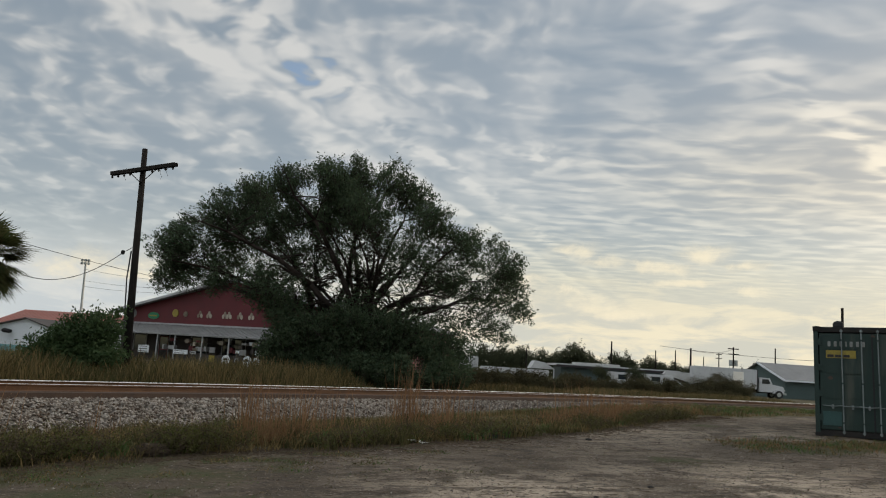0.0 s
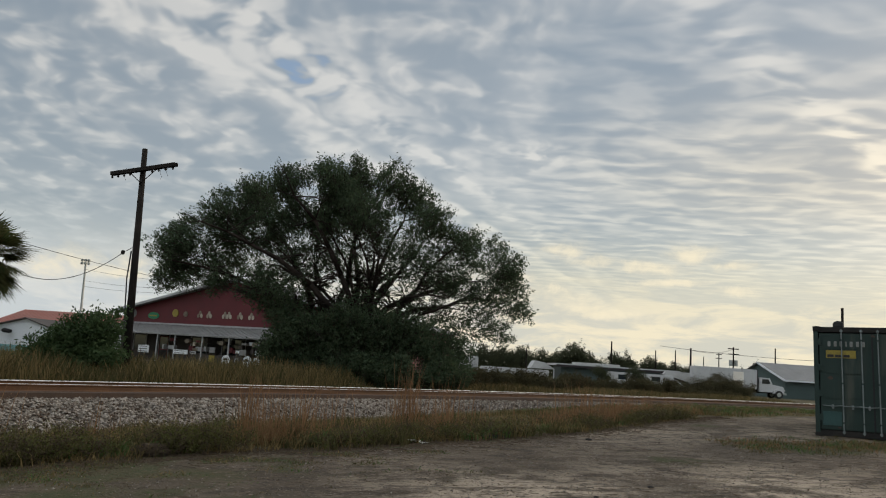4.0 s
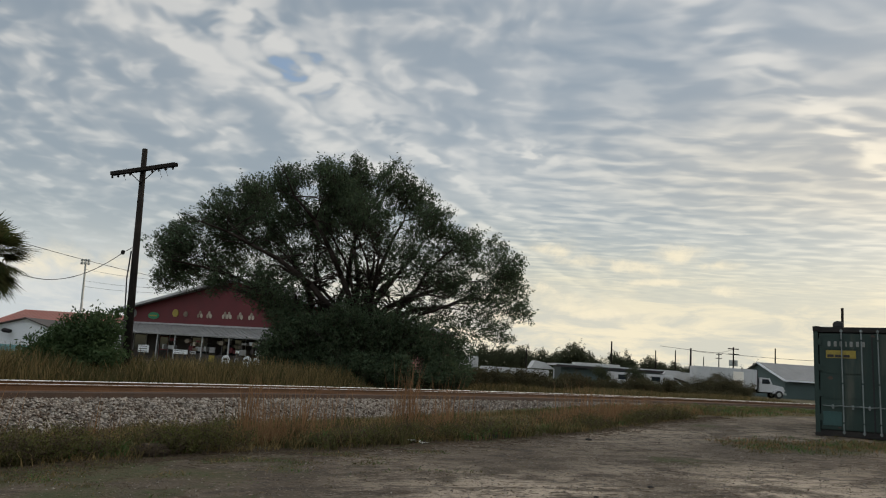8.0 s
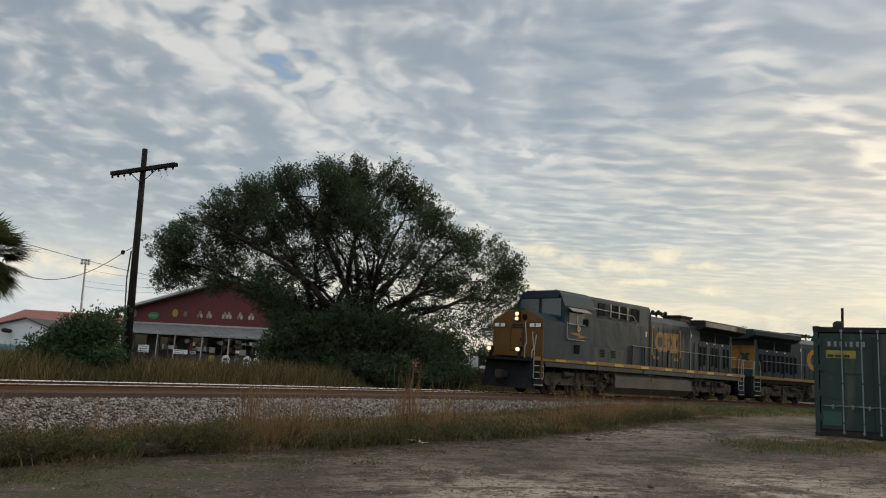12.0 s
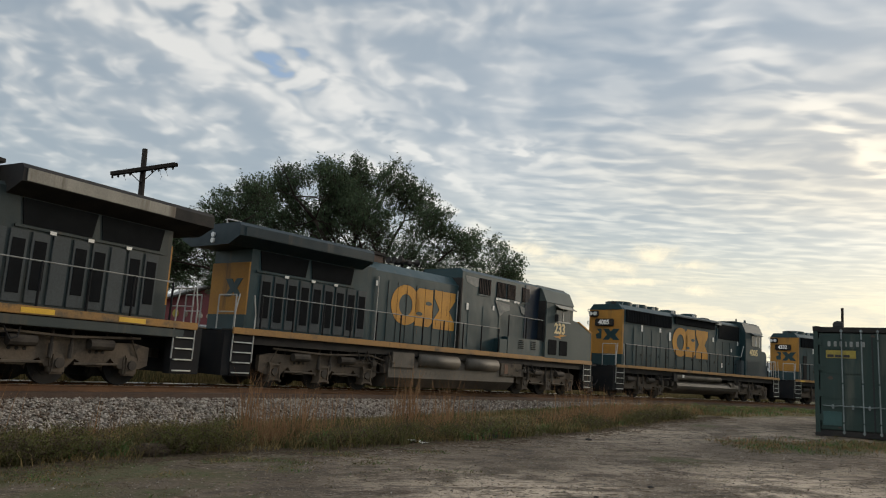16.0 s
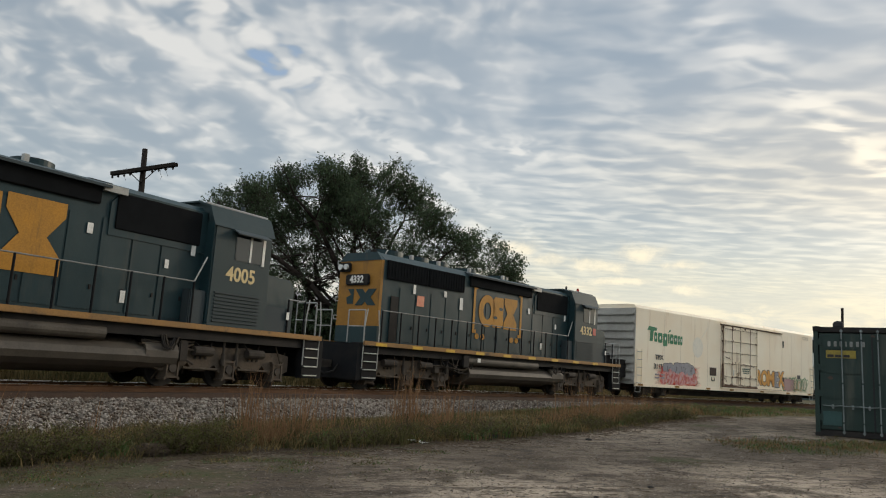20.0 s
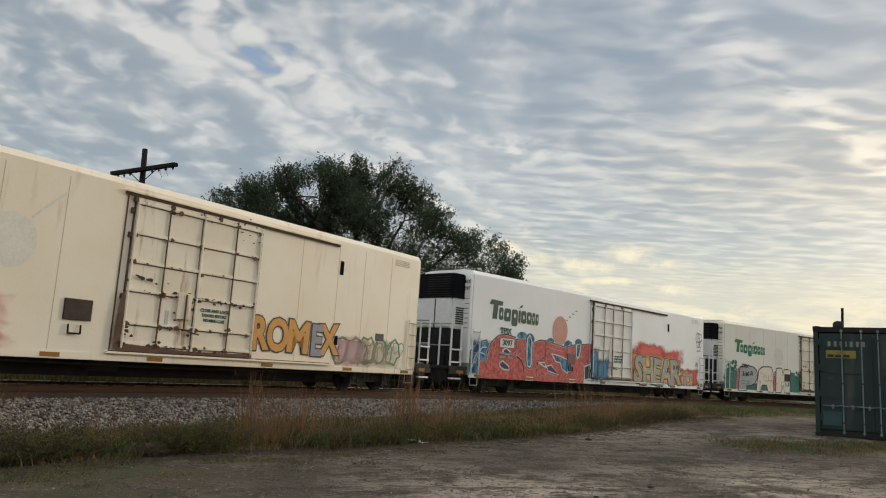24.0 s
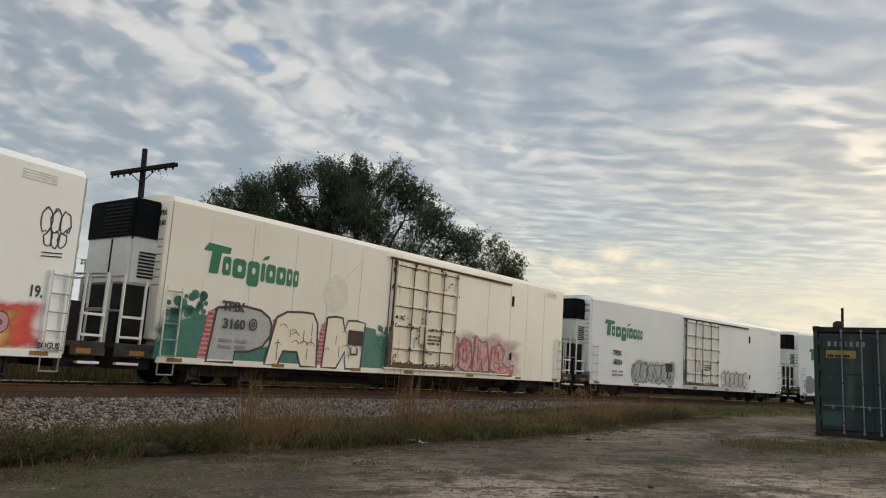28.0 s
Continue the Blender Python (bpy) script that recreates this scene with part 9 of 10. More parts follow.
        for k in range(60):
            x, z = d0 + (d1 - d0) * rr.random(), rr.choice((1.02, 1.5, 2.28, 2.33, 3.02, 4.55)) + rr.gauss(0, 0.02)
            q = rr.uniform(0.01, 0.05)
            flat("rust_speck", [(x - q, z), (x - q * 0.3, z + q * 0.5), (x + q, z + q * 0.2), (x + q * 0.4, z - q * 0.6)], M["dark_rust"], door, -1.5905, -1, "", 0.002)
    if rusty and cream:
        # flaked chips round the lock, along the middle rib and in the lower corners
        for cx, cz, sx, sz, n in ((d0 + 0.35, 2.62, 0.45, 0.05, 14), (d0 + 2.2, 2.30, 0.55, 0.05, 16), (0.05, 1.95, 0.25, 0.35, 16), (d0 + 0.1, 1.15, 0.12, 0.18, 10), (d1 - 0.5, 4.2, 0.3, 0.2, 9), (0.3, 1.02, 0.9, 0.05, 12)):
            for _ in range(n):
                x, z, q = rr.gauss(cx, sx), rr.gauss(cz, sz), rr.uniform(0.025, 0.075)
                if d0 < x < d1 and z > 0.96:
                    flat("rust_chip", [(x + q * rr.uniform(0.5, 1.5) * math.cos(a), z + q * rr.uniform(0.3, 0.8) * math.sin(a)) for a in (0, 0.8, 1.7, 2.6, 3.5, 4.4, 5.4)], M["dark_rust"], door, -1.592, -1, "", 0.002)
    part("lock_plate", box(B(), -0.15, 0.3, -1.60, -1.55, 1.75, 2.45, 0.015), dm, door)
    part("lock_handle", path(B(), [(0.1, -1.62, 2.4), (0.1, -1.62, 1.5), (0.6, -1.62, 1.4)], 0.022), M["rust"], door)
    for x in (d0 - 0.08, d0 + 1.0, 0.9):
        part("door_roller", box(B(), x, x + 0.12, -1.60, -1.5, 4.48, 4.62, 0.02), M["rust"], door)
    for z in (1.2, 2.1, 3.6, 4.2):
        part("edge_latch", box(B(), d0 - 0.11, d0 - 0.02, -1.56, -1.5, z, z + 0.14, 0.015), M["rust"], door)
    part("door_post", box(B(), d0 - 0.22, d0 - 0.19, -1.52, -1.49, 0.85, 4.7), M["rust"] if rusty else M["seam_cream"], u)
    part("upper_track", box(B(), d0 - 0.3, 5.95, -1.60, -1.5, 4.70, 4.74), dm, u)
    part("track_shadow_gap", box(B(), d0 - 0.3, 5.95, -1.56, -1.5, 4.64, 4.70), M["rust"], u)
    part("lower_track", box(B(), d0 - 0.3, 5.95, -1.58, -1.5, 0.80, 0.85), white, u)
    part("track_grime", box(B(), d0 - 0.2, 5.9, -1.54, -1.5, 0.85, 0.872), M["rust"], u)
    part("door_sill", box(B(), d0, d1, -1.58, -1.5, 0.88, 0.94), M["rust"], u)
    part("vent_slit", box(B(), 6.08, 6.24, -1.525, -1.49, 3.75, 4.2, 0.01), M["grille"], u)
    part("vent_slit", box(B(), 6.08, 6.22, -1.525, -1.49, 1.45, 1.75, 0.01), M["grille"], u)
    part("drain_box", box(B(), box_x, box_x + 0.68, -1.542, -1.49, 1.50, 1.98, 0.01), M["g_dkred" if number == "3097" else "dark_rust"], u)
    part("drain_hook", path(B(), [(box_x + 0.15, -1.53, 1.4), (box_x + 0.15, -1.55, 1.2), (box_x + 0.45, -1.55, 1.2), (box_x + 0.45, -1.53, 1.4)], 0.02), M["black"], u)
    for x in (-10.3, -6.8, -3.5, -0.8, 3.0, 6.6, 9.8):
        part("sill_reflector", box(B(), x, x + 0.45, -1.525, -1.515, 0.66, 0.76), M["endyellow"], u)
    for k, line in enumerate(("CLOSE AND LOCK", "DOORS BEFORE", "MOVING CAR")):
        lettering("door_stencil", line, 0.115, M["dkgreen"], door, 0.74 + wide_door * 0.8, -1.552, 2.06 - k * 0.13, -1, 0.004)
    part("data_stencil", box(B(), -0.45, -0.35, -1.552, -1.546, 1.5, 1.95), M["g_silver"], door)
    # ladders, end steps and end walls
    for x0, x1 in ((L - 0.52, L - 0.06), (-L + 0.06, -L + 0.52)):
        ld = part("ladder", box(box(B(), x0, x0 + 0.012, -1.58, -1.52, 0.75, 2.6), x1 - 0.012, x1, -1.58, -1.52, 0.75, 2.6), white, u)
        for k in range(5):
            part("rung", rod(B(), (x0, -1.58, 0.8 + 0.42 * k), (x1, -1.58, 0.8 + 0.42 * k), 0.016, seg=5), M["handrail"], ld)
        part("stirrup_step", path(B(), [(x0, -1.5, 0.7), (x0, -1.5, 0.32), (x1, -1.5, 0.32), (x1, -1.5, 0.7)], 0.018), M["handrail"], u)
    for d in (-1, 1):
        x = d * L
        part("brake_gear", box(box(B(), min(x, x + d * 0.9), max(x, x + d * 0.9), -0.95, -0.3, 1.05, 2.0, 0.03), min(x, x + d * 0.5), max(x, x + d * 0.5), 0.1, 0.7, 1.05, 2.3, 0.03), M["black"], u)
        e = part("end_wall", box(B(), min(x, x + d * 0.06), max(x, x + d * 0.06), -1.48, 1.48, 0.72, 4.85), M["car_end_shaded"], u)
        for k in range(9):
            z = 1.0 + k * 0.44
            part("end_rib", box(B(), min(x, x + d * 0.13), max(x, x + d * 0.13), -1.42, 1.42, z - 0.07, z + 0.07, 0.02), M["car_end_shaded"], e)
    for d in ((-1, 1) if unit_end else (1,)):
        x = d * L
        plat = part("end_platform", box(B(), min(x, x + d * 1.15), max(x, x + d * 1.15), -1.45, 1.45, 0.92, 1.05, 0.01), M["under"], u)
        part("end_sill", box(B(), min(x, x + d * 1.1), max(x, x + d * 1.1), -1.25, 1.25, 0.42, 0.92), M["black"], plat)
        for y in (-1.4, -0.75, 0.75, 1.4):
            part("platform_post", rod(B(), (x + d * 1.05, y, 1.0), (x + d * 1.05, y, 2.75), 0.04, seg=6), M["g_white"], plat)
        for y in (-1.4,):
            part("platform_post", rod(B(), (x + d * 0.45, y, 0.7), (x + d * 0.45, y, 2.65), 0.035, seg=6), M["g_white"], plat)
        for z in (1.85, 2.72):
            part("platform_rail", rod(B(), (x + d * 1.05, -1.4, z), (x + d * 1.05, 1.4, z), 0.025, seg=6), M["handrail"], plat)
        for z in (0.55, 1.2, 1.7):
            part("platform_step", box(B(), min(x + d * 0.45, x + d * 1.05), max(x + d * 0.45, x + d * 1.05), -1.47, -1.33, z - 0.03, z + 0.03), M["g_white"], plat)
        part("platform_corner", box(B(), min(x + d * 0.2, x + d * 1.15), max(x + d * 0.2, x + d * 1.15), -1.5, -1.44, 0.72, 0.92), M["under"], plat)
        part("corner_reflector", box(B(), min(x + d * 0.35, x + d * 0.75), max(x + d * 0.35, x + d * 0.75), -1.506, -1.50, 0.76, 0.88), M["endyellow"], plat)
    if unit_end:
        un = part("cooling_unit", box(B(), -L - 0.85, -L - 0.05, -1.12, 1.12, 2.55, 4.8, 0.06), M["g_white"], u)
        part("condenser_grille", box(B(), -L - 0.88, -L - 0.05, -1.15, 1.15, 3.75, 4.82, 0.05), M["grille"], un)
        for k in range(9):
            part("grille_slat", box(B(), -L - 0.90, -L - 0.87, -1.0, 0.3, 3.85 + k * 0.10, 3.88 + k * 0.10), M["black"], un)
        for k in range(8):
            part("side_louvre", box(B(), -L - 0.6, -L - 0.15, -1.14, -1.12, 2.75 + k * 0.09, 2.80 + k * 0.09), M["black"], un)
        part("unit_base", box(B(), -L - 0.85, -L - 0.05, -1.05, 1.05, 1.1, 2.56), M["black"], un)
        part("unit_divider", box(B(), -L - 0.87, -L - 0.85, -0.2, -0.15, 2.1, 3.75), M["black"], un)
        part("corner_panel", box(B(), -L - 0.15, -L, -1.49, -0.98, 1.2, 4.86, 0.02), white, u)
        for k, word in enumerate((number, "TPIX")):
            if number:
                me = text_mesh(word, 0.20, 0.004)
                me.materials.append(M["g_black"])
                ob = new("corner_stencil", me)
                ob.parent = u
                ob.matrix_basis = pose(-L - 0.158, -1.24, 4.25 + 0.28 * k, 90, 0, -90)
        for k in range(7):
            part("data_line", box(B(), -L - 0.156, -L - 0.15, -1.42, -1.10 - 0.05 * (k % 3), 2.6 + k * 0.20, 2.635 + k * 0.20), M["g_grey"], u)
    coupler(u, -L - 0.6, -1)
    coupler(u, L + 0.6, 1)
    bogie(u, -8.4, 2, 0.88)
    bogie(u, 8.4, 2, 0.88)
    for x in (-6.5, -2.0, 2.6, 6.0):
        part("underbody_gear", box(B(), x, x + 0.9, -0.9, 0.4, 0.35, 0.62, 0.04), M["under"], u)
    part("brake_pipe", path(B(), [(-7, -1.1, 0.55), (0, -1.15, 0.5), (7, -1.1, 0.55)], 0.03), M["under"], u)
    wordmark(u, -9.55, 2.93, 3.45, mt)
    lettering("owner_code", "TPIX", 0.36, M["dkgreen"] if mt == "dkgreen" else M["g_black"], u, -8.4, -1.537, code_z, -1, 0.012)
    for k in range(2):
        for x0, x1 in ((-8.75, -8.35), (-8.2, -7.85)):
            part("load_limit_bar", box(B(), x0, x1, -1.532, -1.504, code_z - 0.98 - k * 0.17, code_z - 0.90 - k * 0.17), M["g_grey"], u)
    return u


def tag_bars(u, x0, x1, z0, z1, mt, line, seed, n=6, name="graffiti_letter", rim=0.032):
    """An unreadable sprayed tag: overlapping bulging shapes with dark outlines."""
    rnd = random.Random(seed)
    w = (x1 - x0) / n
    for i in range(n):
        cx = x0 + w * (i + 0.5)
        h = (z1 - z0) * rnd.uniform(0.78, 1.0)
        lean = rnd.uniform(-0.25, 0.25)
        pts, big = [], []
        ph = rnd.uniform(0, 6.28)
        for k in range(22):
            a = 6.283 * k / 22
            q = 1 + 0.14 * math.sin(2 * a + ph) + 0.12 * math.sin(3 * a + 2 * ph) + 0.05 * math.sin(5 * a + ph)
            c, s = math.cos(a), math.sin(a)
            zz = h * 0.5 * q * (abs(s) ** 0.7) * (1 if s > 0 else -1)
            xx = w * 0.66 * q * (abs(c) ** 0.8) * (1 if c > 0 else -1) + lean * zz
            pts.append((cx + xx, max(z0 - 0.02, z0 + h / 2 + zz)))
            big.append((cx + xx + rim * c, max(z0 - 0.05, z0 + h / 2 + zz + rim * s)))
        b = flat(name, big, M[line], u, -1.5095 - 0.0012 * (i % 4), -1, "", 0.003)
        flat("letter_fill", pts, M[mt], b, -1.5145 - 0.0012 * (i % 4), -1, "", 0.003)
        for _ in range(2):
            sx = cx + w * rnd.uniform(-0.3, 0.3)
            bm = ribbon([(sx, z0 + h * rnd.uniform(0.05, 0.3)), (sx + w * rnd.uniform(-0.25, 0.25), z0 + h * rnd.uniform(0.35, 0.55)), (sx + w * rnd.uniform(-0.3, 0.3), z0 + h * rnd.uniform(0.6, 0.8))], -1.521, 0.011)
            part("letter_stroke", bm, M[line], b)


def scrawl(u, x0, x1, z0, z1, mt, seed, n=6, r=0.016, y=-1.502, name="sprayed_scrawl"):
    """Looping sprayed lines that spell nothing."""
    rnd = random.Random(seed)
    w = (x1 - x0) / n
    for i in range(n):
        cx, ph = x0 + w * (i + 0.5), rnd.uniform(0, 6.28)
        pts = []
        for k in range(15):
            a = ph + k * 0.52
            pts.append((cx + w * 0.62 * math.cos(a) * rnd.uniform(0.75, 1.1), (z0 + z1) / 2 + (z1 - z0) * 0.48 * math.sin(a * rnd.choice((1, 1, 1.06))) * rnd.uniform(0.75, 1.05)))
        part(name, ribbon(pts, y, r), M[mt], u)


def letters(u, body, xs, zs, size, fill, line, fat, wide, high, tilts, y0=-1.512, halo="", rim=0.055):
    """Sprayed block letters that overlap, each a fill on a dark outline, with a pale halo where there is one."""
    for i, ch in enumerate(body):
        wd = wide[i] if isinstance(wide, list) else wide
        if halo:
            lettering("letter_halo", ch, size, M[halo], u, xs[i], y0 + 0.005, zs[i], -1, fat + rim + 0.035, wd, tilts[i], high)
        o = lettering("graffiti_letter", ch, size, M[line], u, xs[i], y0 - 0.0015 * (i % 2), zs[i], -1, fat + rim, wd, tilts[i], high)
        f = lettering("letter_fill", ch, size, M[fill[i % len(fill)]], o, 0, 0, 0, -1, fat, 1, 0, 1)
        f.matrix_basis = Matrix.Translation((0, 0, 0.006))


def haze(u, x0, x1, z0, z1, mt, seed, y=-1.5075, name="spray_cloud"):
    """A patch of sprayed mist, dense in the middle and thin at its rim."""
    n, rings = 48, (0.0, 0.45, 0.75, 0.92, 1.12)
    cx, cz = (x0 + x1) / 2, (z0 + z1) / 2
    V, C, F = [], [], []
    for j, rr in enumerate(rings):
        for i in range(n):
            a = 6.283 * i / n
            c, s = math.cos(a), math.sin(a)
            k = 1 / max(abs(c), abs(s)) ** 0.75
            q = rr * (0.97 + 0.22 * noise.noise((seed * 3.1, i * 0.4, 0)))
            V.append((cx + (x1 - x0) / 2 * c * k * q, y, max(0.70, cz + (z1 - z0) / 2 * s * k * q)))
            d = 1 - max(0.0, (rr - 0.5) / 0.62)
            C.append((d, d, d, 1))
    for j in range(len(rings) - 1):
        for i in range(n):
            b = (i + 1) % n
            F.append((j * n + i, j * n + b, (j + 1) * n + b, (j + 1) * n + i))
    me = bpy.data.meshes.new(name)
    me.from_pydata(V, [], F)
    ca = me.color_attributes.new("spray", "FLOAT_COLOR", "POINT")
    ca.data.foreach_set("color", np.array(C, dtype=np.float32).ravel())
    me.materials.append(M[mt])
    ob = new(name, me)
    ob.parent = u
    return ob


def number_on(u, text, x, z, size, patch, mt="g_black"):
    if patch:
        part("number_patch", box(B(), x - size * 1.35, x + size * 1.35, -1.531, -1.504, z - size * 0.55, z + size * 0.55), M["g_white"], u)
    lettering("car_number", text, size, M[mt], u, x, -1.535, z, -1, 0.010)




def painted(u, pts, fill, line, y, halo="", r=0.028):
    """A sprayed shape with a drawn outline, and a paler line round that where there is one."""
    f = flat("graffiti_letter", pts, M[fill], u, y, -1, "", 0.002)
    ring_pts = list(pts) + [pts[0]]
    if halo:
        part("letter_halo", ribbon(ring_pts, y - 0.0012, r * 1.55), M[halo], f)
    part("letter_outline", ribbon(ring_pts, y - 0.0030, r), M[line], f)


def ghost(u):
    """The weathered trace of a painted fruit with a straw in it."""
    flat("faded_fruit", oval(-4.45, 3.08, 0.55, 0.60, 24), M["ghost"], u, -1.5035, -1, "", 0.002)
    part("faded_straw", ribbon([(-4.07, 3.64), (-3.33, 4.37)], -1.5035, 0.022), M["ghost"], u)


def build_cars():
    cars = []
    a = reefer("3117", False, True, "green", "cream insulated railway car with orange and grey graffiti", 2.27, -3.1, 0.45, True)
    number_on(a, "3117", -8.5, 1.76, 0.40, False)
    haze(a, -8.5, -4.3, 0.72, 1.9, "m_coral", 1)
    tag_bars(a, -8.0, -4.7, 0.82, 1.65, "g_pinkmix", "g_coral", 2, 6)
    tag_bars(a, -7.8, -4.9, 1.42, 2.15, "g_grey", "g_black", 3, 4)
    ghost(a)
    letters(a, "ROMEX", [2.8, 3.55, 4.42, 5.22, 5.82], [1.56, 1.55, 1.55, 1.5, 1.55], 1.15, ["g_orange", "g_orange", "g_orange", "g_grey", "g_orange"], "g_black", 0.045, [0.92, 0.95, 1.12, 0.9, 0.95], 1.12, [3, 0, -2, 0, 4], rim=0.04)
    haze(a, 6.0, 8.0, 0.75, 1.8, "m_pink", 7)
    haze(a, 7.4, 9.8, 0.75, 1.7, "m_green", 6)
    scrawl(a, 6.0, 9.6, 0.85, 1.85, "g_green", 6, 5, 0.045)
    scrawl(a, 6.3, 9.2, 0.9, 1.7, "g_green", 16, 6, 0.022)
    scrawl(a, 6.2, 8.9, 0.9, 1.6, "g_orange", 17, 5, 0.02)
    scrawl(a, 8.6, 9.9, 1.3, 1.75, "g_green", 9, 4, 0.010)
    part("data_panel", box(B(), 8.2, 8.65, -1.516, -1.504, 1.72, 1.98), M["g_black"], a)
    cars.append(a)
    b = reefer("3097", True, False, "dkgreen", "white insulated railway car with large red graffiti letters", 2.66, -3.75)
    haze(b, -10.6, -9.2, 0.72, 2.25, "m_blue", 8)
    for x0, x1, z0, z1, k in ((-7.55, -6.9, 2.4, 2.74, 9), (-6.98, -6.35, 2.2, 2.72, 10), (-5.35, -4.85, 2.35, 2.62, 11), (-4.0, -3.35, 2.2, 2.6, 12), (-3.1, -2.55, 2.35, 2.74, 13)):
        w, h = x1 - x0, z1 - z0
        for q, e in ((0.3, 0.9), (0.7, 1.0), (0.5, 1.15)):
            flat("paint_head", oval(x0 + w * q, z0 + h * 0.5 * e, w * 0.34, h * 0.42, 14), M["g_bluemix"], b, -1.5055 - 0.0004 * q, -1, "", 0.0015)
    haze(b, -1.7, -0.1, 0.75, 1.9, "m_blue", 16, -1.5895)
    haze(b, -1.75, -1.1, 0.8, 2.4, "m_blue", 19, -1.5900)
    scrawl(b, -1.6, -0.7, 0.9, 1.8, "g_black", 33, 2, 0.018, -1.592)
    painted(b, [(-10.6, 0.72), (-10.15, 0.72), (-9.98, 1.40), (-9.60, 1.28), (-9.42, 1.95), (-9.60, 2.2), (-10.1, 2.1), (-10.6, 1.7)], "g_bluemix", "g_black", -1.506, "g_white")
    for pts in ([(-10.55, 0.75), (-10.3, 1.5), (-9.95, 1.75)], [(-10.2, 1.6), (-9.85, 1.9), (-9.6, 1.9)], [(-10.4, 1.2), (-10.2, 1.3), (-10.1, 1.7), (-9.7, 1.6)]):
        part("paint_stroke", ribbon(pts, -1.5135, 0.02), M["g_white"], b)
    for pts in ([(-10.15, 0.72), (-9.98, 1.40), (-9.60, 1.28), (-9.52, 1.75), (-9.30, 2.15), (-8.85, 2.46), (-8.3, 2.53), (-7.72, 2.46), (-7.66, 2.05), (-7.62, 1.66), (-7.25, 1.50), (-7.05, 1.22), (-6.97, 0.72)],
                [(-7.62, 2.38), (-6.96, 2.44), (-6.90, 1.5), (-6.80, 1.22), (-6.58, 1.14), (-6.44, 1.3), (-6.44, 2.30), (-5.9, 2.45), (-5.5, 2.47), (-5.42, 1.66), (-5.72, 1.62), (-5.75, 1.46), (-6.03, 1.45), (-6.12, 0.72), (-6.97, 0.72), (-7.05, 1.22), (-7.25, 1.5), (-7.62, 1.66)],
                [(-5.5, 2.47), (-4.6, 2.34), (-3.72, 2.24), (-3.66, 1.8), (-3.28, 1.20), (-3.62, 1.02), (-3.72, 0.72), (-6.12, 0.72), (-6.03, 1.45), (-5.75, 1.46), (-5.72, 1.62), (-5.42, 1.66)],
                [(-3.72, 2.30), (-3.1, 2.44), (-3.04, 1.85), (-2.86, 1.70), (-2.64, 1.88), (-2.54, 2.48), (-1.72, 2.56), (-1.76, 1.62), (-2.28, 1.48), (-2.30, 0.72), (-3.72, 0.72), (-3.62, 1.02), (-3.28, 1.20), (-3.62, 1.7)]):
        painted(b, pts, "g_red", "g_black", -1.509, "g_white")
    for pts, mt in (([(-6.86, 2.46), (-6.82, 1.5), (-6.74, 1.26), (-6.58, 1.22), (-6.50, 1.36), (-6.52, 2.34), (-6.68, 2.62)], "g_bluemix"), ([(-6.0, 1.44), (-5.5, 1.46), (-5.40, 1.30), (-5.0, 1.38), (-4.36, 0.96), (-5.22, 1.10), (-5.3, 1.24)], "g_navy"),
                    ([(-5.0, 1.90), (-4.3, 1.82), (-3.42, 1.62), (-3.28, 1.22), (-3.72, 1.08), (-4.1, 1.22), (-4.3, 1.52), (-4.62, 1.55)], "g_bluemix"), ([(-3.0, 2.44), (-2.98, 1.92), (-2.86, 1.80), (-2.70, 1.94), (-2.66, 2.5)], "g_bluemix"),
                    ([(-2.28, 1.42), (-1.78, 1.55), (-1.70, 0.9), (-2.2, 0.8)], "g_navy"), ([(-8.55, 1.84), (-8.30, 1.94), (-8.02, 1.80), (-8.06, 1.68), (-8.4, 1.70)], "g_navy"), ([(-8.70, 1.30), (-8.5, 1.40), (-8.1, 1.20), (-8.03, 1.02), (-8.4, 1.04), (-8.66, 1.14)], "g_navy")):
        painted(b, pts, mt, "g_white", -1.5125)
    for pts in ([(-9.2, 1.5), (-9.0, 2.1)], [(-5.2, 2.15), (-4.2, 2.05)], [(-5.6, 1.0), (-4.6, 0.9)], [(-3.5, 2.1), (-3.3, 1.7)]):
        part("paint_shine", ribbon(pts, -1.5150, 0.018), M["g_pink"], b)
    for x0, x1 in ((-10.15, -6.85), (-6.3, -3.5), (-3.0, -2.3)):
        part("painted_sill", box(B(), x0, x1, -1.5185, -1.516, 0.63, 0.79), M["g_red"], b)
    number_on(b, "3097", -8.26, 2.16, 0.34, True, "dkgreen")
    flat("painted_fruit", oval(-4.38, 3.0, 0.60, 0.68, 24), M["g_ball"], b, -1.506)
    for k in range(4):
        part("painted_straw", box(B(), -3.95 + k * 0.26, -3.80 + k * 0.26, -1.512, -1.506, 3.50 + k * 0.17, 3.56 + k * 0.17), M["g_grey"], b)
    haze(b, 1.45, 7.9, 0.72, 2.85, "m_coral", 13)
    haze(b, 2.6, 5.8, 1.6, 3.0, "m_coral", 18, -1.5080)
    haze(b, 1.9, 7.6, 0.72, 2.45, "m_orange", 14, -1.5085)
    haze(b, 7.6, 10.0, 0.72, 1.8, "m_coral", 16, -1.5090)
    haze(b, 7.6, 9.4, 0.72, 1.7, "m_orange", 17, -1.5095)
    letters(b, "SHEAR", [2.9, 3.95, 4.88, 5.92, 7.0], [1.45, 1.40, 1.38, 1.40, 1.42], 1.7, ["g_rainbow"], "g_black", 0.07, [1.12, 0.98, 0.95, 1.02, 1.15], 1.12, [-6, 5, -6, 3, 6], rim=0.06)
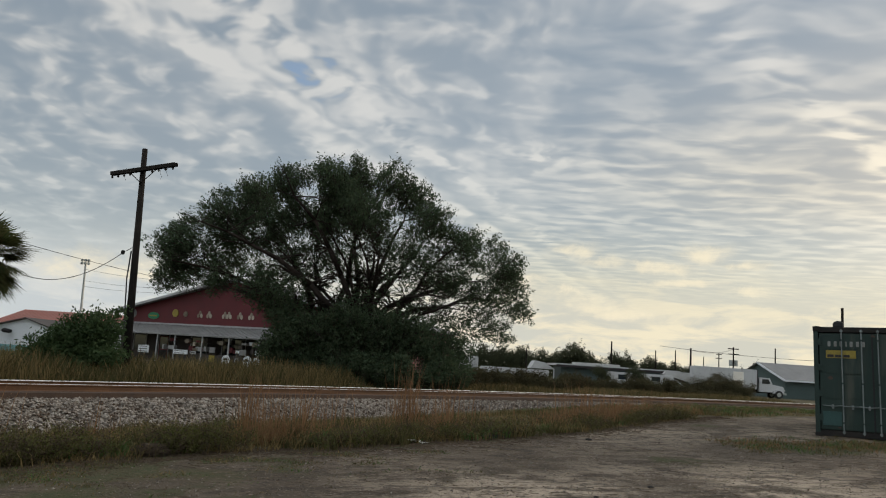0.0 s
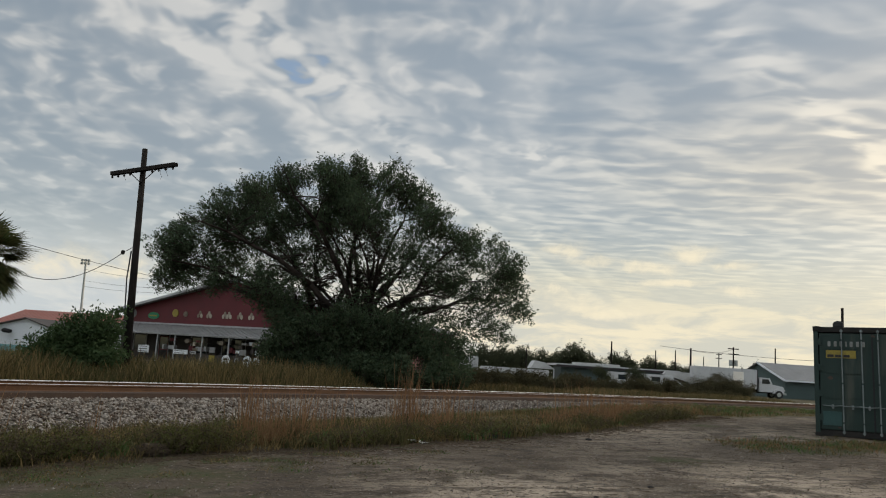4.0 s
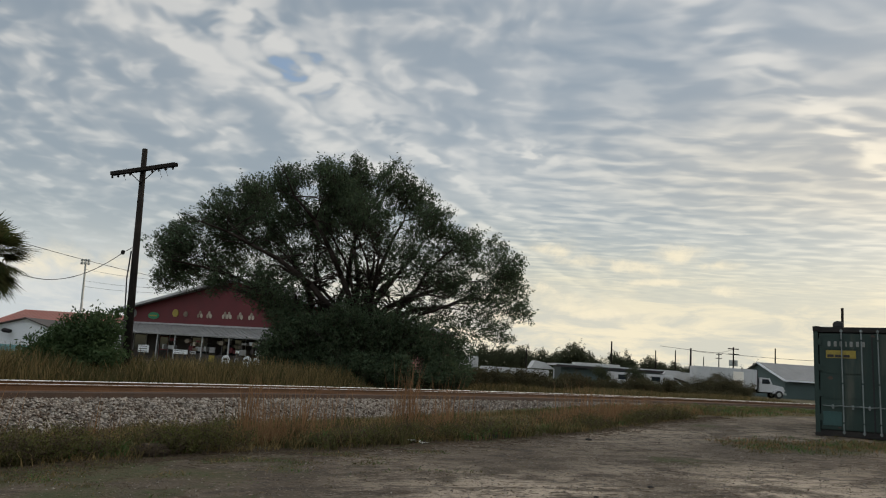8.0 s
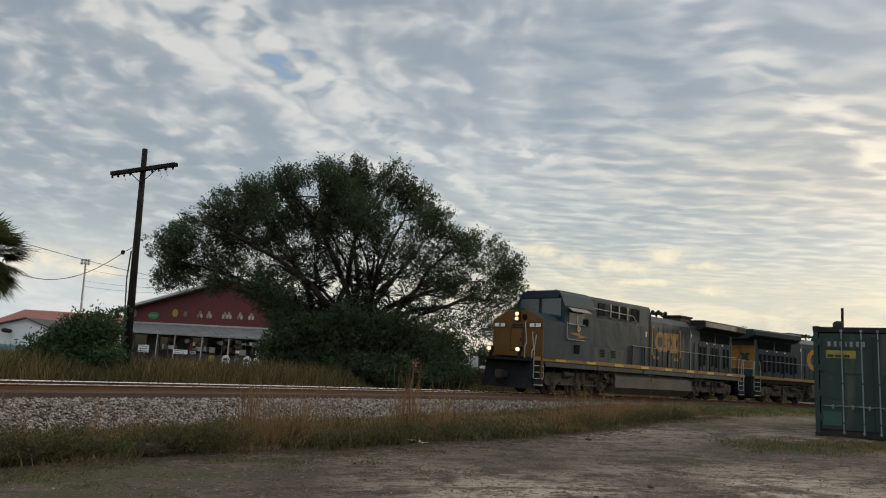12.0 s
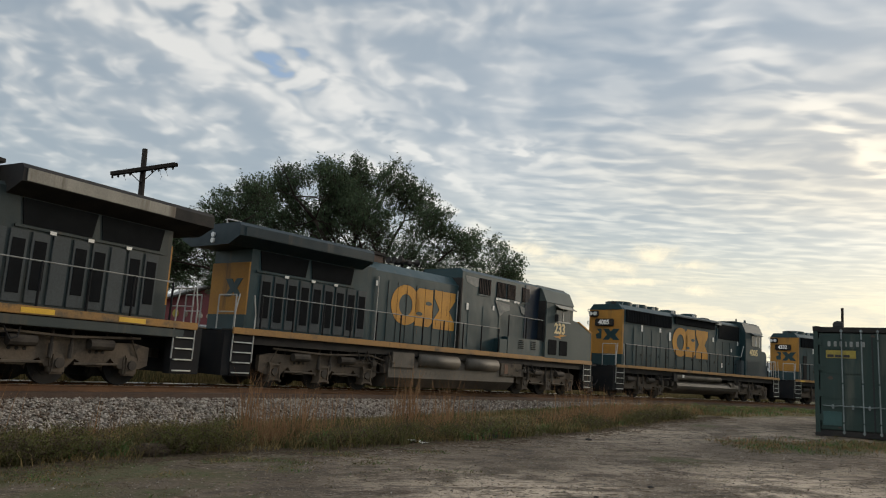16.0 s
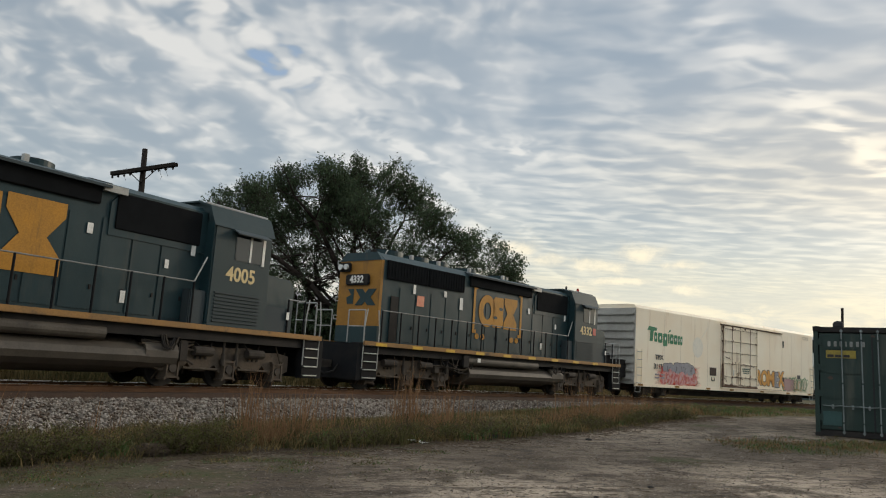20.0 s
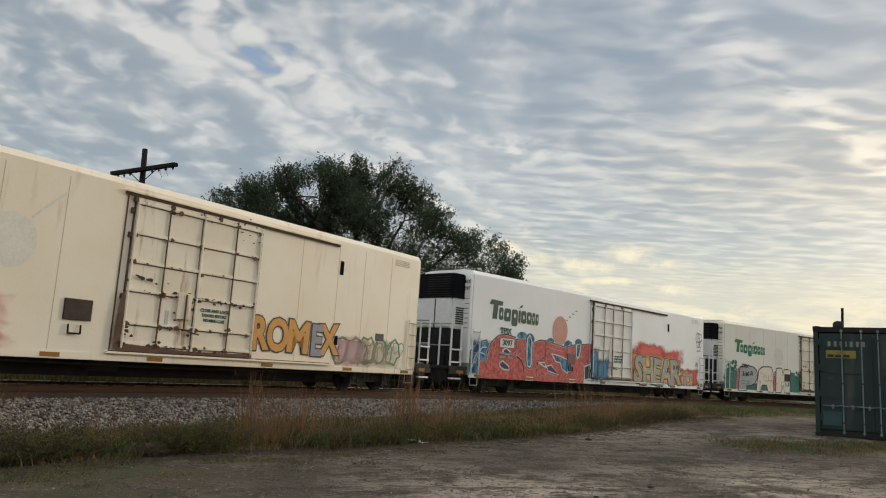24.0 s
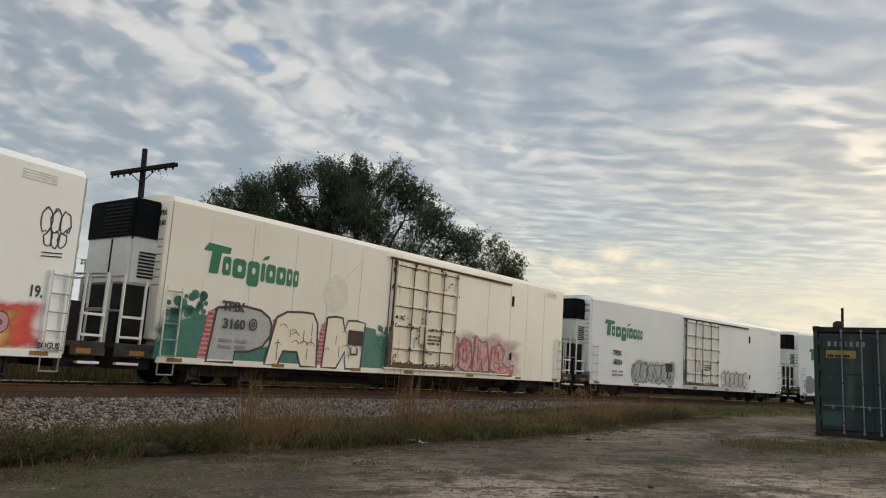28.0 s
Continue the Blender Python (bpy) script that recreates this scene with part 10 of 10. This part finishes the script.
    letters(b, "TCP", [8.2, 8.62, 9.02], [1.12, 1.12, 1.15], 0.80, ["g_pink"], "g_black", 0.03, 0.85, 1.15, [0, 0, 0], rim=0.03)
    part("data_panel", box(B(), 7.15, 7.55, -1.532, -1.504, 1.68, 1.92), M["g_black"], b)
    scrawl(b, 9.65, 10.35, 3.35, 4.0, "g_black", 21, 3)
    scrawl(b, 9.75, 10.3, 3.05, 3.5, "g_black", 22, 3)
    for z in (2.86, 2.94):
        part("sprayed_underline", rod(B(), (9.75, -1.508, z), (10.25, -1.508, z + 0.04), 0.014, seg=5), M["g_black"], b)
    lettering("painted_number", "19.", 0.36, M["g_black"], b, 9.75, -1.506, 2.05, -1, 0.008, 0.8)
    part("painted_patch", box(B(), 9.95, 10.5, -1.525, -1.51, 0.76, 1.0), M["g_white"], b)
    lettering("painted_word", "BOGUS", 0.19, M["g_black"], b, 10.22, -1.530, 0.88, -1, 0.004, 0.9)
    cars.append(b)
    c = reefer("3160", True, True, "green", "cream insulated railway car with teal and silver graffiti", 2.27, -3.75, 0.0, True)
    haze(c, -10.75, -9.1, 0.70, 1.85, "m_teal", 21)
    haze(c, -10.0, -6.4, 0.70, 1.25, "m_teal", 22)
    haze(c, -2.8, -1.7, 0.70, 2.0, "m_teal", 23)
    rnd = random.Random(4)
    for k in range(34):
        x = rnd.uniform(-10.5, -9.3)
        r = rnd.uniform(0.05, 0.14)
        flat("paint_bubble", oval(x, 1.75 + 0.25 * (x + 10.5) + rnd.uniform(0, 0.55), r, r, 10), M["g_teal"], c, -1.506)
    for k in range(16):
        r = rnd.uniform(0.04, 0.10)
        flat("paint_bubble", oval(rnd.uniform(-2.4, -1.85), 1.5 + rnd.uniform(0, 0.7), r, r, 10), M["g_teal"], c, -1.506)
    for pts in ([(-10.72, 0.72), (-9.2, 0.72), (-9.0, 1.95), (-9.45, 1.97), (-10.0, 1.75), (-10.4, 1.45), (-10.65, 1.1)], [(-8.24, 0.72), (-7.2, 0.72), (-7.1, 1.15), (-8.2, 1.05)], [(-3.08, 0.72), (-1.78, 0.72), (-1.80, 1.25), (-2.3, 1.5), (-2.45, 2.1), (-2.96, 2.15)], [(-6.62, 0.72), (-5.72, 0.72), (-5.9, 1.12), (-6.45, 1.12)]):
        flat("teal_ground", pts, M["g_teal"], c, -1.5065, thick=0.002)
    for lo, hi in ((-9.36, -9.02), (-7.0, -6.72), (-5.08, -4.78)):
        sh = flat("letter_shade", [(lo - 0.06, 0.72), (lo + 0.26, 0.72), (hi + 0.20, 2.28), (hi - 0.18, 2.06)], M["g_red"], c, -1.5085, thick=0.002)
        for k in range(11):
            z = 0.80 + k * 0.125
            part("shade_line", box(B(), lo - 0.03 + (hi - lo - 0.1) * k / 11, lo + 0.24 + (hi - lo) * k / 11, -1.5115, -1.510, z, z + 0.05), M["g_pink"], sh)
    painted(c, [(-8.93, 2.2), (-8.0, 2.33), (-7.4, 2.26), (-7.08, 2.08), (-6.96, 1.85), (-6.99, 1.55), (-7.25, 1.22), (-7.7, 1.06), (-8.2, 1.03), (-8.22, 0.72), (-9.12, 0.72)], "g_silver", "g_black", -1.5105, "", 0.035)
    painted(c, [(-6.80, 2.12), (-6.42, 2.32), (-5.75, 2.37), (-5.35, 2.36), (-5.14, 2.05), (-5.06, 0.72), (-5.72, 0.72), (-5.9, 1.14), (-6.45, 1.14), (-6.62, 0.72), (-7.12, 0.72)], "car_cream", "g_black", -1.5105, "", 0.035)
    painted(c, [(-4.74, 2.30), (-4.4, 2.36), (-4.06, 2.34), (-3.92, 1.95), (-3.80, 2.28), (-3.4, 2.30), (-2.98, 2.26), (-3.08, 0.72), (-3.78, 0.72), (-3.86, 1.25), (-4.2, 0.72), (-4.84, 0.72)], "car_cream", "g_black", -1.5105, "", 0.035)
    rl = random.Random(61)
    for k in range(24):
        x, z = rl.uniform(-6.9, -3.1), rl.uniform(1.15, 2.1)
        if rl.random() < 0.5:
            pts = [(x, z), (x + rl.uniform(-0.02, 0.02), z - rl.uniform(0.2, 0.7))]
        else:
            q = rl.uniform(0.08, 0.2)
            pts = [(x + q * math.cos(a), z + q * math.sin(a)) for a in (0.3, 0.9, 1.5, 2.1, 2.7)]
        part("inner_line", ribbon(pts, -1.5165, 0.009), M["g_black"], c)
    haze(c, 1.6, 6.9, 0.72, 2.4, "m_pink", 25)
    for pts in ([(1.5, 1.78), (1.95, 1.48), (1.9, 2.25), (2.35, 2.12), (2.42, 1.2), (2.1, 0.84), (1.62, 1.0)], [(2.46, 1.0), (2.36, 1.7), (2.7, 2.16), (3.2, 2.0), (3.32, 1.2), (3.0, 0.84)],
                [(3.36, 0.9), (3.5, 2.34), (3.9, 2.06), (4.35, 2.12), (4.5, 1.4), (4.55, 0.9), (4.1, 0.9), (4.0, 1.4), (3.85, 0.84)], [(4.6, 1.0), (4.7, 1.9), (5.3, 2.06), (5.72, 1.76), (5.5, 1.35), (5.85, 1.1), (6.45, 1.25), (6.3, 0.76), (5.2, 0.8)]):
        painted(c, pts, "g_pinkmix", "g_dkred", -1.512, "", 0.035)
    for pts in ([(2.7, 1.75), (2.95, 1.6), (2.85, 1.2), (2.65, 1.3), (2.7, 1.75)], [(4.95, 1.7), (5.25, 1.75), (5.2, 1.5)], [(4.95, 1.3), (5.3, 1.25), (5.4, 1.0)], [(2.1, 1.9), (2.15, 1.3)], [(3.7, 1.9), (3.72, 1.2)]):
        part("letter_stroke", ribbon(pts, -1.5185, 0.022), M["g_dkred"], c)
    number_on(c, "3160", -8.32, 1.78, 0.38, False)
    ring("painted_spiral", -7.66, 1.83, 0.15, 0.17, 0.11, 0.13, M["g_black"], c, -1.534)
    ring("painted_spiral", -7.66, 1.83, 0.07, 0.08, 0.035, 0.045, M["g_black"], c, -1.534)
    ghost(c)
    cars.append(c)
    d = reefer("3024", True, False, "green", "white insulated railway car with grey outline graffiti", 2.27, -3.75, 0.0, True)
    number_on(d, "3024", -8.32, 1.8, 0.36, False)
    haze(d, -7.0, -2.6, 0.72, 2.1, "m_grey", 31)
    tag_bars(d, -6.9, -2.9, 0.82, 2.05, "g_silver", "g_black", 27, 6)
    scrawl(d, -6.9, -2.9, 0.85, 2.0, "g_black", 41, 6, 0.016, -1.522)
    haze(d, 2.3, 6.0, 0.72, 1.9, "m_grey", 32)
    scrawl(d, 2.5, 5.8, 0.85, 1.85, "g_black", 28, 6, 0.022)
    cars.append(d)
    e = reefer("", True, False, "green", "white insulated railway car with a faded lower band")
    tag_bars(e, -10.0, -6.0, 0.84, 2.0, "g_grey", "g_grey", 29, 5)
    cars.append(e)
    return cars


M["ghost"] = spray("faded_trace", (0.74, 0.68, 0.58), (0.82, 0.75, 0.62))
M["g_bluemix"] = mottled("spray_blue_mix", ((0.03, 0.13, 0.25), (0.02, 0.06, 0.14), (0.10, 0.30, 0.40)), 3.0)
M["g_navy"] = spray("spray_navy", (0.015, 0.022, 0.06), (0.03, 0.05, 0.11))
M["g_dkred"] = spray("spray_dark_red", (0.16, 0.05, 0.06), (0.22, 0.08, 0.09))

ROAD_LEAD = road_loco("6", False, 1)
ROAD_SECOND = road_loco("233", True, -1)
HOOD_FIRST = hood_loco("4005", False)
HOOD_SECOND = hood_loco("4332", True)
CARS = build_cars()

# place along the track of each unit's middle at 17 s, distance from there to its trucks, and whether it runs turned about
UNITS = [(ROAD_LEAD, -18.15, 6.75, True), (ROAD_SECOND, 5.45, 6.75, False), (HOOD_FIRST, 27.25, 6.3, False), (HOOD_SECOND, 48.2, 6.3, False),
         (CARS[0], 70.25, 8.4, False), (CARS[1], 95.2, 8.4, False), (CARS[2], 119.2, 8.4, False), (CARS[3], 143.3, 8.4, False), (CARS[4], 167.4, 8.4, False)]


def run(t):
    """How far the train stands behind its place at 17 s."""
    d = t - 17
    return -(9.8827 * d - 0.02993 * d * d / 2)


def unit_pose(s, half, turned):
    a, b = Vector(track_at(s - half)[:2]), Vector(track_at(s + half)[:2])
    mid, d = (a + b) / 2, b - a
    return pose(mid.x, mid.y, 0, 0, 0, math.degrees(math.atan2(d.y, d.x)) + (180 if turned else 0))


def motions():
    for ob, s, half, turned in UNITS:
        walk(ob, [(t / 2, unit_pose(s + run(t / 2), half, turned)) for t in range(57)])
    for ws, ax, r, unit in WHEELS:
        back = -1 if unit is ROAD_LEAD else 1
        walk(ws, [(k / 16, pose(ax, 0, r, 0, back * math.degrees(run(k / 16) / r) % 360, 0)) for k in range(449)])
    walk(CLOUD_SHEET, [(0.0, pose(18, 14.5, 250)), (28.0, pose(-18, -14.5, 250))])
    walk(CLOUD_BANK, [(0.0, pose(0, 0, 0)), (28.0, pose(0, 0, 0, 0, 0, 6.2))])


motions()
